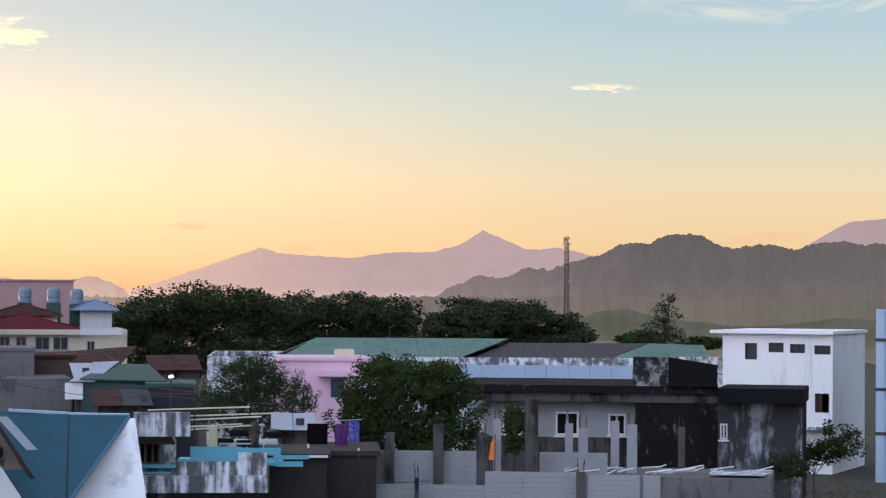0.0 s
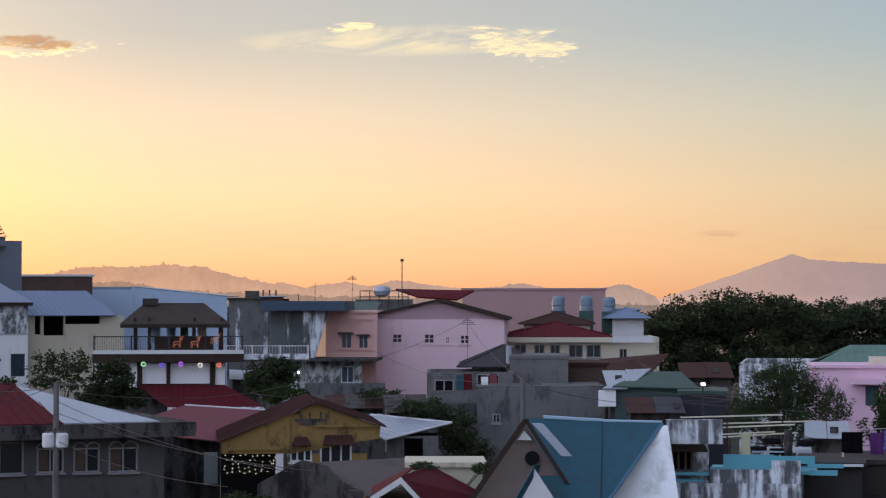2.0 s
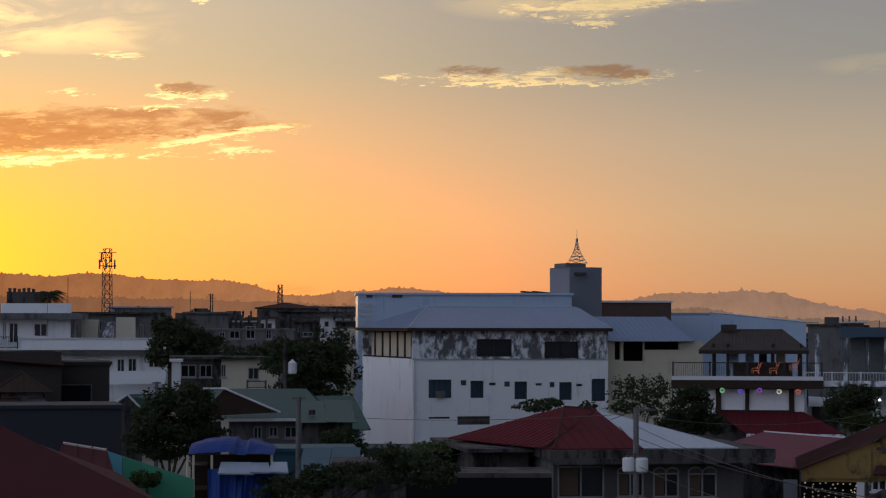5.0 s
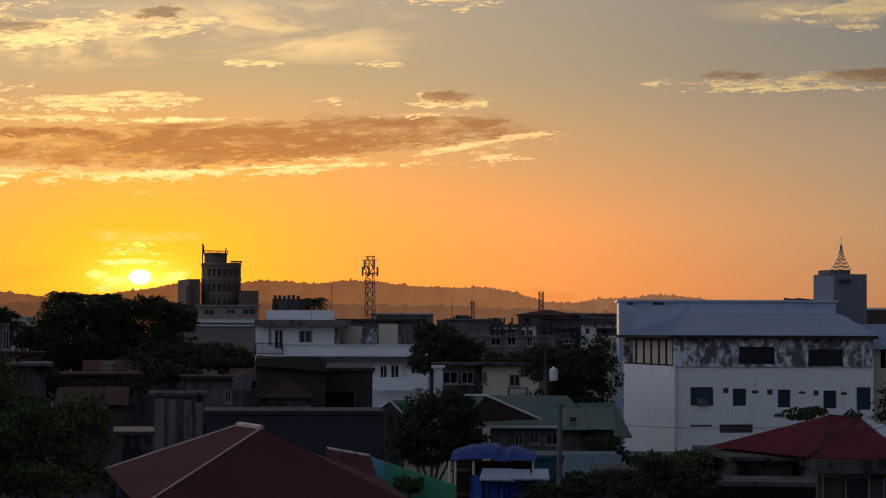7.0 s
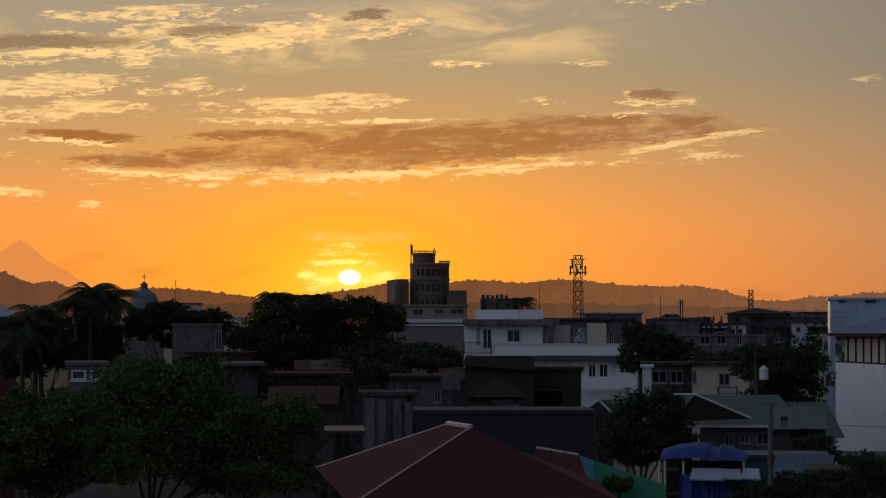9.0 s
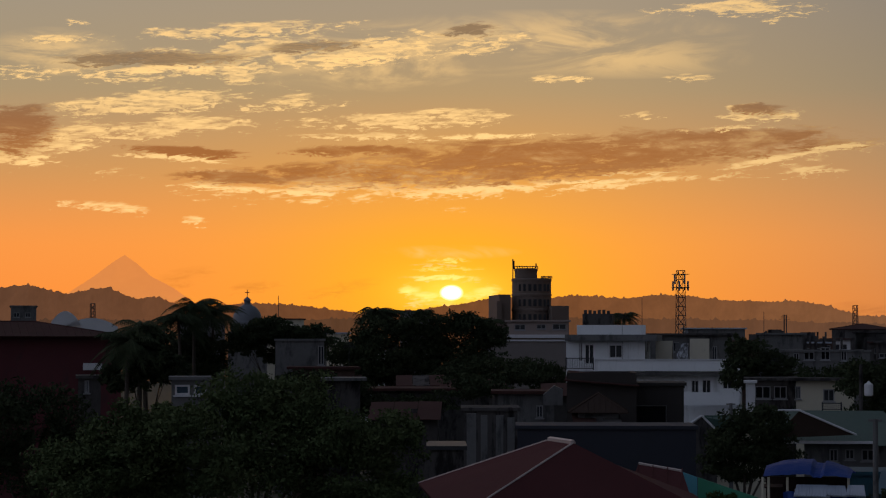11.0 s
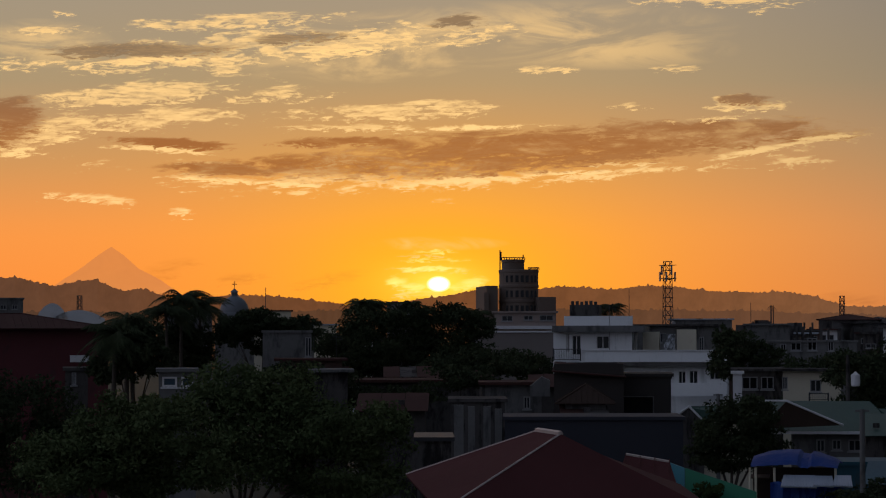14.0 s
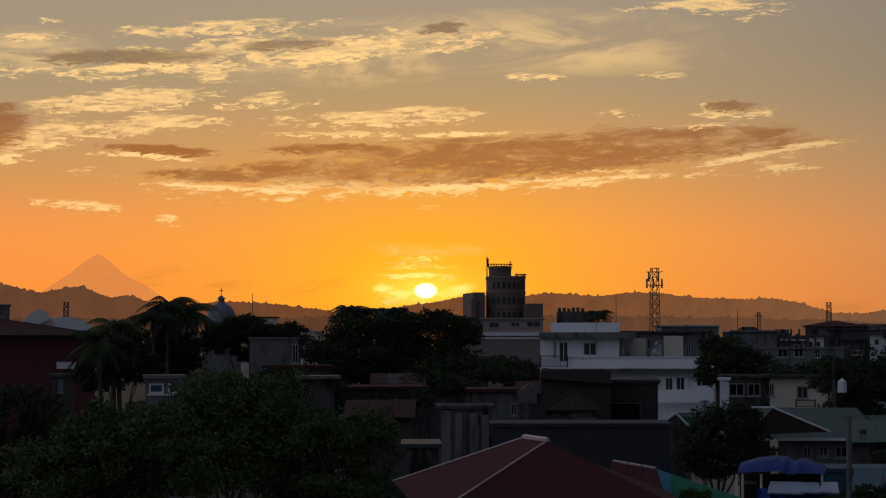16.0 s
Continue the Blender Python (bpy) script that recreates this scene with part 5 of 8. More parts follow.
def pink_row():
    s = Site("balcony_house", (216, 54)[0], 160, -6, "white stained house with a dark blue roof edge and balconies", "house")
    a, b, z0, z1 = s.box_of(*((181, 3), (328, 20)))
    part("roof", boxes((a, b, -1.0, 8, z0, z1)), surface("dark_blue_sheet", (0.05, 0.08, 0.12), grain=0.2), s.ob)
    for q in (((182, 21), (190, 104)), ((221, 21), (227, 96)), ((252, 20), (262, 96)), ((134, 15), (142, 103))):
        plate(s, "column", q, 0.0, WHITE_RUN, 0.3)
    for q in (((194, 21), (220, 94)), ((228, 21), (252, 94))):
        plate(s, "inner_wall", q, 3.0, CREAM, 0.15)
        plate(s, "shutter", q, 0.6, surface("slatted_grey_green", (0.13, 0.15, 0.15), grain=0.5, scale=3), 0.06)
    plate(s, "back_wall", ((182, 16), (262, 104)), 6.0, CONCRETE, 0.2)
    x0 = s.at((262, 54))[0]
    x1, z = s.at((298, 18))
    x2, zz = s.at((268, 104))
    bm = bmesh.new()
    slab(bm, [(x0, 0, z), (x1, 0, z), (x2 + 0.2, 0, zz), (x0, 0, zz)], 0.2)
    part("wall", bm, WHITE_RUN, s.ob, "peeling white and pale blue end wall")
    f = s.box_of(*((112, 95), (262, 106)), -0.8)
    part("balcony_floor", boxes((f[0], f[1], -0.8, 3, f[2], f[2] + 0.2)), WHITE_OLD, s.ob)
    railing(s, f[0], f[1], -0.75, f[2] + 0.2, f[3] + 0.55, TRIM, 0.2)
    e = s.box_of(*((146, 105), (383, 110)), -1.6)
    part("eave_slab", boxes((e[0], e[1], -1.6, 5, e[2], e[3])), DARK_CONC, s.ob)
    lx0, lx1, _, lz1 = s.box_of(*((216, 110), (355, 154)))
    hole = [s.box_of(*q) for q in (((319, 118), (342, 148)), ((249, 116), (257, 146)), ((232, 116), (240, 134)))]
    bm = bmesh.new()
    pierced(bm, lx0, lx1, 0, e[2] - 0.003, 0, 0.2, hole)
    part("wall", bm, WHITE_OLD, s.ob)
    for h in hole:
        window(s.ob, *h, 0.04, TRIM, GLASS_BLUE, 1)
    g = s.box_of(*((256, 148), (397, 176)), -1.5)
    part("parapet", boxes((g[0], g[1], -1.5, -1.3, g[2], g[3])), CONCRETE, s.ob)
    part("lower_wall", boxes((g[0], g[1], -1.4, -1.2, 0, g[2] - 0.003)), DARK_CONC, s.ob)
    bulb = Site("wall_lamp", (244, 129)[0], 159, 0, "small bright bulb on the house wall", "lamp")
    x, z = bulb.at((244, 129))
    bm = bmesh.new()
    lathe(bm, [(0.02, z - 0.09), (0.08, z - 0.05), (0.09, z), (0.06, z + 0.06), (0.02, z + 0.09)], x, 0, 10)
    part("bulb", bm, lamp_glow("cool_bulb", (0.9, 1.0, 0.95), 3.0), bulb.ob)
    part("bracket", rods([((x, 0, z + 0.08), (x, 1.2, z + 0.15))], 0.015), STEEL, bulb.ob)

    s = house(((292, 24), (381, 114)), 163, 8, SALMON, "salmon pink house with two blue windows", (((319, 60), (338, 87)), ((350, 64), (367, 87))), turn=-4, pane=GLASS_BLUE, frame_mat=SALMON, w=0.06)
    for q in (((290, 32), (381, 36)), ((292, 86), (381, 90))):
        plate(s, "band", q, -0.003, SALMON, 0.12)
    for q in (((312, 36), (316, 86)), ((346, 36), (348, 86)), ((375, 26), (383, 109))):
        plate(s, "pilaster", q, -0.003, SALMON, 0.1)
    for q in (((314, 58), (341, 62)), ((347, 62), (370, 65))):
        plate(s, "hood", q, -0.003, DARK_CONC, 0.4)

    s = Site("gabled_building", (489, 74)[0], 165, -3, "large lilac-pink gabled building with small square windows", "building")
    xl, zl = s.at((383, 26))
    xm, zm = s.at((488, 3))
    xr, zr = s.at((608, 35))
    holes = [s.box_of(*q) for q in (((410, 61), (427, 77)), ((466, 61), (484, 78)), ((504, 66), (511, 79)), ((530, 63), (546, 79)))]
    top = min(zl, zr)
    bm = bmesh.new()
    pierced(bm, xl, xr, 0, top, 0, 0.2, holes)
    part("wall", bm, PINK, s.ob)
    bm = bmesh.new()
    slab(bm, [(xl, 0, top), (xr, 0, top), (xr, 0, zr), (xm, 0, zm), (xl, 0, zl)], 0.2)
    part("gable_wall", bm, PINK, s.ob)
    for h in holes:
        window(s.ob, *h, 0.05, PINK, GLASS, 1, 1, w=0.06)
    part("wall", boxes((xr - 0.2, xr, 0.203, 14, 0, zr)), PINK, s.ob)
    roof(s, [((xl - 0.3, 15, zl + 0.02), (xl - 0.3, -0.3, zl + 0.02), (xm, -0.3, zm + 0.1), (xm, 15, zm + 0.1)), ((xr + 0.3, -0.3, zr + 0.02), (xr + 0.3, 15, zr + 0.02), (xm, 15, zm + 0.1), (xm, -0.3, zm + 0.1))], DARK_WOOD, 0.5, thick=0.12)
    xg = s.at((306, 14), 4)[0]
    bm = bmesh.new()
    slab(bm, [(xg, 2, s.at((316, 25), 2)[1]), (xl - 0.35, 2, s.at((316, 25), 2)[1]), (xl - 0.35, 8, s.at((316, 4), 8)[1]), (xg, 8, s.at((316, 4), 8)[1])], 0.1)
    part("side_roof", bm, GREEN_ROOF, s.ob, "dull green sheet roof")

    s = house(((534, -17), (787, 93)), 235, 14, surface("dusty_pink_wall", (0.40, 0.25, 0.25), grain=0.12, stain=0.3, stain_colour=(0.2, 0.1, 0.1), cover=0.3), "long dusty-pink hall with a plain wall", turn=-2, name="hall", category="hall")
    s = Site("red_shed_roof", (484, -10)[0], 220, 0, "low shed with a dark red sheet roof", "shed")
    a, b = s.at((415, -19)), s.at((555, -16))
    c, e = s.at((524, 0)), s.at((455, -5))
    bm = bmesh.new()
    slab(bm, [(e[0], -1.5, e[1]), (c[0], -1.5, c[1]), (b[0], 1.5, b[1]), (a[0], 1.5, a[1])], 0.15)
    part("roof", bm, RED_ROOF, s.ob)
    part("wall", boxes((e[0], c[0], -1.2, 1.2, 0, c[1] - 0.2)), PINK, s.ob)
    s = Site("water_tank", (390, -10)[0], 190, 0, "silver ball-shaped water tank on a railed roof frame", "water tank")
    x, z = s.at((391, -15))
    bm = bmesh.new()
    lathe(bm, [(0.35, z - 0.45), (0.6, z - 0.35), (0.74, z), (0.66, z + 0.28), (0.3, z + 0.42)], x, 0, 16)
    part("tank", bm, SILVER, s.ob)
    lots = [((x - 1.8, 0, z - 0.5), (x + 2.2, 0, z - 0.5)), ((x - 1.8, 0, z), (x + 2.2, 0, z))]
    for k in range(6):
        lots.append(((x - 1.8 + 0.8 * k, 0, z - 2.2), (x - 1.8 + 0.8 * k, 0, z + 0.02)))
    part("stand", rods(lots, 0.04), STEEL, s.ob)
    part("roof_house", boxes((x - 2.2, x + 2.6, 0.5, 6, 0, z - 0.7)), CONCRETE, s.ob)
    s = Site("antenna", (427, -25)[0], 190, 0, "thin roof antenna pole", "antenna")
    x, z = s.at((427, -67))
    part("pole", rods([((x, 0, 0), (x, 0, z))], 0.045), STEEL, s.ob)
    part("head", boxes((x - 0.14, x + 0.14, -0.1, 0.1, z, z + 0.22)), STEEL, s.ob)

    # houses right of the pink gable
    s = house(((608, 67), (881, 177)), 175, 12, CREAM, "cream house with a red hip roof and many windows",
              (((626, 79), (647, 105)), ((661, 80), (679, 103)), ((689, 80), (707, 99)), ((722, 80), (747, 103)), ((753, 80), (779, 103)), ((811, 87), (825, 117))), name="tiled_house", roof_kind=None)
    hip(s, s.x0 - 0.4, s.at((804, 67))[0], -0.6, 12.4, s.z1 + 0.02, s.at((689, 39), 6)[1], RED_ROOF, 0.35)
    plate(s, "band", ((604, 67), (804, 76)), -0.45, CREAM, 0.15)
    plate(s, "band", ((799, 65), (871, 76)), -0.6, TRIM, 0.15)
    s = house(((799, 33), (854, 117)), 186, 7, TRIM, "small white upper house with a pyramid roof", name="upper_house", roof_kind=None)
    hip(s, s.x0 - 0.8, s.x1 + 0.6, -0.8, 7.8, s.z1, s.at((822, 14), 3.5)[1], BLUE_ROOF, 0)
    s = Site("roof_house", (719, 37)[0], 182, 0, "red hip-roofed upper storey with roof tanks", "house")
    a, b, _, z = s.box_of(*((633, 43), (769, 77)))
    part("wall", boxes((a + 0.4, b - 0.4, 0.3, 6, 0, z)), CREAM, s.ob)
    hip(s, a, b, -0.3, 6.6, z, s.at((719, 22), 3)[1], RUST_ROOF, 0.35)
    for q in ((704, 7), (753, 7), (793, 9)):
        t = Site("roof_tank", q[0], 190, 0, "upright grey-blue plastic water tank on a roof", "water tank", "roof tanks")
        x, z = t.at(q)
        bm = bmesh.new()
        lathe(bm, [(0.52, z - 0.62), (0.54, z - 0.55), (0.5, z - 0.2), (0.54, z - 0.15), (0.52, z + 0.4), (0.4, z + 0.58), (0.15, z + 0.64)], x, 0, 16)
        part("tank", bm, TANK, t.ob)
        part("stand", boxes((x - 0.6, x + 0.6, -0.6, 0.6, 0, z - 0.63)), GREEN_ROOF, t.ob)


def near_roofs():
    # hip-roofed house with arched windows
    s = Site("hip_roofed_house", (-328, 224)[0], 100, 12, "grey house with arched windows and a red and zinc hip roof", "house")
    x1, zt = s.at((54, 219))
    _, zb = s.at((-313, 242))
    dp = 13
    zt = s.at((-313, 219))[1]
    part("eave_slab", boxes((-0.2, x1, -0.9, dp, zb + 0.12, zt)), DARK_CONC, s.ob)
    part("gutter", boxes((-0.12, x1 - 0.1, -1.02, -0.9, zb - 0.05, zb + 0.2)), DARK_CONC, s.ob)
    wins = [s.box_of(*q) for q in (((-317, 249), (-235, 304)), ((-212, 260), (-166, 302)), ((-149, 260), (-104, 302)), ((-88, 260), (-38, 302)))]
    bm = bmesh.new()
    pierced(bm, 0.1, x1 - 1.2, 0, zb + 0.1, 0, 0.2, wins)
    part("wall", bm, surface("grey_plaster", (0.085, 0.080, 0.078), grain=0.3, stain=0.7, cover=0.5), s.ob)
    part("wall", boxes((0.1, 0.3, 0.203, dp - 1, 0, zb + 0.1)), CONCRETE, s.ob)
    part("wall", boxes((x1 - 1.4, x1 - 1.2, 0.203, dp - 1, 0, zb + 0.1)), CONCRETE, s.ob)
    for h in wins:
        hub = window(s.ob, *h, 0.0, DULL_FRAME, GLASS, 1, w=0.07)
        a = h[1] - h[0]
        n = 2
        for k in range(n):
            c, r = a * (k + 0.5) / n, a / n / 2
            lots = [((c - r * math.cos(j * math.pi / 8), -0.03, h[3] - h[2] + r * math.sin(j * math.pi / 8) * 0.8), (c - r * math.cos((j + 1) * math.pi / 8), -0.03, h[3] - h[2] + r * math.sin((j + 1) * math.pi / 8) * 0.8)) for j in range(8)]
            part("arch", rods(lots, 0.04), DULL_FRAME, hub)
        part("curtain", boxes((0.1, a * 0.45, 0.1, 0.12, 0.1, h[3] - h[2] - 0.1)), CURTAIN, hub)
    ya = dp * 0.5
    ax, az = s.at((-305, 144), ya)
    bx, bz = s.at((-249, 157), ya)
    xw = s.at((-513, 203), 8)[0]
    c = [(0.0, -0.6, zt + 0.05), (x1 - 1.6, -0.6, zt + 0.05), (x1 - 1.6, dp - 0.3, zt + 0.05), (xw + 0.3, dp - 3.5, zt + 0.05)]
    fx = s.at((-166, 220), -0.6)[0]
    A, B, Fp = (ax, ya, az), (bx, ya, az - 0.15), (fx, -0.6, zt + 0.05)
    roof(s, [(c[0], Fp, B, A), (c[3], c[0], A)], RED_ROOF, 0.5, ridge=[(A, B), (c[0], A), ((s.at((-343, 216), -0.6)[0], -0.6, zt + 0.08), B)], ridge_mat=RUST_ROOF)
    roof(s, [(Fp, c[1], B), (c[1], c[2], B)], SILVER, 0.5)
    roof(s, [(c[2], c[3], A, B)], RED_ROOF, 0.5)
    # the side wing
    xw, zw = s.at((-513, 203), 8)
    part("side_slab", boxes((xw, -0.25, 2.5, dp, zb + 0.3, zt - 0.1)), DARK_CONC, s.ob)
    part("side_wall", boxes((xw + 0.5, -0.3, 3.5, dp - 0.5, 0, zb + 0.3)), DARK_CONC, s.ob)
    # utility pole
    s = Site("utility_pole", (-179, 234)[0], 88, 0, "grey concrete utility pole with a transformer can and wires", "utility pole")
    x, z = s.at((-179, 145))
    bm = bmesh.new()
    rod(bm, (0, 0, 0), (0, 0, z), 0.15, 0.1, 10)
    part("pole", bm, CONCRETE, s.ob)
    z1 = s.at((-179, 246))[1]
    bm = bmesh.new()
    lathe(bm, [(0.2, z1 - 0.27), (0.24, z1 - 0.22), (0.24, z1 + 0.22), (0.2, z1 + 0.28)], -0.28, 0, 14)
    lathe(bm, [(0.2, z1 - 0.27), (0.24, z1 - 0.22), (0.24, z1 + 0.22), (0.2, z1 + 0.28)], 0.22, -0.1, 14)
    part("transformer", bm, TRIM, s.ob, "pale grey transformer cans")
    part("cross_arm", boxes((-0.05, 0.75, -0.04, 0.04, z - 0.12, z - 0.04)), CONCRETE, s.ob)
    part("bracket", boxes((-0.4, 0.4, -0.15, -0.1, z1 + 0.3, z1 + 0.36)), CONCRETE, s.ob)
    for k in range(3):
        bm = bmesh.new()
        lathe(bm, [(0.03, z1 + 0.29), (0.05, z1 + 0.33), (0.03, z1 + 0.38), (0.05, z1 + 0.43), (0.02, z1 + 0.48)], -0.3 + 0.25 * k, -0.125, 8)
        part("insulator", bm, BROWN, s.ob)

    # yellow gabled house
    s = Site("ochre_house", (270, 226)[0], 105, 3, "ochre-yellow house with a mouldy gable, awnings and a maroon roof", "house")
    xa, za = s.at((272, 184))
    xr, zr = s.at((389, 224))
    xl, zl = s.at((109, 250))
    zw = s.at((221, 273))[1]
    zm = s.at((229, 203))[1]
    xm = s.at((229, 203))[0]
    bm = bmesh.new()
    slab(bm, [(xm, 0, zw), (s.at((387, 246))[0], 0, s.at((387, 246))[1]), (xr, 0, zr), (xa, 0, za), (xm, 0, zm)], 0.2)
    part("gable_wall", bm, YELLOW, s.ob)
    zb = s.at((172, 272))[1]
    bm = bmesh.new()
    slab(bm, [(xl, -0.1, zb), (xm - 0.003, -0.1, zb), (xm - 0.003, -0.1, zm), (xl, -0.1, zl)], 0.2)
    part("wing_gable", bm, YELLOW, s.ob)
    wins = [s.box_of(*q) for q in (((229, 257), (268, 287)), ((282, 256), (338, 291)))]
    bm = bmesh.new()
    pierced(bm, xm, s.at((365, 266))[0], 0, zw - 0.003, 0.0, 0.2, wins)
    part("wall", bm, YELLOW, s.ob)
    for h in wins:
        window(s.ob, *h, 0.05, TRIM, GLASS, 2, w=0.08)
    for q in (((231, 243), (265, 256)), ((285, 240), (344, 255))):
        x0, x1, z0, z1 = s.box_of(*q)
        roof(s, [((x0, -0.8, z0), (x1, -0.8, z0), (x1 - 0.15, -0.003, z1), (x0 + 0.15, -0.003, z1))], RUST_ROOF, 0.12, name="awning")
    plate(s, "column", ((204, 272), (217, 334)), 0.1, TRIM, 0.25)
    for q in (((270, 222), (389, 225)), ((119, 262), (227, 266))):
        plate(s, "moulding", q, -0.12, YELLOW, 0.06)
    for q in (((238, 211), (292, 216)), ((248, 216), (276, 222)), ((262, 200), (265, 211)), ((282, 199), (285, 211)), ((291, 203), (294, 222))):
        plate(s, "relief_strip", q, -0.003, DARK_CONC, 0.05)
    # shade of the open porch, put in as a near-black sheet
    part("porch_shade_sheet", boxes((xl, xm - 0.2, 2.0, 2.2, 0, zb)), DARK, s.ob)
    t = Site("string_lights", 160, 104.6, 3, "tiny warm white bulbs strung across a dark porch", "string lights")
    bm = bmesh.new()
    wire = []
    for row in range(5):
        last = None
        for k in range(9):
            x, z = t.at((116 + 11 * k + rng.uniform(-4, 4), 277 + 7 * row + rng.uniform(-3, 3)), 1.0)
            box(bm, x - 0.018, x + 0.018, 0.98, 1.02, z - 0.018, z + 0.018)
            if last:
                wire.append((last, (x, 1.0, z)))
            last = (x, 1.0, z)
    tagged(part("bulbs", bm, lamp_glow("warm_bulbs", (1.0, 0.85, 0.6), 1.2), t.ob), kind="stuff")
    tagged(part("cord", rods(wire, 0.005, 3), STEEL, t.ob), kind="stuff")
    roof(s, [((xl - 0.2, 9, zl), (xl - 0.2, -0.3, zl), (xa, -0.3, za + 0.08), (xa, 9, za + 0.08)), ((xr + 0.25, -0.3, zr), (xr + 0.25, 9, zr), (xa, 9, za + 0.08), (xa, -0.3, za + 0.08))], RUST_ROOF, 0.4)
    # maroon roof beside it
    s = Site("maroon_roof_house", (66, 214)[0], 114, 0, "low house under a broad faded maroon sheet roof", "house")
    def q3(p, y):
        x, z = s.at(p, y)
        return (x, y, z)
    roof(s, [(q3((34, 242), -2.5), q3((121, 251), -2.5), q3((238, 199), 3.5), q3((44, 186), 3.5), q3((-20, 207), 1.5))], MAROON, 0.45, ridge=[(q3((44, 186), 3.5), q3((238, 199), 3.5))], ridge_mat=TRIM)
    a, b, _, z = s.box_of(*((-14, 244), (106, 304)), -1.5)
    part("wall", boxes((a, b, -1.5, 3, 0, z)), DARK_CONC, s.ob)
    plate(s, "column", ((78, 269), (102, 324)), -2.2, BLOCKWORK, 0.4)
    # zinc roof
    s = Site("zinc_roof_house", (439, 237)[0], 117, 0, "small house with a bright zinc roof and pale edges", "house")
    roof(s, [(q3f(s, (397, 248), -2), q3f(s, (515, 218), 1.0), q3f(s, (371, 204), 3.5), q3f(s, (344, 214), 2.0))], SILVER, 0.5,
         ridge=[(q3f(s, (397, 248), -2), q3f(s, (515, 218), 1.0)), (q3f(s, (371, 204), 3.5), q3f(s, (515, 218), 1.0))], ridge_mat=TRIM)
    a, b, _, z = s.box_of(*((401, 242), (491, 287)), -0.8)
    bm = bmesh.new()
    hole = [s.box_of(*q, -0.8) for q in (((431, 246), (464, 281)),)]
    pierced(bm, a, b, 0, z, -0.8, -0.6, hole)
    part("wall", bm, CONCRETE, s.ob)
    # near-black wall in place of the shade behind the opening
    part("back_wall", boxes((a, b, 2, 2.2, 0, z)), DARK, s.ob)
    # dark roofs at the front
    s = Site("dark_roof_shed", (300, 315)[0], 86, 0, "shed with dark mossy concrete gable and sheet roof", "shed")
    bm = bmesh.new()
    p = [(172, 326), (250, 283), (295, 293), (359, 365), (172, 374)]
    bm2 = [q3f(s, q, 0) for q in p]
    slab(bm, bm2, 0.2)
    part("gable_wall", bm, DARK_CONC, s.ob)
    roof(s, [(q3f(s, (364, 348), 0), q3f(s, (449, 326), 2), q3f(s, (439, 280), 5), q3f(s, (280, 287), 4.5))], surface("old_grey_sheet", (0.085, 0.07, 0.068), grain=0.3, rough=0.8, stain=0.5, cover=0.4), 0.3)
    part("base", boxes((bm2[0][0], bm2[3][0], 0.3, 4, 0, bm2[0][2] - 0.3)), DARK_CONC, s.ob)
    s = Site("red_dormer_house", (424, 326)[0], 76, 0, "small red roof with white bargeboards over an arched gable", "house")
    ap, l, r = q3f(s, (425, 313), 0), q3f(s, (371, 348), 0), q3f(s, (479, 371), 0)
    bm = bmesh.new()
    for a, b in ((ap, l), (ap, r)):
        slab(bm, [(a[0], -0.35, a[2]), (b[0], -0.35, b[2]), (b[0], -0.35, b[2] - 0.2), (a[0], -0.35, a[2] - 0.22)], 0.1)
    part("bargeboard", bm, TRIM, s.ob, "white bargeboard")
    roof(s, [((r[0], -0.3, r[2]), (r[0] + 2.2, 4, r[2]), (ap[0] + 1.0, 4, ap[2] + 0.1), (ap[0], -0.3, ap[2])), ((l[0], 4, l[2]), (l[0], -0.3, l[2]), (ap[0], -0.3, ap[2]), (ap[0] + 0.5, 4, ap[2] + 0.1))], RED_ROOF)
    part("wall", boxes((l[0] + 0.2, r[0], 0, 4, 0, l[2] - 0.1)), BROWN, s.ob)
    s = house(((439, 297), (569, 367)), 81, 3, CREAM, "low cream wall with plants along its top", name="terrace_wall", category="wall")
    # dark wall in front of the hip-roofed house
    s = house(((-585, 270), (-327, 343)), 92, 4, DARK, "broken black-stained wall", name="black_wall", category="wall", roof_kind="flat", roof_mat=DARK_CONC, lip=0.0)
    s = house(((-716, 251), (-583, 341)), 96, 4, DARK_CONC, "dark stained concrete lean-to", name="lean_to", category="shed", roof_kind="flat", lip=0.0)
    s = house(((-660, 224), (-472, 283)), 130, 5, surface("dark_green_wall", (0.03, 0.06, 0.05), grain=0.3), "low dark green wall below the apartment block", name="green_shed", category="shed")


def q3f(s, p, y):
    x, z = s.at(p, y)
    return (x, y, z)


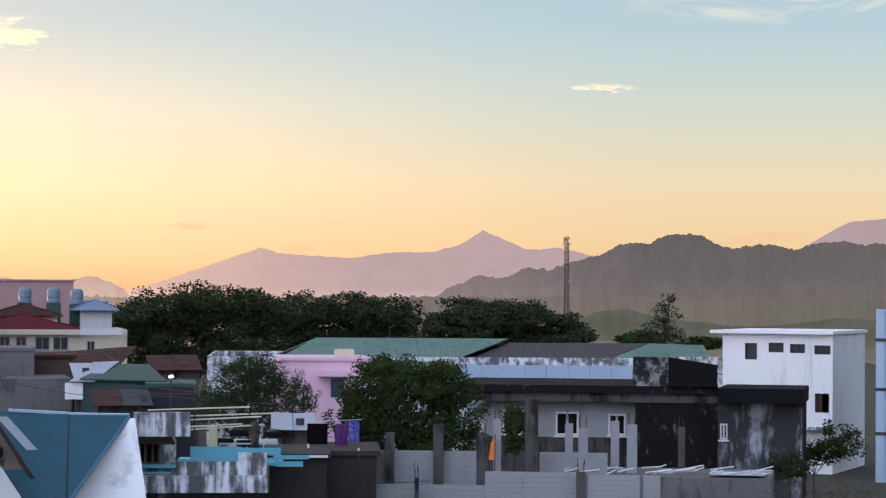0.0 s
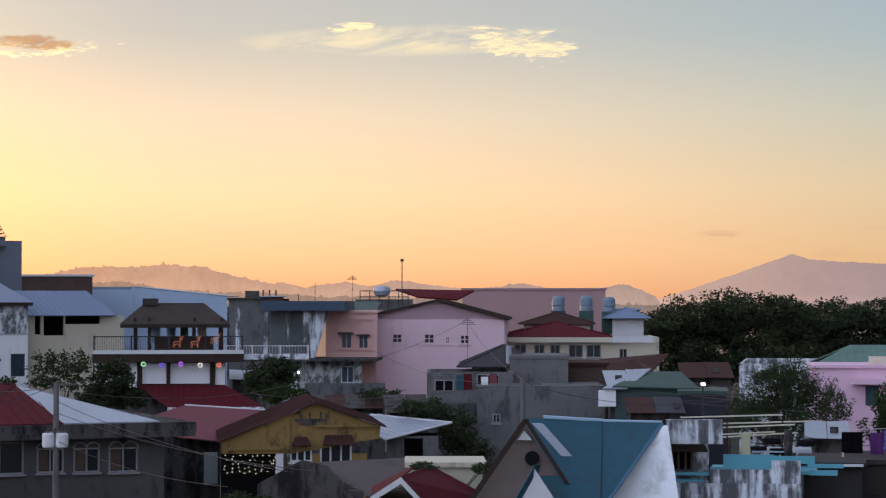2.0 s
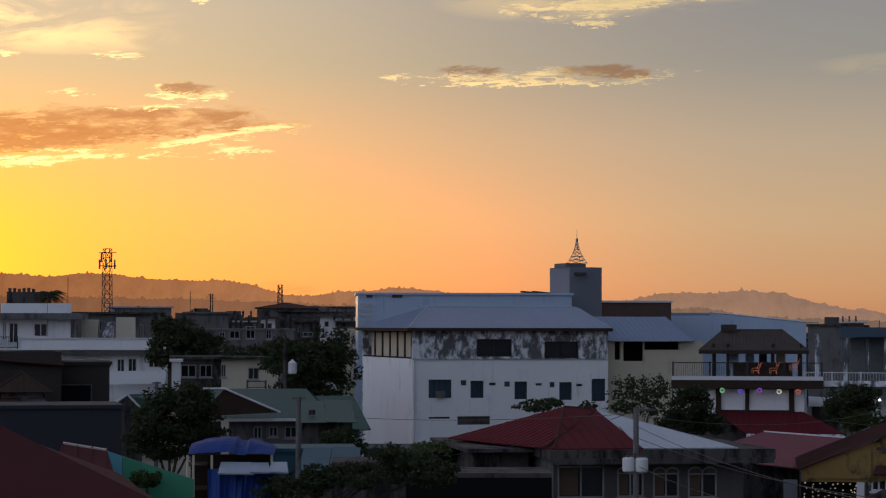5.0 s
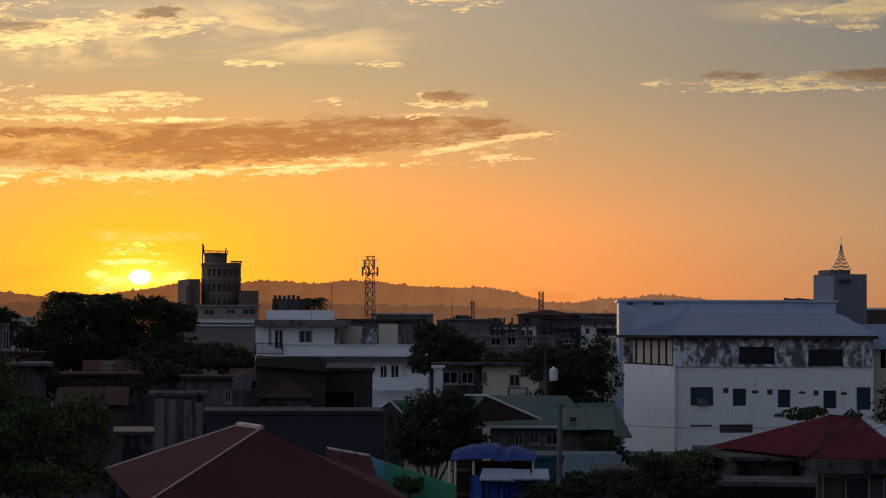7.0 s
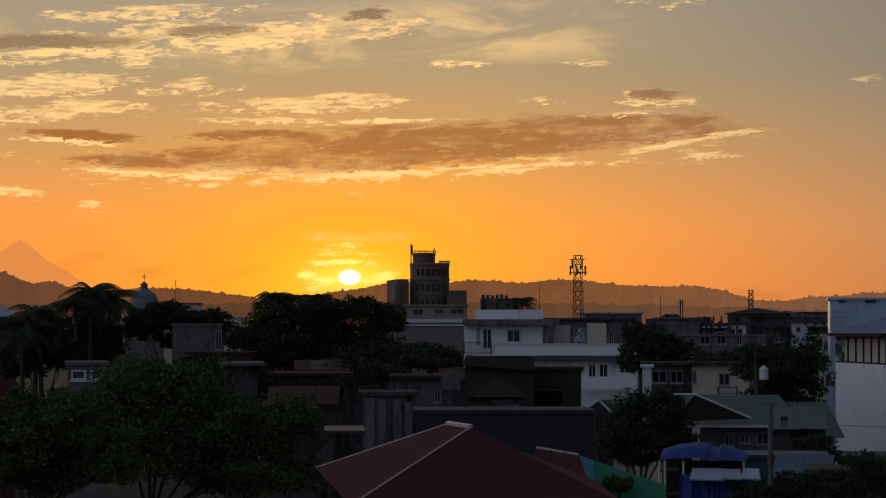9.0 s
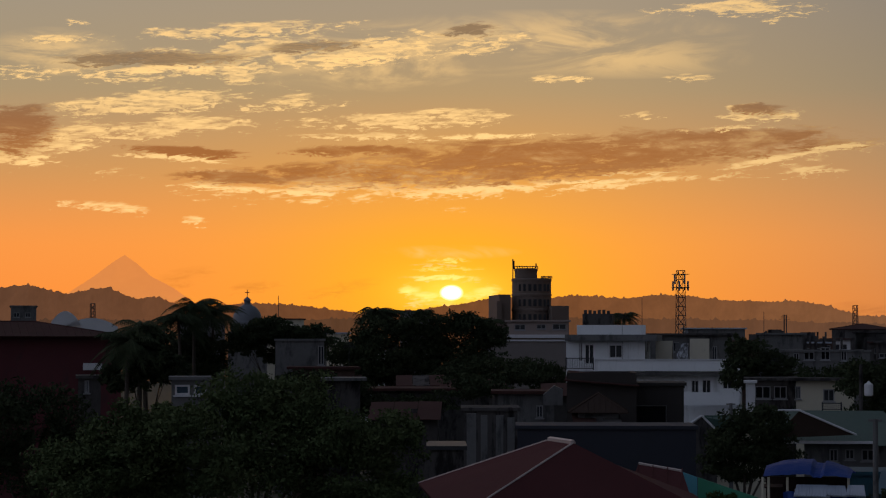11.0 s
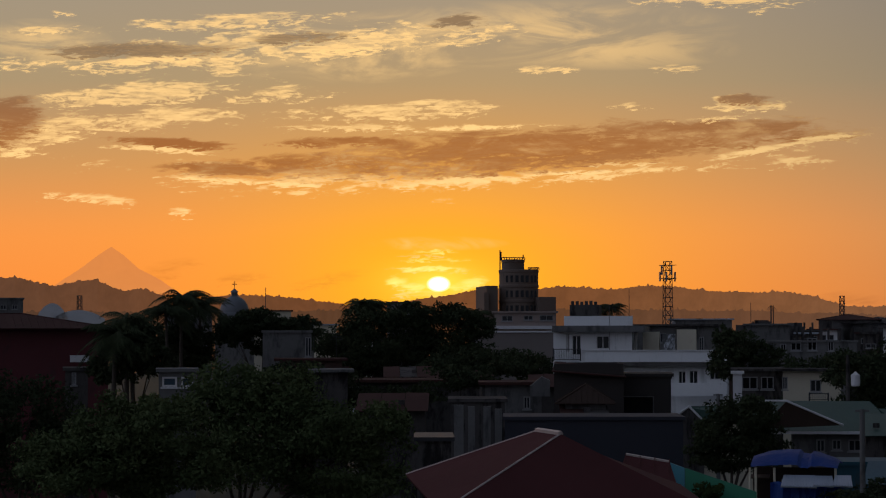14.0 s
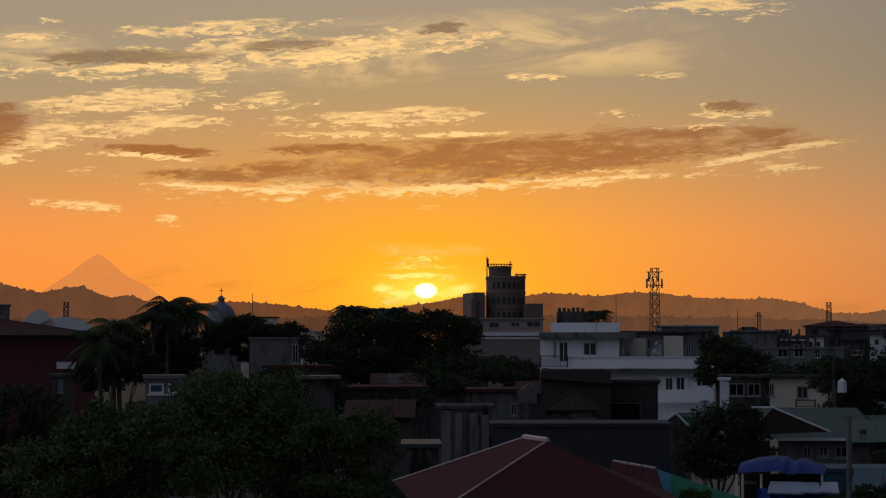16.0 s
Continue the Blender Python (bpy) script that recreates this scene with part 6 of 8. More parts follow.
def teal_house():
    s = Site("teal_roofed_house", (644, 237)[0], 78, 0, "steep teal sheet-roofed house with a brown gable and white bargeboards", "house")
    roof(s, [(q3f(s, (689, 377), -2.6), q3f(s, (776, 377), -2.6), q3f(s, (886, 215), 1.6), q3f(s, (781, 213), 1.6), q3f(s, (643, 210), 1.6))], TEAL, 0.0, thick=0.08)
    part("ridge_cap", rods([(q3f(s, (677, 208), 1.6), q3f(s, (781, 214), 1.6)), (q3f(s, (781, 215), 1.58), q3f(s, (886, 217), 1.6))], 0.07), surface("pale_blue_flashing", (0.3, 0.42, 0.52), grain=0.2, rough=0.5), s.ob)
    part("sheet_joint", rods([(q3f(s, (781, 215), 1.55), q3f(s, (778, 377), -2.63))], 0.025, 4), NAVY, s.ob)
    part("rake_edge", rods([(q3f(s, (886, 219), 1.5), q3f(s, (776, 377), -2.65))], 0.07, 4), surface("blue_edge", (0.07, 0.16, 0.24), grain=0.2), s.ob)
    # left gable
    g = [q3f(s, (641, 215), -1.0), q3f(s, (541, 367), -1.0), q3f(s, (739, 367), -1.0)]
    bm = bmesh.new()
    slab(bm, g, 0.15)
    part("gable_wall", bm, surface("tan_boards", (0.17, 0.13, 0.115), grain=0.3, stain=0.5, stain_colour=(0.05, 0.04, 0.035), cover=0.4), s.ob, "tan boarded gable")
    for a, b, m, w in (((641, 212), (535, 367), DARK_WOOD, 0.22), ((641, 212), (719, 332), DARK_WOOD, 0.16), ((657, 219), (709, 277), SILVER, 0.36)):
        p, q = q3f(s, a, -1.4), q3f(s, b, -1.4)
        bm = bmesh.new()
        slab(bm, [p, q, (q[0] + w, -1.4, q[2]), (p[0] + w, -1.4, p[2])], 0.08)
        part("bargeboard", bm, m, s.ob)
    bm = bmesh.new()
    slab(bm, [q3f(s, (643, 232), -1.3), q3f(s, (631, 249), -1.3), q3f(s, (657, 249), -1.3)], 0.05)
    part("gable_ornament", bm, TRIM, s.ob, "white scalloped gable ornament")
    roof(s, [(q3f(s, (661, 292), -3.0), q3f(s, (619, 367), -3.0), q3f(s, (654, 367), -2.7), q3f(s, (671, 292), -1.5))], TEAL, 0.0)
    bm = bmesh.new()
    slab(bm, [q3f(s, (661, 299), -2.9), q3f(s, (619, 372), -2.9), q3f(s, (709, 372), -2.9)], 0.1)
    part("dormer_gable", bm, TRIM, s.ob, "white dormer gable")
    c = Vector(q3f(s, (657, 281), -1.2))
    part("round_window", rods([(c, c + Vector((0, 0.16, 0)))], 0.24, 18), DARK, s.ob)
    # white party wall
    bm = bmesh.new()
    slab(bm, [q3f(s, (888, 222), 1.3), q3f(s, (784, 372), -0.6), q3f(s, (918, 371), -0.6), q3f(s, (896, 222), 1.3)], 0.2)
    part("party_wall", bm, WHITE, s.ob, "white rendered party wall")
    s = Site("stained_annex", (938, 277)[0], 80, 0, "white annex with run-off stains, a wooden window and a small awning", "house")
    plate(s, "upper_wall", ((892, 211), (992, 253)), 0.3, WHITE_RUN, 0.4, "streaked white parapet")
    x0, x1, z0, z1 = s.box_of(*((890, 254), (968, 376)), 1.0)
    hole = [s.box_of(*((902, 263), (940, 303)), 1.0)]
    bm = bmesh.new()
    pierced(bm, x0, x1, 0, z1, 1.0, 1.2, hole)
    part("wall", bm, WHITE_OLD, s.ob)
    window(s.ob, *hole[0], 1.0, BROWN, DARK, 2, w=0.08)
    a = s.box_of(*((894, 245), (966, 265)), 0.2)
    roof(s, [((a[0], 0.0, a[2]), (a[1], 0.0, a[2]), (a[1] - 0.2, 0.9, a[3]), (a[0] + 0.2, 0.9, a[3]))], DARK_WOOD, 0.15, name="awning")
    for q in (((903, 303), (968, 308)), ((903, 315), (960, 319))):
        plate(s, "ledge", q, 0.95, CYAN, 0.4)
    for q, m in ((((893, 322), (1128, 352)), WHITE_RUN), (((893, 353), (1132, 384)), BLACK_WALL)):
        plate(s, "lower_wall", q, 0.4, m, 0.25)
    plate(s, "lower_wall", ((1077, 282), (1127, 321)), 0.5, WHITE_RUN, 0.2)
    plate(s, "lower_wall", ((970, 298), (1077, 322)), 0.5, WHITE_RUN, 0.2)
    s = Site("turquoise_deck", (1087, 286)[0], 81, 0, "turquoise painted roof deck with low railings and old tyres", "roof deck")
    x0, x1, z0, z1 = s.box_of(*((970, 276), (1157, 301)))
    part("deck", boxes((x0, x1, 0, 3, z0 - 0.1, z0)), CYAN, s.ob)
    for q in (((993, 272), (1082, 294)), ((970, 294), (1082, 302)), ((1082, 274), (1152, 287)), ((1139, 287), (1201, 294)), ((1142, 298), (1191, 307))):
        plate(s, "railing_board", q, 0.0 if q[0][1] > 250 else 1.2, CYAN, 0.08)
    plate(s, "post", ((1025, 236), (1040, 278)), 0.8, surface("pale_yellow_paint", (0.45, 0.43, 0.28), grain=0.2), 0.3, "pale yellow post")
    plate(s, "post", ((1099, 228), (1113, 282)), 0.6, DARK_CONC, 0.3)
    part("sheet_roof", boxes((s.at((1043, 256), 2)[0], s.at((1147, 256), 2)[0], 2.0, 4.5, s.at((1097, 266), 2)[1] - 0.05, s.at((1097, 266), 2)[1])), SILVER, s.ob)
    for q in ((1053, 263), (1089, 266), (1137, 251), (1078, 248)):
        t = Site("old_tyre", q[0], 83.5, 0, "worn black tyre weighing down a sheet roof", "tyre", "tyres on the roof deck")
        x, z = t.at(q)
        pts = [(0.24, -0.08), (0.32, -0.1), (0.34, 0), (0.32, 0.1), (0.24, 0.08)]
        bm = bmesh.new()
        lathe(bm, [(r, z + h) for r, h in pts], x, 0, 18)
        part("tread", bm, DARK, t.ob)
    s = Site("pipe_trellis", (1048, 221)[0], 84, 0, "loose rack of pale bamboo poles above the deck", "trellis")
    lots = []
    for a, b in (((918, 208), (1097, 202)), ((993, 218), (1145, 213)), ((993, 225), (1117, 219)), ((993, 237), (1083, 232)), ((993, 242), (1122, 233))):
        lots.append((q3f(s, a, rng.uniform(-1, 1)), q3f(s, b, rng.uniform(-1, 1))))
    [part("bamboo_pole", rods([l], 0.03), CREAM, s.ob) for l in lots]
    [part("upright", rods([((x, 0.2, 0), (x, 0.2, 6.9))], 0.03), DARK_WOOD, s.ob) for x in (-1.0, 1.0)]
    s = house(((1132, 293), (1233, 374)), 84, 5, surface("dark_plaster", (0.030, 0.027, 0.027), grain=0.4, stain=0.6, stain_colour=(0.012, 0.011, 0.011), cover=0.5), "dark plastered wall with a pale coping", name="dark_wall", category="wall")
    plate(s, "coping", ((1168, 287), (1235, 291)), -0.2, TRIM, 0.15)
    s = house(((1233, 287), (1321, 373)), 87, 5, surface("brown_plaster", (0.036, 0.028, 0.026), grain=0.4, stain=0.6, stain_colour=(0.014, 0.012, 0.011), cover=0.5), "brown plastered yard wall, unpainted", name="brown_wall", category="wall")
    for q in (((1198, 267), (1202, 280)), ((1235, 278), (1239, 294)), ((1287, 274), (1291, 292))):
        plate(s, "short_post", q, 0.1, CREAM, 0.1)
    s = Site("clothes_line", (1255, 235)[0], 90, 0, "washing on a line: dark sheets and a purple patterned cloth", "laundry")
    part("line", rods([(q3f(s, (1196, 227), 0), q3f(s, (1294, 224), 0))], 0.012, 4), TRIM, s.ob)
    for q, m, lab in ((((1198, 231), (1234, 275)), DARK, "black cloth"), (((1247, 232), (1270, 270)), surface("purple_cloth", (0.16, 0.05, 0.22), grain=0.3, scale=3), "purple cloth"),
                      (((1271, 227), (1290, 264)), surface("blue_patterned_cloth", (0.10, 0.12, 0.5), grain=0.3, stain=0.9, stain_colour=(0.6, 0.62, 0.7), cover=0.5, scale=6, streak=1), "blue and white patterned cloth")):
        x0, x1, z0, z1 = s.box_of(*q)
        bm = bmesh.new()
        rows = [[bm.verts.new((x0 + (x1 - x0) * k / 10, 0.010 * math.sin(k * 1.4) * (1 + h), z1 + (z0 - z1) * h / 4 + 0.03 * math.sin(k * 1.7) * (h == 4))) for k in range(11)] for h in range(5)]
        for p, q in zip(rows, rows[1:]):
            for k in range(10):
                bm.faces.new((p[k], p[k + 1], q[k + 1], q[k]))
        bmesh.ops.solidify(bm, geom=bm.faces[:], thickness=0.012)
        part("cloth", bm, m, s.ob, lab)


def grey_houses():
    s = house(((618, 105), (721, 177)), 126, 6, CONCRETE, "bare grey rendered house with a blank wall", name="grey_house", roof_kind="flat", lip=0.05)
    s = house(((559, 159), (785, 277)), 122, 6, CONCRETE, "grey block house with a low roof wall", (((587, 202), (601, 219)),), name="grey_house", lip=0.0)
    s = house(((471, 129), (624, 217)), 124, 6, CONCRETE, "grey house with washing hung under its eave", (((484, 142), (519, 165)), ((559, 132), (599, 162))), name="grey_house", roof_kind=None, pane=DARK)
    for q, m in ((((523, 134), (535, 161)), TEAL), (((536, 132), (551, 161)), RED_ROOF), (((567, 137), (579, 161)), WHITE), (((582, 132), (595, 159)), MAROON)):
        plate(s, "cloth", q, -0.15, m, 0.02)
    plate(s, "parapet", ((471, 161), (564, 183)), -1.2, CONCRETE, 0.15)
    s2 = Site("hip_roof_hut", (608, 102)[0], 128, 0, "dark low hip roof with a steel chimney pipe", "house")
    a, b, _, z = s2.box_of(*((525, 118), (687, 127)))
    hip(s2, a, b, -1, 7, z, s2.at((613, 81), 3)[1], surface("dark_old_sheet", (0.04, 0.036, 0.04), grain=0.3, rough=0.7), 0.4)
    part("wall", boxes((a + 0.8, b - 0.8, 0.1, 6, 0, z)), CONCRETE, s2.ob)
    x, z = s2.at((616, 82), -0.5)
    bm = bmesh.new()
    rod(bm, (x, -0.5, z - 1.1), (x, -0.5, z), 0.16, 0.16, 12)
    part("chimney_pipe", bm, SILVER, s2.ob)
    s = Site("street_cross_pole", (641, 177)[0], 95, 0, "grey utility pole with one cross arm", "utility pole")
    x, z = s.at((641, 137))
    bm = bmesh.new()
    rod(bm, (0, 0, 0), (0, 0, z), 0.14, 0.1, 8)
    part("pole", bm, CONCRETE, s.ob)
    part("cross_arm", boxes((-0.65, 0.75, -0.05, 0.05, z - 0.35, z - 0.25)), CONCRETE, s.ob)
    s = house(((803, 157), (952, 197)), 119, 6, surface("dark_teal_wall", (0.05, 0.085, 0.085), grain=0.25), "teal shack with rusty sheet roofs", name="shack", roof_kind=None)
    roof(s, [(q3f(s, (799, 153), -0.3), q3f(s, (952, 157), -0.3), q3f(s, (919, 127), 4), q3f(s, (849, 127), 4))], GREEN_ROOF, 0.25)
    roof(s, [(q3f(s, (781, 157), -0.4), q3f(s, (824, 157), -0.4), q3f(s, (867, 122), 3.9), q3f(s, (837, 123), 3.9))], SILVER, 0.3)
    plate(s, "wall_panel", ((774, 160), (805, 189)), -0.1, WHITE, 0.1)
    # dark plate painted for the shade of the open space below
    plate(s, "shack_porch_shade", ((824, 179), (930, 205)), -0.9, DARK_WOOD, 0.1)
    s = house(((918, 167), (998, 207)), 117, 5, NAVY, "blue-grey shack of metal sheets", name="shack", roof_kind="flat", roof_mat=GREEN_ROOF)
    s = house(((719, 117), (789, 167)), 132, 6, BROWN, "brown shack under a rusty roof", name="shack", roof_kind="flat", roof_mat=RUST_ROOF)
    s = Site("rusty_roofs", (819, 117)[0], 145, 0, "long low house with a rusty red roof", "house")
    roof(s, [(q3f(s, (724, 127), -1), q3f(s, (864, 132), -1), q3f(s, (899, 95), 5), q3f(s, (779, 105), 5))], RUST_ROOF, 0.35)
    a, b, _, z = s.box_of(*((734, 129), (859, 157)))
    part("wall", boxes((a, b, 0, 5, 0, z)), BROWN, s.ob)
    lamp = Site("street_lamp", (958, 149)[0], 112, 0, "lit white street lamp on a wire pole", "street lamp")
    x, z = lamp.at((958, 149))
    part("lamp_head", boxes((x - 0.1, x + 0.1, -0.1, 0.1, z - 0.06, z + 0.06)), lamp_glow("lamp_white", (0.95, 1.0, 0.95), 2.5), lamp.ob)
    bm = bmesh.new()
    rod(bm, (x, 0.15, 0), (x, 0.15, z + 0.1), 0.06, 0.05, 6)
    part("pole", bm, STEEL, lamp.ob)


white_block()
terrace_house()
pink_row()
near_roofs()
teal_house()
grey_houses()
for o, d, n, sz, m, lab in (
        ([((-184, 120), 40, 30), ((-144, 115), 30, 26), ((-209, 144), 24, 14), ((-159, 145), 40, 18)], 118, 1000, 0.16, LEAF_DARK, "thin spreading tree with sparse dark leaves"),
        ([((-84, 145), 42, 34), ((-104, 175), 36, 22), ((-59, 175), 32, 24), ((-79, 120), 20, 14)], 122, 4200, 0.15, LEAF_DARK, "dense dark green leafy tree"),
        ([((196, 139), 44, 30), ((216, 119), 26, 16), ((176, 154), 30, 20)], 130, 3600, 0.16, LEAF_DARK, "round dark tree before the balcony house"),
        # the leaf copy with light painted in brightens this bush
        ([((-555, 234), 60, 24), ((-521, 221), 34, 14), ((-609, 242), 26, 14)], 108, 2800, 0.14, LEAF_LIT, "dark green bush below the apartment block"),
        ([((-353, 144), 34, 12), ((-328, 138), 22, 8), ((-264, 144), 16, 8)], 112, 700, 0.14, LEAF_PALE, "sprig of leaves behind the red roof"),
        ([((519, 237), 46, 40), ((479, 197), 36, 22), ((549, 267), 34, 26), ((439, 192), 22, 12)], 120, 4200, 0.14, LEAF_DARK, "dark bushy tree beside the grey house"),
        ([((221, 166), 36, 14), ((201, 176), 20, 10)], 128, 1200, 0.13, LEAF, "low green bush by the houses"),
        ([((464, 294), 22, 7), ((569, 299), 20, 9)], 80, 700, 0.08, LEAF_PALE, "yellow-green pot plants on the wall"),
        ([((137, 351), 26, 14), ((182, 354), 22, 8)], 80, 700, 0.09, LEAF_PALE, "yellow-green garden plants by the wall")):
    u = o[0][0][0]
    tree(u, d, crown_of(u, d, o, 1.6), n, sz, m, lab, trunk=0.1)


# ---- towards the sun ----
def lattice_tower(u, d, top, half, label, heads=True, r=0.04):
    s = Site("cell_tower", u, d, 20, label, "cell tower")
    z1 = s.at(top)[1]
    lots = []
    n = max(6, int(z1 / (half * 2.6)))
    for k in range(n):
        a, b = z1 * k / n, z1 * (k + 1) / n
        r0, r1 = half * (1.6 - 0.6 * k / n), half * (1.6 - 0.6 * (k + 1) / n)
        for p, q in ((-1, -1), (1, -1), (1, 1), (-1, 1)):
            lots += [((p * r0, q * r0, a), (p * r1, q * r1, b)), ((p * r0, q * r0, a), (-q * r1, p * r1, b)), ((p * r1, q * r1, b), (-q * r1, p * r1, b))]
    part("lattice", rods(lots, r, 4), STEEL, s.ob)
    if heads:
        w = half * 2.1
        part("platform", boxes((-w, w, -w, w, z1 - half * 5.2, z1 - half * 5.0), (-w, w, -w, w, z1 - half * 1.2, z1 - half * 1.05)), STEEL, s.ob)
        for k in range(9):
            an = k * math.tau / 9
            x, y = w * 1.1 * math.cos(an), w * 1.1 * math.sin(an)
            z = z1 - half * (2.6 if k % 2 else 4.6)
            part("panel_antenna", boxes((x - half * 0.22, x + half * 0.22, y - 0.1, y + 0.1, z - half * 1.4, z + half * 1.4)), GALV, s.ob)
        bm = bmesh.new()
        rod(bm, (half * 1.2, -half, z1 * 0.62), (half * 1.2, -half - 0.4, z1 * 0.62), half * 0.55, half * 0.55, 12)
        part("dish", bm, GALV, s.ob)
    return s


def white_lowrise():
    s = Site("white_lowrise", (-1164, 41)[0], 182, -3, "white two-storey house with long balcony walls and dark windows", "building")
    w = [s.box_of(*q, 3.0) for q in (((-1237, -1), (-1214, 22)), ((-1291, -5), (-1284, 28)), ((-1280, -2), (-1264, 33)))]
    x0, x1, z0, z1 = s.box_of(*((-1313, -8), (-1174, 46)), 3.0)
    bm = bmesh.new()
    pierced(bm, x0, x1, 0, z1, 3.0, 3.2, w)
    part("wall", bm, WHITE, s.ob)
    for h in w:
        window(s.ob, *h, 3.05, TRIM, GLASS, 1, sill=False)
    part("wall", boxes((x0, x0 + 0.2, 3.203, 11, 0, z1)), WHITE, s.ob)
    part("wall", boxes((x1 - 0.2, x1, 3.203, 11, 0, z1)), WHITE_OLD, s.ob)
    a = s.box_of(*((-1315, -19), (-1153, -8)), 2.2)
    part("roof_slab", boxes((a[0], a[1], 2.0, 11.2, a[2], a[3])), CONCRETE, s.ob)
    b = s.box_of(*((-1294, -36), (-1173, -19)), 3.4)
    part("roof_parapet", boxes((b[0], b[1], 3.4, 3.6, a[3] + 0.003, b[3]), (b[0], b[0] + 0.2, 3.603, 10, a[3] + 0.003, b[3])), WHITE, s.ob)
    c = s.box_of(*((-1284, -56), (-1232, -33)), 6)
    part("roof_room", boxes((c[0], c[1], 6, 9, a[3], c[3])), DARK_CONC, s.ob, "dark roof room with pipe stubs")
    for k in range(6):
        x = c[0] + (c[1] - c[0]) * (k + 0.6) / 6.4
        part("pipe_stub", boxes((x - 0.12, x + 0.12, 6.1, 6.4, c[3] + 0.003, c[3] + rng.uniform(0.2, 0.45))), DARK_CONC, s.ob)
    p = s.box_of(*((-1262, 26), (-1007, 45)))
    part("balcony_parapet", boxes((p[0], p[1], 0, 0.2, p[2], p[3])), WHITE, s.ob)
    part("coping", boxes((p[0], p[1] + 0.05, -0.08, 0.28, p[3] + 0.003, p[3] + 0.1)), TRIM, s.ob)
    part("balcony_floor", boxes((p[0], p[1], 0.203, 10, p[2] - 0.35, p[2] - 0.05)), CONCRETE, s.ob)
    lo = [s.box_of(*q, 1.2) for q in (((-1151, 61), (-1125, 71)), ((-1117, 62), (-1103, 76)), ((-1093, 61), (-1080, 85)), ((-1074, 60), (-1059, 85)), ((-1038, 59), (-1021, 76)))]
    bm = bmesh.new()
    pierced(bm, p[0], p[1], 0, p[2] - 0.353, 1.2, 1.4, lo)
    part("wall", bm, WHITE, s.ob)
    for h in lo:
        window(s.ob, *h, 1.22, TRIM, GLASS, 1, sill=False, w=0.06)
    q = s.box_of(*((-1107, 82), (-1009, 105)))
    part("lower_parapet", boxes((q[0], q[1], -0.1, 0.1, q[2], q[3])), WHITE, s.ob)
    part("end_wall", boxes((p[1] - 0.25, p[1] - 0.02, 0.25, 10, 0, p[2] - 0.36)), WHITE, s.ob)
    for x, m in ((((-1153, -8), (-1125, 27)), CREAM), (((-1119, -4), (-1097, 27)), WHITE_OLD), (((-1094, -12), (-1061, 27)), CREAM)):
        plate(s, "roof_shed", x, 8, m, 2.0)
    house(((-1174, -18), (-1021, 61)), 215, 9, CONCRETE, "pale flat-roofed house behind the white one", (((-1133, -6), (-1115, 11)), ((-1056, 1), (-1048, 25))), roof_mat=DARK_CONC, lip=0.5)
    railing(s, s.at((-1314, 22), 2.4)[0], s.at((-1264, 22), 2.4)[0], 2.4, s.at((-1291, 43), 2.4)[1], s.at((-1291, 22), 2.4)[1])


def green_roofs():
    s = Site("green_roof_house", (-847, 160)[0], 132, 4, "house under a broad dull-green hip roof with a dark gable", "house")
    a, b, _, ze = s.box_of(*((-897, 167), (-717, 220)))
    y1 = 9
    roof(s, [(q3f(s, (-971, 166), -0.6), q3f(s, (-712, 168), -0.6), q3f(s, (-762, 113), 5), q3f(s, (-957, 113), 5)),
             (q3f(s, (-712, 168), -0.6), (q3f(s, (-712, 168), -0.6)[0] + 1, y1 + 1, ze), q3f(s, (-762, 113), 5))], GREEN_ROOF, 0.45)
    roof(s, [(q3f(s, (-767, 190), 3.0), q3f(s, (-647, 185), 3.0), q3f(s, (-678, 125), 8), q3f(s, (-747, 126), 8))], GREEN_ROOF, 0.45)
    bm = bmesh.new()
    slab(bm, [q3f(s, (-951, 162), -1.2), q3f(s, (-809, 155), -1.2), q3f(s, (-822, 149), -1.2), q3f(s, (-905, 114), -1.2)], 0.3)
    part("dark_gable", bm, DARK_WOOD, s.ob, "dark boarded gable")
    part("gable_edge", rods([(q3f(s, (-905, 113), -1.5), q3f(s, (-807, 155), -1.5)), (q3f(s, (-952, 113), -1.4), q3f(s, (-903, 113), -1.4))], 0.06), TRIM, s.ob)
    wins = [s.box_of(*q) for q in (((-854, 180), (-839, 202)), ((-827, 180), (-811, 198)), ((-799, 180), (-777, 200)), ((-767, 180), (-755, 200)))]
    bm = bmesh.new()
    pierced(bm, a, b, 0, ze, 0, 0.2, wins)
    part("wall", bm, CONCRETE, s.ob)
    for h in wins:
        window(s.ob, *h, 0.04, DULL_FRAME, GLASS, 1)
    part("fascia", boxes((a - 2.5, b + 0.1, -0.75, -0.65, ze - 0.1, ze + 0.06)), TRIM, s.ob)
    s = Site("gabled_shed", (-1075, 135)[0], 128, 0, "small shed with a white-edged gable and green roof", "shed")
    ap, l, r = q3f(s, (-1075, 123), 0), q3f(s, (-1103, 144), 0), q3f(s, (-1049, 149), 0)
    bm = bmesh.new()
    slab(bm, [ap, l, (l[0], 0, 0), (r[0], 0, 0), r], 0.2)
    part("gable_wall", bm, DARK_CONC, s.ob)
    part("bargeboard", rods([(ap, l), (ap, r)], 0.07), TRIM, s.ob)
    roof(s, [(r, (r[0] + 3.5, 0, r[2]), (ap[0] + 3.2, 2.5, ap[2]), ap)], GREEN_ROOF, 0.4)
    part("wall", boxes((r[0] + 0.02, r[0] + 3.3, 0.3, 3, 0, r[2] - 0.1)), CREAM, s.ob)


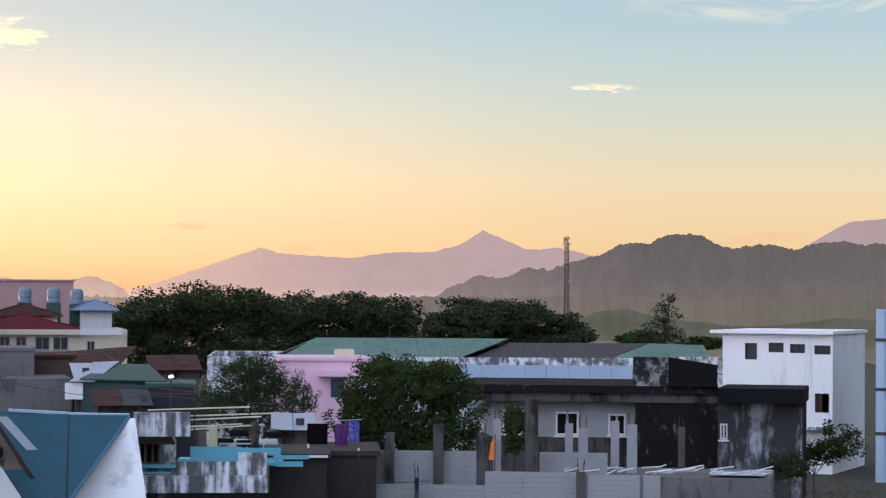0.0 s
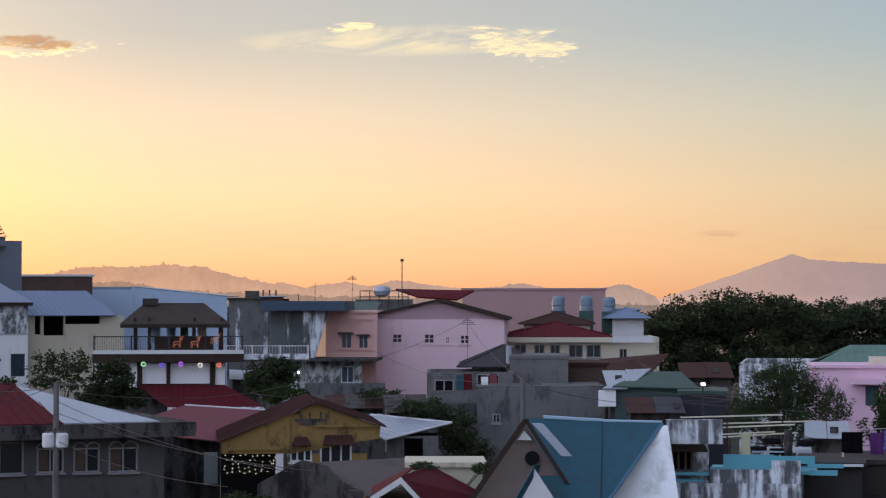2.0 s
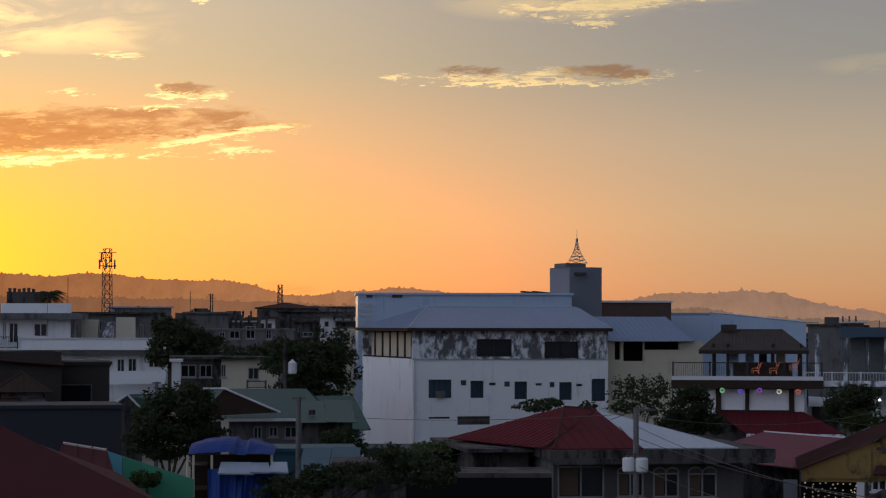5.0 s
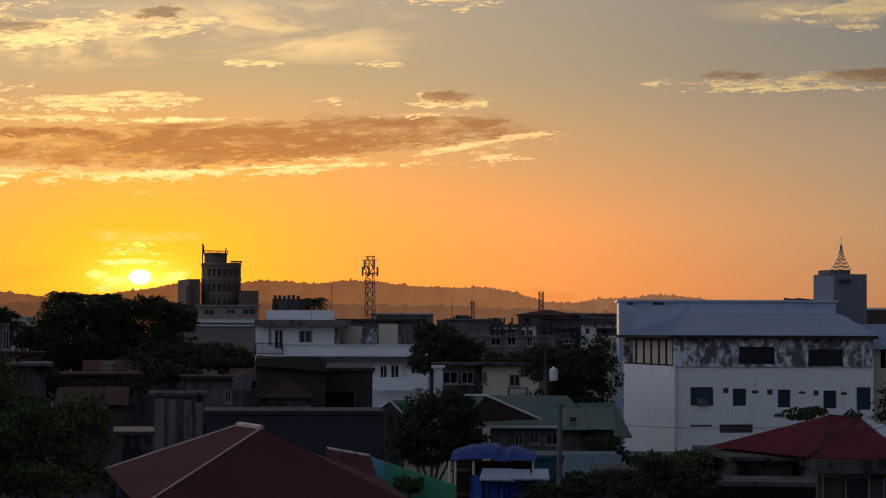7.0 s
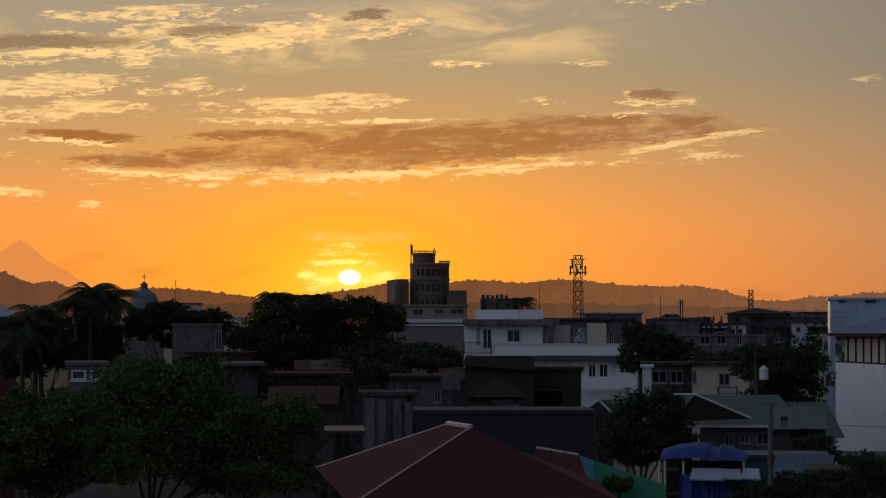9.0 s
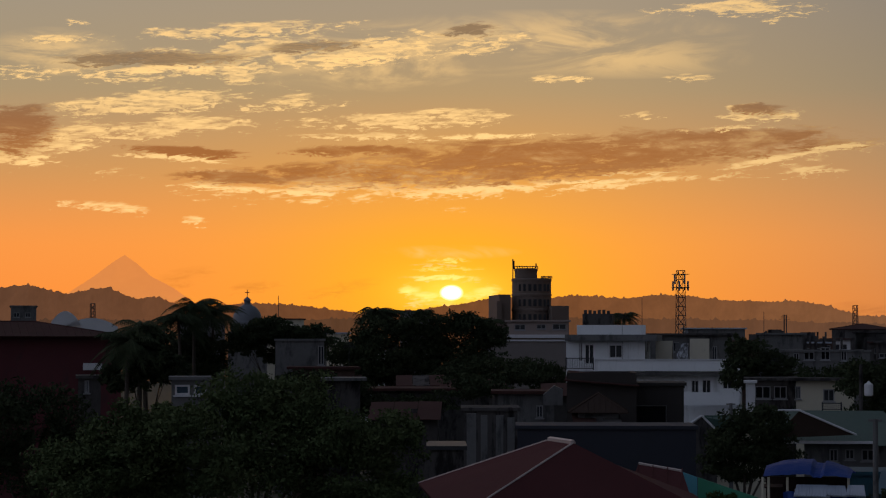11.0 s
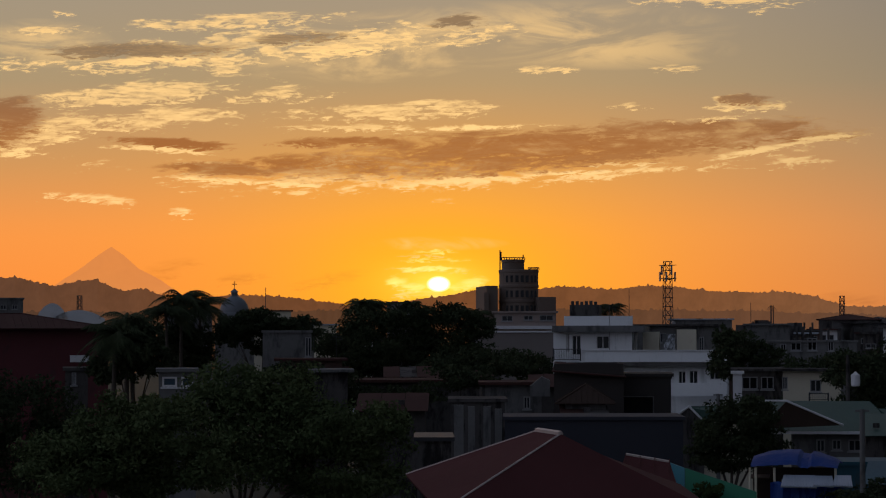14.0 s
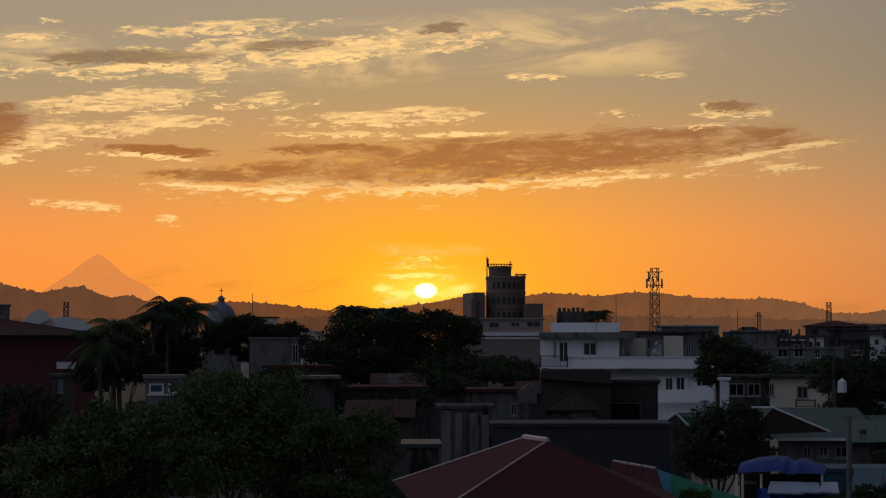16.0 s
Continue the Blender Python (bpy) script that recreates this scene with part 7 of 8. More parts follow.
def hipped_front():
    s = Site("maroon_hip_roof", (-1332, 205)[0], 70, 0, "large dark maroon hip roof close by, with pale ridge flashing", "house")
    ap, ap2 = q3f(s, (-1342, 166), 3.2), q3f(s, (-1301, 172), 1.6)
    l = q3f(s, (-1574, 243), 4.0)
    f = q3f(s, (-1514, 310), -3.0)
    r = q3f(s, (-1015, 314), 0.5)
    rb = q3f(s, (-1090, 260), 5.0)
    roof(s, [(l, f, ap2, ap)], MAROON_DARK, 0.0, thick=0.1)
    roof(s, [(f, r, ap2)], MAROON_DARK, 0.0, thick=0.1)
    roof(s, [(r, rb, ap, ap2)], MAROON_DARK, 0.0, thick=0.1)
    part("ridge_flashing", rods([(ap2, f)], 0.035), RIDGE_TIN, s.ob)
    part("ridge_flashing", rods([(ap, ap2)], 0.10), RIDGE_TIN, s.ob)
    part("ridge_flashing", rods([(l, ap)], 0.03), RIDGE_TIN, s.ob)
    part("wall", boxes((-2.5, 3.5, 0.8, 5, 0, r[2] - 0.4)), DARK_CONC, s.ob)
    s = Site("maroon_side_roof", (-1144, 225)[0], 78, 0, "lower maroon roof end with a pale edge", "house")
    roof(s, [(q3f(s, (-1204, 255), -1), q3f(s, (-1095, 265), -1), q3f(s, (-1109, 221), 1), q3f(s, (-1186, 208), 1))], MAROON_DARK, 0.5, ridge=[(q3f(s, (-1186, 208), 1), q3f(s, (-1109, 221), 1))], ridge_mat=RIDGE_TIN)
    a, b, _, z = s.box_of(*((-1194, 265), (-1100, 284)))
    part("wall", boxes((a, b, 0, 2, 0, z)), DARK_CONC, s.ob)
    s = Site("green_fence_wall", (-1105, 235)[0], 80, 0, "green and turquoise painted yard wall stepping down", "wall")
    for p, m in ((((-1111, 221), (-1083, 231), (-1083, 309), (-1111, 309)), CYAN), (((-1082, 231), (-958, 272), (-958, 313), (-1082, 314)), GREEN_WALL)):
        bm = bmesh.new()
        q = [q3f(s, k, 0) for k in p]
        q[2], q[3] = (q[2][0], 0, 0), (q[3][0], 0, 0)
        slab(bm, q, 0.15)
        part("wall_panel", bm, m, s.ob)


MAROON_DARK = surface("dark_maroon_sheet", (0.078, 0.025, 0.026), grain=0.25, rough=0.85, shine=0.12, stain=0.3, stain_colour=(0.05, 0.015, 0.016), cover=0.3)
RIDGE_TIN = surface("pale_ridge_tin", (0.5, 0.42, 0.4), grain=0.2, rough=0.4, metal=0.3)


def tarp_shack():
    s = Site("tarp_shack", (-876, 250)[0], 86, 0, "bamboo shack patched with blue tarpaulins and loose metal sheets", "shack")
    x0, x1, z0, z1 = s.box_of(*((-967, 198), (-819, 232)))
    bm = bmesh.new()
    n, m = 26, 12
    grid = []
    for j in range(m + 1):
        row = []
        for i in range(n + 1):
            f, g = i / n, j / m
            x = x0 + (x1 - x0) * f + 0.25 * g
            arch = math.sin(math.pi * min(1, 0.12 + f * 0.86)) ** 0.6
            z = z0 + (z1 - z0) * (0.25 + 0.75 * arch) * math.sin(math.pi * (0.06 + 0.82 * g)) ** 0.7 + 0.05 * noise.noise((f * 9, g * 6, 1)) - 0.12 * (abs(f - 0.62) < 0.05)
            row.append(bm.verts.new((x, -1.2 + 2.6 * g, z)))
        grid.append(row)
    for a, b in zip(grid, grid[1:]):
        for i in range(n):
            bm.faces.new((a[i], a[i + 1], b[i + 1], b[i]))
    bmesh.ops.solidify(bm, geom=bm.faces[:], thickness=0.02)
    part("tarpaulin", bm, TARP, s.ob, "crumpled blue tarpaulin over the roof")
    for q in (((-911, 243), (-856, 260)), ((-855, 244), (-827, 258)), ((-822, 243), (-795, 258))):
        a, b, zl, zh = s.box_of(*q, -1.5)
        roof(s, [((a - 0.1, -2.0, zl), (b + 0.05, -2.0, zl - 0.03), (b, -1.2, zh), (a, -1.2, zh))], SILVER, 0.1, name="loose_sheet")
    a, b, zl, zh = s.box_of(*((-934, 256), (-807, 304)), -1.4)
    bm = bmesh.new()
    k = 18
    top = [bm.verts.new((a + (b - a) * i / k, -1.4 + 0.08 * math.sin(i * 1.7), zh + 0.05 * math.sin(i * 0.9))) for i in range(k + 1)]
    low = [bm.verts.new((a + (b - a) * i / k, -1.6 + 0.14 * math.sin(i * 1.3 + 1), zl - 0.3)) for i in range(k + 1)]
    for i in range(k):
        bm.faces.new((low[i], low[i + 1], top[i + 1], top[i]))
    bmesh.ops.solidify(bm, geom=bm.faces[:], thickness=0.02)
    part("side_tarpaulin", bm, TARP, s.ob, "hanging blue tarpaulin")
    for q in ((-968, 220), (-958, 220), (-926, 220), (-822, 220)):
        x = s.at(q)[0]
        part("bamboo_post", rods([((x, -1.0, 0), (x, -1.0, z0 + 0.1))], 0.05), CREAM, s.ob)
    part("shelf", boxes((s.at((-970, -579))[0], s.at((-935, -580))[0], -1.0, 1, z0 - 0.3, z0 - 0.26), (s.at((-970, -579))[0], s.at((-935, -580))[0], -1.0, 1, z0 - 1.2, z0 - 1.16)), DARK_WOOD, s.ob)
    part("back_wall", boxes((s.at((-965, -579))[0], x1, 1.2, 1.3, 0, z0)), DARK_WOOD, s.ob)
    for p, z, d in (((-775, 127), 0, 84), ((-1024, 101), 0, 128)):
        s = Site("utility_pole", p[0], d, 0, "weathered grey utility pole with a short cross arm", "utility pole")
        h = s.at(p)[1]
        bm = bmesh.new()
        rod(bm, (0, 0, 0), (0, 0, h), 0.13, 0.09, 8)
        part("pole", bm, CONCRETE, s.ob)
        part("cross_arm", boxes((-0.25, 0.25, -0.04, 0.04, h - 0.1, h - 0.02)), CONCRETE, s.ob)
    house(((-832, 225), (-677, 280)), 110, 4, TEAL, "low shed with teal sheet walls", name="teal_shed", category="shed", roof_mat=TEAL)


def far_town():
    # tall block against the sun
    s = Site("tall_building", (-1382, -85)[0], 470, 10, "stepped concrete tower block in silhouette against the sunset", "tower block")
    TOWER = surface("tower_concrete", (0.16, 0.12, 0.10), grain=0.2, stain=0.3, cover=0.3)
    for q, y, dp in ((((-1431, -90), (-1411, -5)), 1, 14), (((-1338, -70), (-1308, -5)), -2, 12), (((-1435, -78), (-1427, -5)), 0, 6)):
        x0, x1, z0, z1 = s.box_of(*q, y)
        part("block", boxes((x0, x1, y, y + dp, 0, z1)), TOWER, s.ob)
    for q in (((-1404, -140), (-1363, -135)), ((-1357, -122), (-1338, -118))):
        x0, x1, z0, z1 = s.box_of(*q, 2)
        lots = [((x0, 2, z1), (x1, 2, z1))] + [((x0 + (x1 - x0) * k / 9, 2, z0), (x0 + (x1 - x0) * k / 9, 2, z1)) for k in range(10)]
        part("roof_rail", rods(lots, 0.09, 4), STEEL, s.ob)
    lots = [(q3f(s, (-1407, -118), 1), q3f(s, (-1407, -153), 1)), (q3f(s, (-1405, -135), 1), q3f(s, (-1405, -150), 1)), (q3f(s, (-1366, -137), 2), q3f(s, (-1366, -145), 2))]
    part("roof_aerial", rods(lots, 0.12, 4), STEEL, s.ob)
    # the round shaft with its floor bands, and the narrower drum on top
    for (u, v), half, low in (((-1374, -118), 35, 0.0), ((-1384, -136), 20, 1.0)):
        x, z = s.at((u, v), 5.0)
        R = half * K * 470
        base = z - 3.0 if low else 0.0
        bm = bmesh.new()
        lathe(bm, [(R, base), (R, z)], x, 5.0, 28)
        part("shaft", bm, TOWER, s.ob)
        for k in range(2 if low else 9):
            zk = z - 0.05 - 3.1 * k
            bm = bmesh.new()
            lathe(bm, [(R + 0.02, zk - 0.55), (R + 0.12, zk - 0.5), (R + 0.12, zk - 0.1), (R + 0.02, zk)], x, 5.0, 28)
            part("floor_band", bm, TOWER, s.ob)
            if not low and k:
                for j in range(7):
                    an = math.pi * (1.25 + 0.5 * j / 6)
                    cx, cy = x + (R + 0.02) * math.cos(an), 5.0 + (R + 0.02) * math.sin(an)
                    part("window", boxes((cx - 0.32, cx + 0.32, cy - 0.06, cy + 0.06, zk + 0.5, zk + 1.9)), GLASS, s.ob)
    # buildings at its foot
    s = house(((-1417, -42), (-1309, 55)), 260, 10, surface("pinkish_plaster", (0.30, 0.24, 0.22), grain=0.15, stain=0.3, cover=0.3), "plain long house with dark window bands", (((-1404, -37), (-1385, -27)), ((-1365, -37), (-1349, -29)), ((-1337, -38), (-1313, -28))), lip=0.3)
    for q in (((-1417, -19), (-1309, -13)),):
        plate(s, "band", q, -0.003, TRIM, 0.4)
    house(((-1463, -7), (-1312, 75)), 240, 9, surface("dull_plaster", (0.22, 0.19, 0.18), grain=0.15, stain=0.3, cover=0.3), "low pale house with a flat roof and small end windows", (((-1459, -1), (-1447, 2)), ((-1459, 6), (-1447, 9))), roof_mat=TRIM)
    # domed church
    s = Site("domed_church", (-1877, -45)[0], 430, 0, "church with a round dome, lantern and cross", "church")
    x, z = s.at((-1877, -43))
    R = 26 * K * 430
    DOME = surface("dome_metal", (0.13, 0.14, 0.16), grain=0.15, rough=0.5)
    bm = bmesh.new()
    lathe(bm, [(R * 1.06, z - 2.2), (R * 1.06, z - 0.2), (R, z)] + [(R * math.cos(a * math.pi / 20), z + R * 1.12 * math.sin(a * math.pi / 20)) for a in range(1, 9)] + [(R * 0.24, z + R * 1.13)], x, 0, 28)
    part("dome", bm, DOME, s.ob)
    zt = z + R * 1.13
    bm = bmesh.new()
    lathe(bm, [(R * 0.22, zt - 0.1), (R * 0.22, zt + 0.6), (R * 0.3, zt + 0.65), (R * 0.2, zt + 0.95), (R * 0.04, zt + 1.3)], x, 0, 14)
    part("lantern", bm, DOME, s.ob)
    part("cross", boxes((x - 0.06, x + 0.06, -0.06, 0.06, zt + 1.28, zt + 2.7), (x - 0.4, x + 0.4, -0.05, 0.05, zt + 2.1, zt + 2.25)), STEEL, s.ob)
    part("nave", boxes((x - R * 1.3, x + R * 1.6, -2, 8, 0, z - 2.0)), CONCRETE, s.ob)
    # maroon hall at the far left, white vaulted roofs behind
    s = house(((-2479, -15), (-2097, 114)), 150, 10, surface("dull_red_wall", (0.10, 0.025, 0.03), grain=0.2, stain=0.4, cover=0.4), "long dull-red hall with a dark roof", name="red_hall", category="hall", roof_kind=None)
    hip(s, s.x0 - 0.5, s.x1 + 0.5, -0.8, 10.8, s.z1, s.z1 + 1.0, RUST_ROOF, 0.5)
    plate(s, "sign_board", ((-2163, 32), (-2130, 44)), -0.5, TRIM, 0.06, "pale sign board")
    s = Site("vaulted_building", (-2177, -45)[0], 330, 0, "pale building with low vaulted roofs", "building")
    for a, b in (((-2221, -59), (-2167, -25)), ((-2196, -47), (-2103, -25))):
        x0, x1, z0, z1 = s.box_of(a, b)
        bm = bmesh.new()
        n = 12
        f = [bm.verts.new((x0 + (x1 - x0) * k / n, 0, z1 - (z1 - z0) * 0.7 * (2 * k / n - 1) ** 2)) for k in range(n + 1)]
        g = [bm.verts.new((v.co.x, 10, v.co.z)) for v in f]
        lo = [bm.verts.new((v.co.x, 0, 0)) for v in f]
        for k in range(n):
            bm.faces.new((f[k], f[k + 1], g[k + 1], g[k]))
            bm.faces.new((lo[k], lo[k + 1], f[k + 1], f[k]))
        part("vault", bm, TRIM, s.ob)
    house(((-2288, -66), (-2244, -5)), 300, 8, CONCRETE, "grey flat-roofed house with roof posts", (((-2283, -56), (-2273, -48)), ((-2263, -56), (-2254, -48))))
    # white house with two broad windows between the trees
    s = house(((-2009, 62), (-1943, 114)), 118, 4, CONCRETE, "white-framed upper room with two broad windows", (((-2003, 70), (-1977, 88)), ((-1970, 70), (-1949, 88))), frame_mat=TRIM, pane=GLASS_BLUE, bars=0, w=0.1)
    house(((-1827, -7), (-1741, 75)), 170, 6, CONCRETE, "grey house standing among the trees", (((-1752, 1), (-1741, 35)),), lip=0.1)
    house(((-1737, 63), (-1677, 115)), 140, 5, DARK_CONC, "small house with a worn sheet roof", roof_mat=CONCRETE, lip=0.4)
    house(((-1797, 43), (-1687, 95)), 160, 6, BROWN, "low house with a rusty roof", roof_mat=RUST_ROOF, lip=0.4)
    house(((-2171, 59), (-2132, 113)), 135, 5, DARK_CONC, "narrow pale house with one window", (((-2160, 62), (-2152, 84)),))
    # dark houses in front of the white lowrise
    s = house(((-1312, 48), (-1189, 155)), 128, 6, surface("dark_brown_wall", (0.04, 0.033, 0.03), grain=0.3), "dark house with a ragged sheet roof", name="dark_house", roof_kind=None)
    roof(s, [(q3f(s, (-1316, 61), -0.5), q3f(s, (-1184, 71), -0.5), q3f(s, (-1204, 54), 4), q3f(s, (-1309, 44), 4))], RUST_ROOF, 0.3)
    # the porch is a near-black pane, its shade painted
    s = house(((-1204, 71), (-1106, 155)), 130, 6, surface("dark_umber_wall", (0.035, 0.03, 0.028), grain=0.3), "dark house with a deep open porch", (((-1196, 105), (-1136, 143)),), pane=DARK, frame_mat=CONCRETE, bars=0, name="dark_house")
    s = Site("hip_roof_hut", (-1254, 96)[0], 122, 0, "small hut with a dark pyramid roof and grey walls", "house")
    a, b, _, z = s.box_of(*((-1299, 118), (-1214, 155)))
    part("wall", boxes((a + 0.2, b - 0.2, 0, 4, 0, z)), CONCRETE, s.ob)
    hip(s, a - 0.3, b + 0.3, -0.5, 4.5, z, s.at((-1258, 84), 2)[1], DARK_WOOD, 0.3)
    house(((-1399, 148), (-1085, 294)), 112, 5, NAVY, "long dull-blue sheet shed", name="sheet_shed", category="shed", roof_mat=NAVY, lip=0.1)
    for q in (((-1489, 121), (-1472, 181)), ((-1464, 124), (-1452, 181)), ((-1437, 124), (-1424, 181)), ((-1417, 128), (-1404, 181))):
        s = Site("grey_column", q[0][0], 118, 0, "bare grey concrete column of an unfinished house", "column", "columns behind the maroon roof")
        x0, x1, z0, z1 = s.box_of(*q)
        part("shaft", boxes((x0, x1, 0, x1 - x0, 0, z1)), CONCRETE, s.ob)
    s = house(((-1494, 116), (-1399, 124)), 121, 5, DARK_CONC, "open concrete frame floor on columns", name="concrete_floor", category="house")
    house(((-1554, 185), (-1494, 275)), 100, 5, DARK_CONC, "dark concrete lean-to with a sheet roof", roof_mat=STEEL)
    house(((-1434, 86), (-1334, 146)), 135, 6, CONCRETE, "small grey house with washing", (((-1422, 106), (-1404, 128)), ((-1366, 106), (-1354, 128))), roof_mat=RUST_ROOF, lip=0.4)
    s = Site("white_gable_hut", (-1334, 66)[0], 132, 0, "small pale gabled hut", "house")
    bm = bmesh.new()
    slab(bm, [q3f(s, (-1354, 106), 0), q3f(s, (-1319, 106), 0), q3f(s, (-1319, 78), 0), q3f(s, (-1334, 71), 0), q3f(s, (-1354, 88), 0)], 2.0)
    part("wall", bm, CONCRETE, s.ob)
    house(((-1654, 81), (-1494, 176)), 150, 7, DARK_CONC, "low dark house with a rusty roof", roof_mat=RUST_ROOF, lip=0.5)
    # cream house and unfinished frame behind it
    s = house(((-911, 61), (-811, 121)), 160, 7, CREAM, "cream house with a thick concrete roof slab", (((-864, 76), (-845, 97)), ((-912, 71), (-903, 93))), roof_mat=DARK_CONC, lip=0.6)
    railing(s, s.at((-867, 101))[0], s.at((-832, 101))[0], -0.9, s.at((-867, 113))[1], s.at((-867, 99))[1])
    # open rooms closed by near-black panes that paint their shade
    house(((-992, 61), (-912, 121)), 163, 7, DARK_CONC, "weathered grey house with open rooms", (((-982, 71), (-955, 93)), ((-949, 71), (-927, 93))), pane=DARK, roof_mat=DARK_CONC, lip=0.4)
    s = house(((-998, 66), (-982, 121)), 158, 2, TRIM, "pale water tower stump", name="tank_base", category="pillar", roof_kind="flat")
    s = house(((-937, 11), (-783, 81)), 190, 8, CONCRETE, "unfinished concrete house with bare columns on its roof", (((-915, 13), (-905, 27)), ((-897, 11), (-879, 25)), ((-868, 3), (-852, 25)), ((-833, 6), (-823, 26))), pane=DARK, lip=0.1)
    for q in (((-898, -17), (-892, 13)), ((-888, -17), (-884, 13)), ((-879, -17), (-874, 13)), ((-865, -16), (-860, 13)), ((-847, -16), (-842, 13)), ((-834, -15), (-830, 13)), ((-815, -14), (-810, 13)), ((-793, -14), (-788, 13))):
        plate(s, "roof_column", q, 1.0, DARK_CONC, 0.25)
    s = Site("far_hall", (-788, -24)[0], 290, 0, "low hall with a shallow pale roof", "hall")
    for q, p, m in ((((-853, -29), (-740, 1)), (-803, -38), RUST_ROOF), (((-813, -23), (-678, 1)), (-763, -33), DARK_CONC)):
        a, b, _, z = s.box_of(*q)
        part("wall", boxes((a + 0.4, b - 0.4, 0.5, 9.5, 0, z)), CONCRETE, s.ob)
        hip(s, a, b, 0, 10, z, s.at(p, 5)[1], m, 0)
    house(((-773, -4), (-678, 61)), 240, 8, DARK_CONC, "grey house with shuttered windows", (((-768, 13), (-750, 21)), ((-738, 11), (-718, 25))), lip=0.3)
    house(((-698, 11), (-668, 80)), 200, 6, CREAM, "small cream house with one window", (((-682, 23), (-674, 35)),))
    house(((-975, -19), (-897, 61)), 225, 8, CONCRETE, "flat-roofed pale grey town house", (((-955, 9), (-939, 27)), ((-927, 9), (-917, 25))), lip=0.3)
    house(((-1032, -7), (-967, 61)), 232, 8, BROWN, "brown flat-roofed house among trees", lip=0.3)
    s = Site("pole_drum", (-786, 76)[0], 140, 0, "transformer drum on a dark utility pole", "utility pole")
    x, z = s.at((-786, 76))
    bm = bmesh.new()
    lathe(bm, [(0.2, z - 0.4), (0.27, z - 0.35), (0.27, z + 0.3), (0.12, z + 0.4), (0.05, z + 0.5)], x, 0, 14)
    part("drum", bm, TRIM, s.ob)
    bm = bmesh.new()
    rod(bm, (x - 0.45, 0, 0), (x - 0.45, 0, z + 1.5), 0.14, 0.11, 8)
    part("pole", bm, DARK_CONC, s.ob)
    # far roofs beyond, small in the haze
    for r, d, m, m2 in ((((122, 2), (183, 76)), 250, CONCRETE, DARK_CONC), (((-776, -30), (-673, 54)), 330, CONCRETE, DARK_CONC), (((-717, 10), (-666, 94)), 260, CREAM, DARK_CONC), (((121, -0), (184, 94)), 240, CONCRETE, DARK_CONC),
                        (((-1108, -29), (-999, 35)), 320, CONCRETE, SILVER), (((-1737, -20), (-1697, 35)), 300, CREAM, SILVER), (((-1607, -60), (-1552, -5)), 420, CONCRETE, DARK_CONC), (((-1995, -45), (-1916, 15)), 360, CONCRETE, DARK_CONC),
                        (((-1842, -45), (-1777, 15)), 380, CREAM, RUST_ROOF), (((-1767, -25), (-1727, 15)), 340, CONCRETE, DARK_CONC), (((-1359, 7), (-1310, 120)), 250, CONCRETE, DARK_CONC), (((603, 30), (720, 123)), 260, CREAM, RUST_ROOF), (((758, 19), (847, 83)), 240, CONCRETE, SILVER)):
        house(r, d, 9, m, "flat-roofed town house, small in the distance", roof_mat=m2, lip=0.3, name="town_house", group="town houses in the distance")
    for k in range(26):
        u0 = (-1030, -1700, 110)[k % 3 if k < 12 else 0] + (27 * (k % 13) if k >= 12 else 30 * (k // 3)) + rng.uniform(-8, 8)
        v0, w, d = rng.uniform(-16, 14), rng.uniform(34, 74), rng.uniform(225, 330)
        wins = [((u0 + w * f, v0 + 8), (u0 + w * f + 8, v0 + 18)) for f in (0.12, 0.42, 0.7)]
        s = house(((u0, v0), (u0 + w, v0 + 70)), d, 8, (CONCRETE, CREAM, DARK_CONC, BROWN, TRIM)[k % 5], "flat-roofed town house with dark windows, small in the distance", wins, roof_mat=(DARK_CONC, RUST_ROOF, SILVER)[k % 3], lip=0.5, name="town_house", group="town houses in the distance", bars=0, sill=False)
        if k % 2:
            x = s.x0 + 1.0
            part("roof_room", boxes((x, x + 1.6, 2.0, 4.0, s.z1 + 0.19, s.z1 + 1.2)), DARK_CONC, s.ob)
        else:
            x = s.x1 - 1.2
            for j in range(3):
                part("roof_post", boxes((x - j * 0.9, x - j * 0.9 + 0.22, 0.3, 0.52, s.z1 + 0.19, s.z1 + 1.0)), DARK_CONC, s.ob)
    for p, d in (((-931, -54), 230), ((-927, -54), 240), ((-1822, -87), 400), ((273, -32), 500), ((244, -10), 300), ((-966, -59), 420), ((-1179, -84), 450)):
        s = Site("mast_pole", p[0], d, 0, "thin bare mast above the roofs", "mast", "masts over the town")
        bm = bmesh.new()
        rod(bm, (0, 0, 0), (0, 0, s.at(p)[1]), 0.1, 0.05, 6)
        part("pole", bm, STEEL, s.ob)


lattice_tower((-1111, -78)[0], 290, (-1111, -132), 0.42, "dark lattice cell tower hung with panel antennas")
lattice_tower((1655, -21)[0], 420, (1655, -102), 0.28, "slim lattice cell tower above the trees", r=0.05)
lattice_tower((-808, -63)[0], 600, (-808, -70), 0.5, "small lattice mast far off", False, 0.08)
lattice_tower((-2147, -55)[0], 600, (-2147, -72), 0.5, "small lattice mast far off", False, 0.08)
white_lowrise()
green_roofs()
hipped_front()
tarp_shack()
far_town()
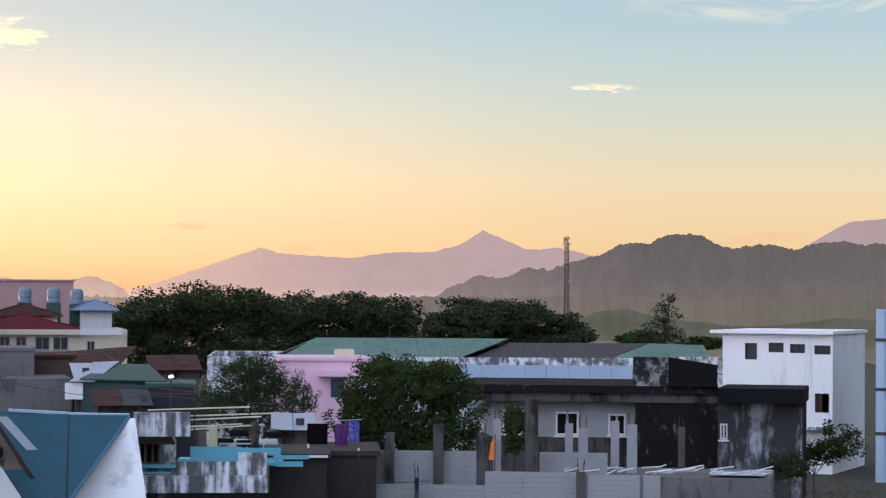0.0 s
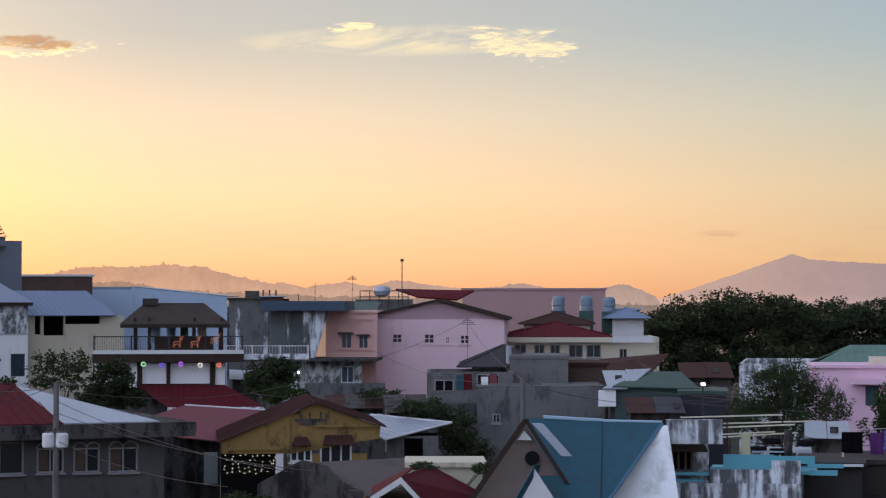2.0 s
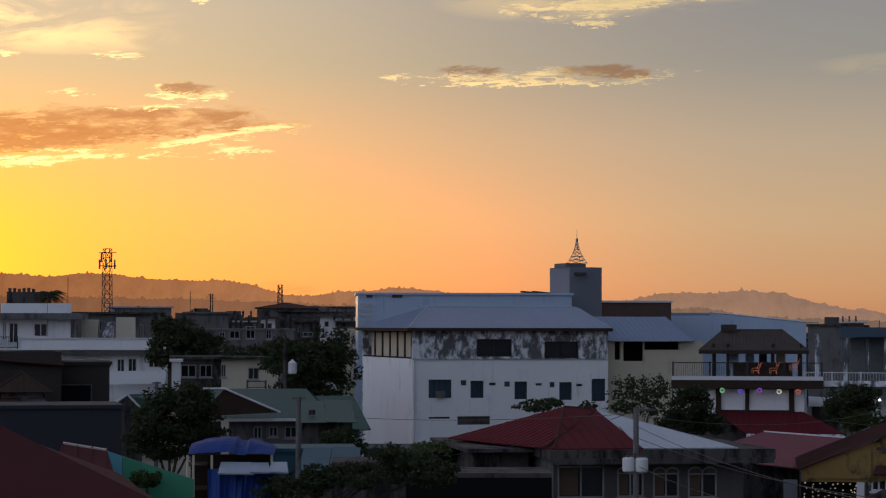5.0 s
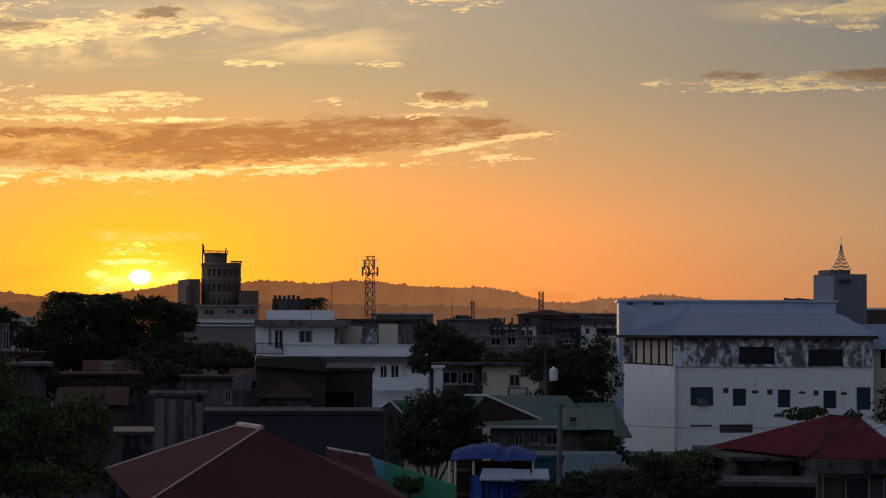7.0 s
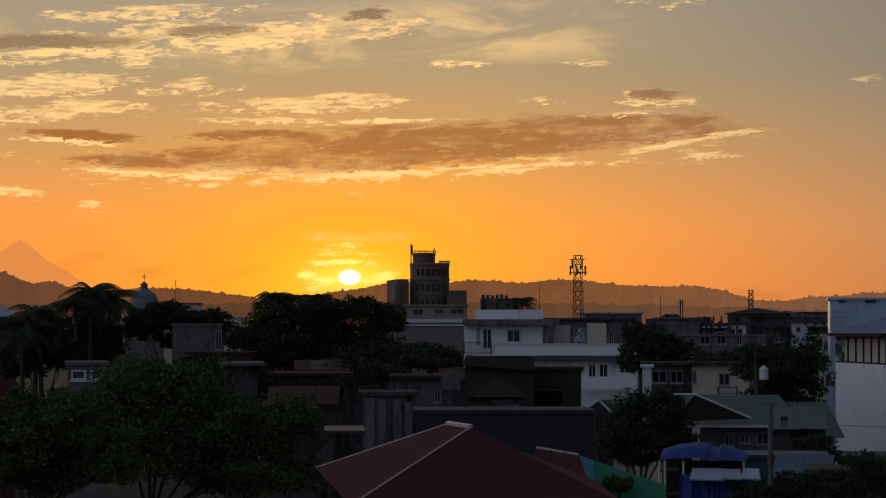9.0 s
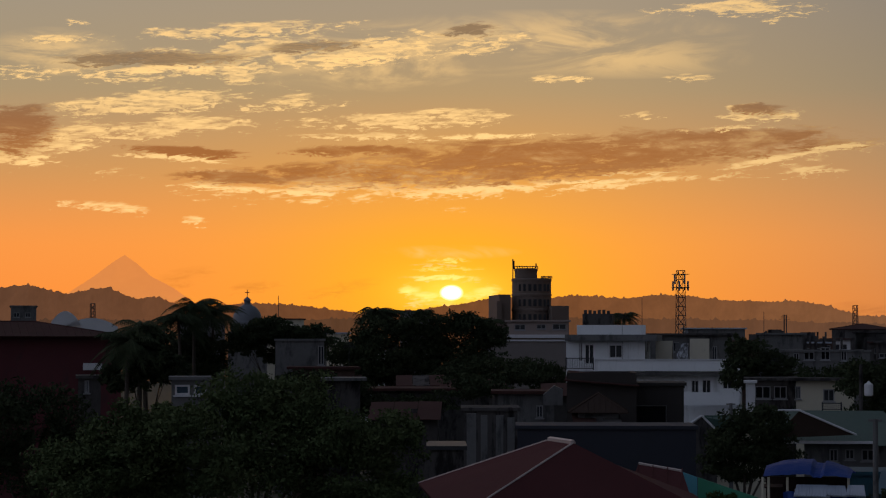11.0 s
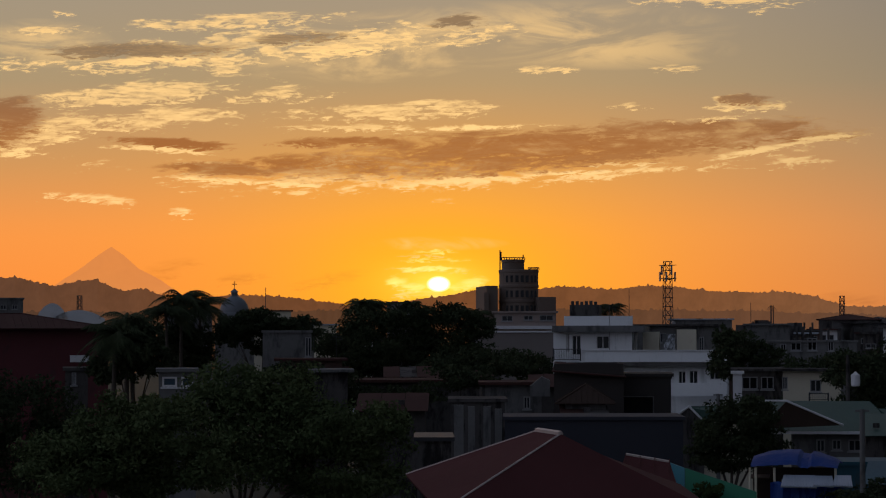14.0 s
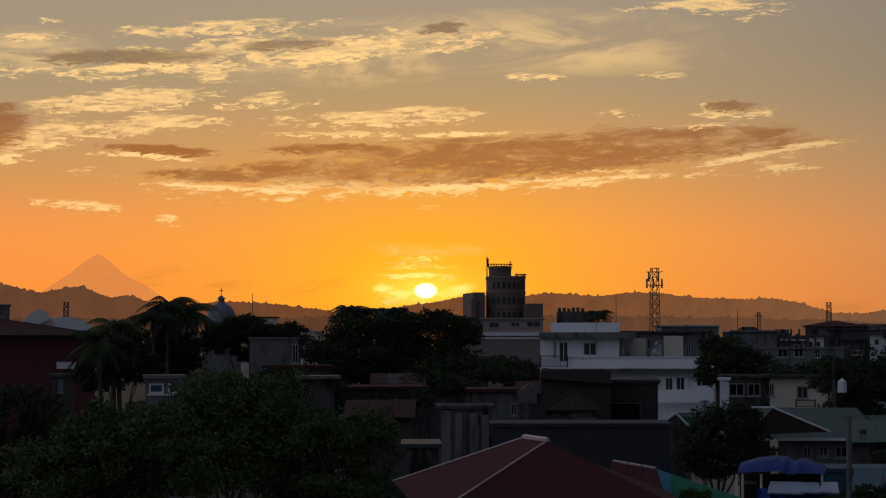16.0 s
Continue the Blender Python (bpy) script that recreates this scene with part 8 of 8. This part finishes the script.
for p, d, fr in (((-1970, -68), 190, 3.0), ((-1940, -56), 195, 2.8), ((-1990, -45), 188, 2.6), ((-1651, -58), 260, 2.8), ((-1627, -54), 262, 2.6), ((-2066, -27), 130, 2.1), ((-2089, -5), 128, 2.1), ((-2050, 0), 132, 2.0), ((-1477, -45), 270, 2.3), ((-1447, -40), 272, 2.1), ((-1737, -5), 230, 2.0), ((-1562, -57), 280, 1.8), ((-1212, -51), 330, 2.4), ((-1225, -48), 332, 2.2)):
    palm(p[0], d, EYE - p[1] * K * d, fr, "coconut palm with drooping dark fronds")
for o, d, n, sz, m, lab in (
        ([((-1640, -26), 45, 26), ((-1585, -30), 50, 24), ((-1530, -36), 40, 22), ((-1480, -30), 45, 24), ((-1440, -14), 26, 22), ((-1690, 14), 50, 30), ((-1620, 20), 90, 40), ((-1520, 16), 90, 40), ((-1710, 60), 55, 34), ((-1630, 70), 110, 36), ((-1500, 62), 90, 34)], 220, 26000, 0.28, LEAF_DARK, "dark mass of trees before the setting sun"),
        ([((-1827, -20), 62, 24), ((-1767, -15), 40, 18), ((-1876, -5), 40, 30), ((-1797, 15), 50, 24)], 200, 8000, 0.26, LEAF_DARK, "broad dark tree by the church"),
        ([((-1985, 0), 34, 26), ((-1945, 4), 30, 26), ((-1965, 36), 50, 34)], 195, 4500, 0.26, LEAF_DARK, "dark tree under the palms"),
        ([((-2054, 15), 40, 44), ((-2078, 54), 50, 36), ((-2024, 45), 40, 30)], 130, 3600, 0.24, LEAF_DARK, "dark shaggy tree by the hall"),
        # these two mango crowns carry light painted into their leaf colour
        ([((-1866, 95), 90, 52), ((-1796, 115), 90, 60), ((-1915, 134), 90, 60), ((-1737, 165), 90, 60), ((-1657, 185), 80, 60), ((-1846, 194), 160, 80), ((-1697, 244), 130, 60), ((-1607, 155), 45, 40)], 84, 26000, 0.13, LEAF_LIT, "great dark spreading mango tree"),
        ([((-2073, 173), 100, 60), ((-2141, 222), 110, 70), ((-2014, 144), 60, 40), ((-1994, 233), 110, 60)], 72, 20000, 0.12, LEAF_LIT, "dense green mango tree, dim in the dusk"),
        ([((-2248, 132), 90, 60), ((-2325, 171), 90, 70), ((-2229, 221), 90, 60), ((-2180, 152), 50, 44), ((-2440, 150), 110, 80)], 88, 9000, 0.15, LEAF_DARK, "dark leafy tree in the dusk"),
        ([((-1001, 165), 62, 48), ((-966, 140), 40, 32), ((-1035, 180), 36, 36), ((-946, 190), 50, 30), ((-961, 121), 24, 16), ((-1000, 214), 80, 34)], 108, 9500, 0.15, LEAF_DARK, "dark round tree before the green roof"),
        ([((-768, 71), 60, 46), ((-718, 61), 50, 50), ((-808, 61), 30, 30), ((-747, 111), 70, 24)], 150, 6000, 0.22, LEAF_DARK, "dark tree beside the apartment block"),
        ([((-987, 21), 44, 34), ((-947, 41), 40, 30), ((-1006, 51), 34, 30), ((-1015, -4), 14, 14)], 172, 4500, 0.22, LEAF_DARK, "dark trees beside the white house"),
        ([((-857, 56), 55, 20), ((-808, 46), 40, 20), ((-907, 111), 50, 12)], 165, 2600, 0.2, LEAF_DARK, "dark bushes round the cream house"),
        ([((-1040, 274), 26, 14)], 78, 900, 0.1, LEAF, "small round bush by the green wall"),
        ([((-787, 290), 60, 24), ((-727, 270), 50, 20), ((-667, 270), 60, 24), ((-607, 240), 40, 26), ((-547, 260), 50, 30)], 84, 6000, 0.12, LEAF_DARK, "dark shrubs along the yard"),
        ([((-697, 200), 34, 18), ((-667, 220), 20, 12)], 118, 1400, 0.13, LEAF_DARK, "dark shrub by the wall"),
        ([((-1440, 34), 50, 18), ((-1375, 44), 60, 20), ((-1335, 60), 36, 22), ((-1490, 56), 60, 26), ((-1420, 72), 70, 18)], 195, 6000, 0.24, LEAF_DARK, "dark trees crowding below the tower block"),
        ([((-1700, 100), 60, 30), ((-1770, 70), 50, 24), ((-1640, 110), 60, 24), ((-1560, 104), 50, 18)], 145, 5000, 0.2, LEAF_DARK, "dark trees between low houses"),
        ([((-1477, 75), 60, 22), ((-1397, 55), 50, 16)], 145, 2600, 0.2, LEAF_DARK, "dark shrubs between the houses"),
        ([((633, 123), 30, 20), ((389, 167), 40, 10)], 140, 900, 0.18, LEAF_DARK, "dark shrubs by the walls")):
    u = o[0][0][0]
    tree(u, d, crown_of(u, d, o, 2.0 if d < 120 else 3.5), n, sz, m, lab, trunk=0.16)

# patched low roofs packed between the larger houses
def patch_roof(r, d, mat, turn, rise):
    s = Site("shanty", r[0][0], d, turn, "low patched house under old metal sheets", "house", "patched low houses")
    x0, x1, z0, z1 = s.box_of(*r)
    part("wall", boxes((x0 + 0.2, x1 - 0.2, 0.2, 3.8, 0, z0)), DARK_CONC, s.ob)
    n = max(2, int((x1 - x0) / 1.1))
    for k in range(n):
        a, b = x0 + (x1 - x0) * k / n, x0 + (x1 - x0) * (k + 1) / n - 0.03
        j = rng.uniform(-0.06, 0.06)
        bm = bmesh.new()
        slab(bm, [(a, -0.4 + j, z0 + j * 0.5), (b, -0.4, z0), (b, 4.2, z1 + rise), (a, 4.2 + j, z1 + rise + j)], 0.03)
        part("roof_sheet", bm, mat if rng.uniform() < 0.8 else RUST_ROOF, s.ob)
    x = rng.uniform(x0 + 0.5, x1 - 0.5)
    part("roof_weight", boxes((x, x + 0.35, 0.8, 1.0, z0 + (z1 - z0) * 0.4, z0 + (z1 - z0) * 0.4 + 0.25)), DARK_CONC, s.ob)


for r, d, m, turn in ((((-1614, 56), (-1524, 71)), 175, DARK_CONC, 0), (((-1534, 64), (-1434, 80)), 165, RUST_ROOF, 4), (((-1743, 56), (-1679, 71)), 160, CONCRETE, -4), (((-1444, 71), (-1374, 84)), 150, DARK_CONC, 3), (((-1664, 106), (-1534, 131)), 128, RUST_ROOF, -3),
                      (((-1300, 120), (-1212, 145)), 120, DARK_CONC, 2), (((-1358, 71), (-1300, 89)), 150, RUST_ROOF, 0), (((399, 177), (479, 199)), 125, DARK_CONC, 3), (((250, 176), (399, 192)), 138, DARK_CONC, -2), (((824, 182), (928, 199)), 112, NAVY, 2),
                      (((122, 131), (181, 141)), 150, SILVER, 0), (((919, 117), (1013, 137)), 135, RUST_ROOF, 3), (((788, 133), (872, 150)), 120, SILVER, 3), (((-775, 142), (-673, 172)), 125, GREEN_ROOF, 2), (((-774, 230), (-668, 256)), 100, TEAL, -3), (((1134, 226), (1214, 241)), 95, SILVER, 0)):
    patch_roof(r, d, m, turn, 0.1)

# small roof clutter: tanks, aerials and sheets on the flat roofs
def clutter(p, d, seed):
    r = np.random.default_rng(seed)
    s = Site("roof_aerial", p[0], d, 0, "thin television aerial on a roof", "aerial", "roof aerials")
    z = s.at(p)[1]
    lots = [((0, 0, 0), (0, 0, z))]
    for k in range(4):
        w = 0.25 + 0.1 * k
        lots.append(((-w, 0, z - 0.1 - 0.12 * k), (w, 0, z - 0.1 - 0.12 * k + r.uniform(-0.03, 0.03))))
    part("antenna", rods(lots, 0.018, 4), STEEL, s.ob)


for k, (p, d) in enumerate((((543, 32), 160), ((-1214, -58), 185), ((-1056, -33), 200), ((339, -43), 230), ((-965, -24), 210), ((-930, -54), 240), ((-1737, -30), 210), ((1342, 21), 190), ((-717, 15), 210), ((-947, 21), 170), ((-1697, -5), 190))):
    clutter(p, d, k)


# overhead wires, each a sagging cable
def cable(a, da, b, db, sag, r=0.012):
    def at(p, d):
        return Vector((d * math.sin(p[0] * K), d * math.cos(p[0] * K), EYE - p[1] * K * d))
    p, q = at(a, da), at(b, db)
    pts = [p.lerp(q, k / 14) - Vector((0, 0, sag * 4 * (k / 14) * (1 - k / 14))) for k in range(15)]
    bm = bmesh.new()
    side = (q - p).cross(Vector((0, 0, 1))).normalized() * r
    up = Vector((0, 0, r))
    rings = [[bm.verts.new(m + o) for o in (side, up, -side, -up)] for m in pts]
    for m, n in zip(rings, rings[1:]):
        for k in range(4):
            bm.faces.new((m[k], m[(k + 1) % 4], n[(k + 1) % 4], n[k]))
    tagged(part("overhead_wire", bm, STEEL, None), "thin dark overhead wire slung between poles", "wire", "overhead wires")


for a, da, b, db, sag in (((-176, 179), 88, (226, 304), 70, 0.3), ((-176, 199), 88, (276, 304), 70, 0.3), ((-176, 155), 88, (-678, 164), 120, 0.2), ((-176, 159), 88, (256, 144), 130, 0.6),
                          ((644, 149), 95, (1008, 177), 105, 0.5), ((719, 117), 130, (1018, 167), 108, 0.6), ((719, 125), 130, (1018, 177), 108, 0.6), ((664, 344), 78, (1415, 332), 90, 0.1), ((641, 145), 95, (152, 165), 120, 0.5),
                          ((840, 108), 140, (1040, 158), 108, 0.4), ((850, 116), 140, (1060, 168), 106, 0.4), ((800, 128), 130, (1075, 176), 106, 0.5), ((770, 152), 125, (1090, 190), 104, 0.3),
                          ((958, 152), 112, (1140, 196), 100, 0.3), ((641, 150), 95, (380, 92), 160, 0.6), ((543, 40), 160, (641, 142), 95, 0.4), ((543, 36), 160, (300, 120), 140, 0.5),
                          ((-179, 150), 88, (-640, 236), 84, 0.5), ((-179, 246), 88, (120, 330), 74, 0.3), ((1430, 236), 91, (1507, 252), 90, 0.35), ((1100, 230), 90, (1344, 250), 91, 0.3)):
    cable(a, da, b, db, sag)
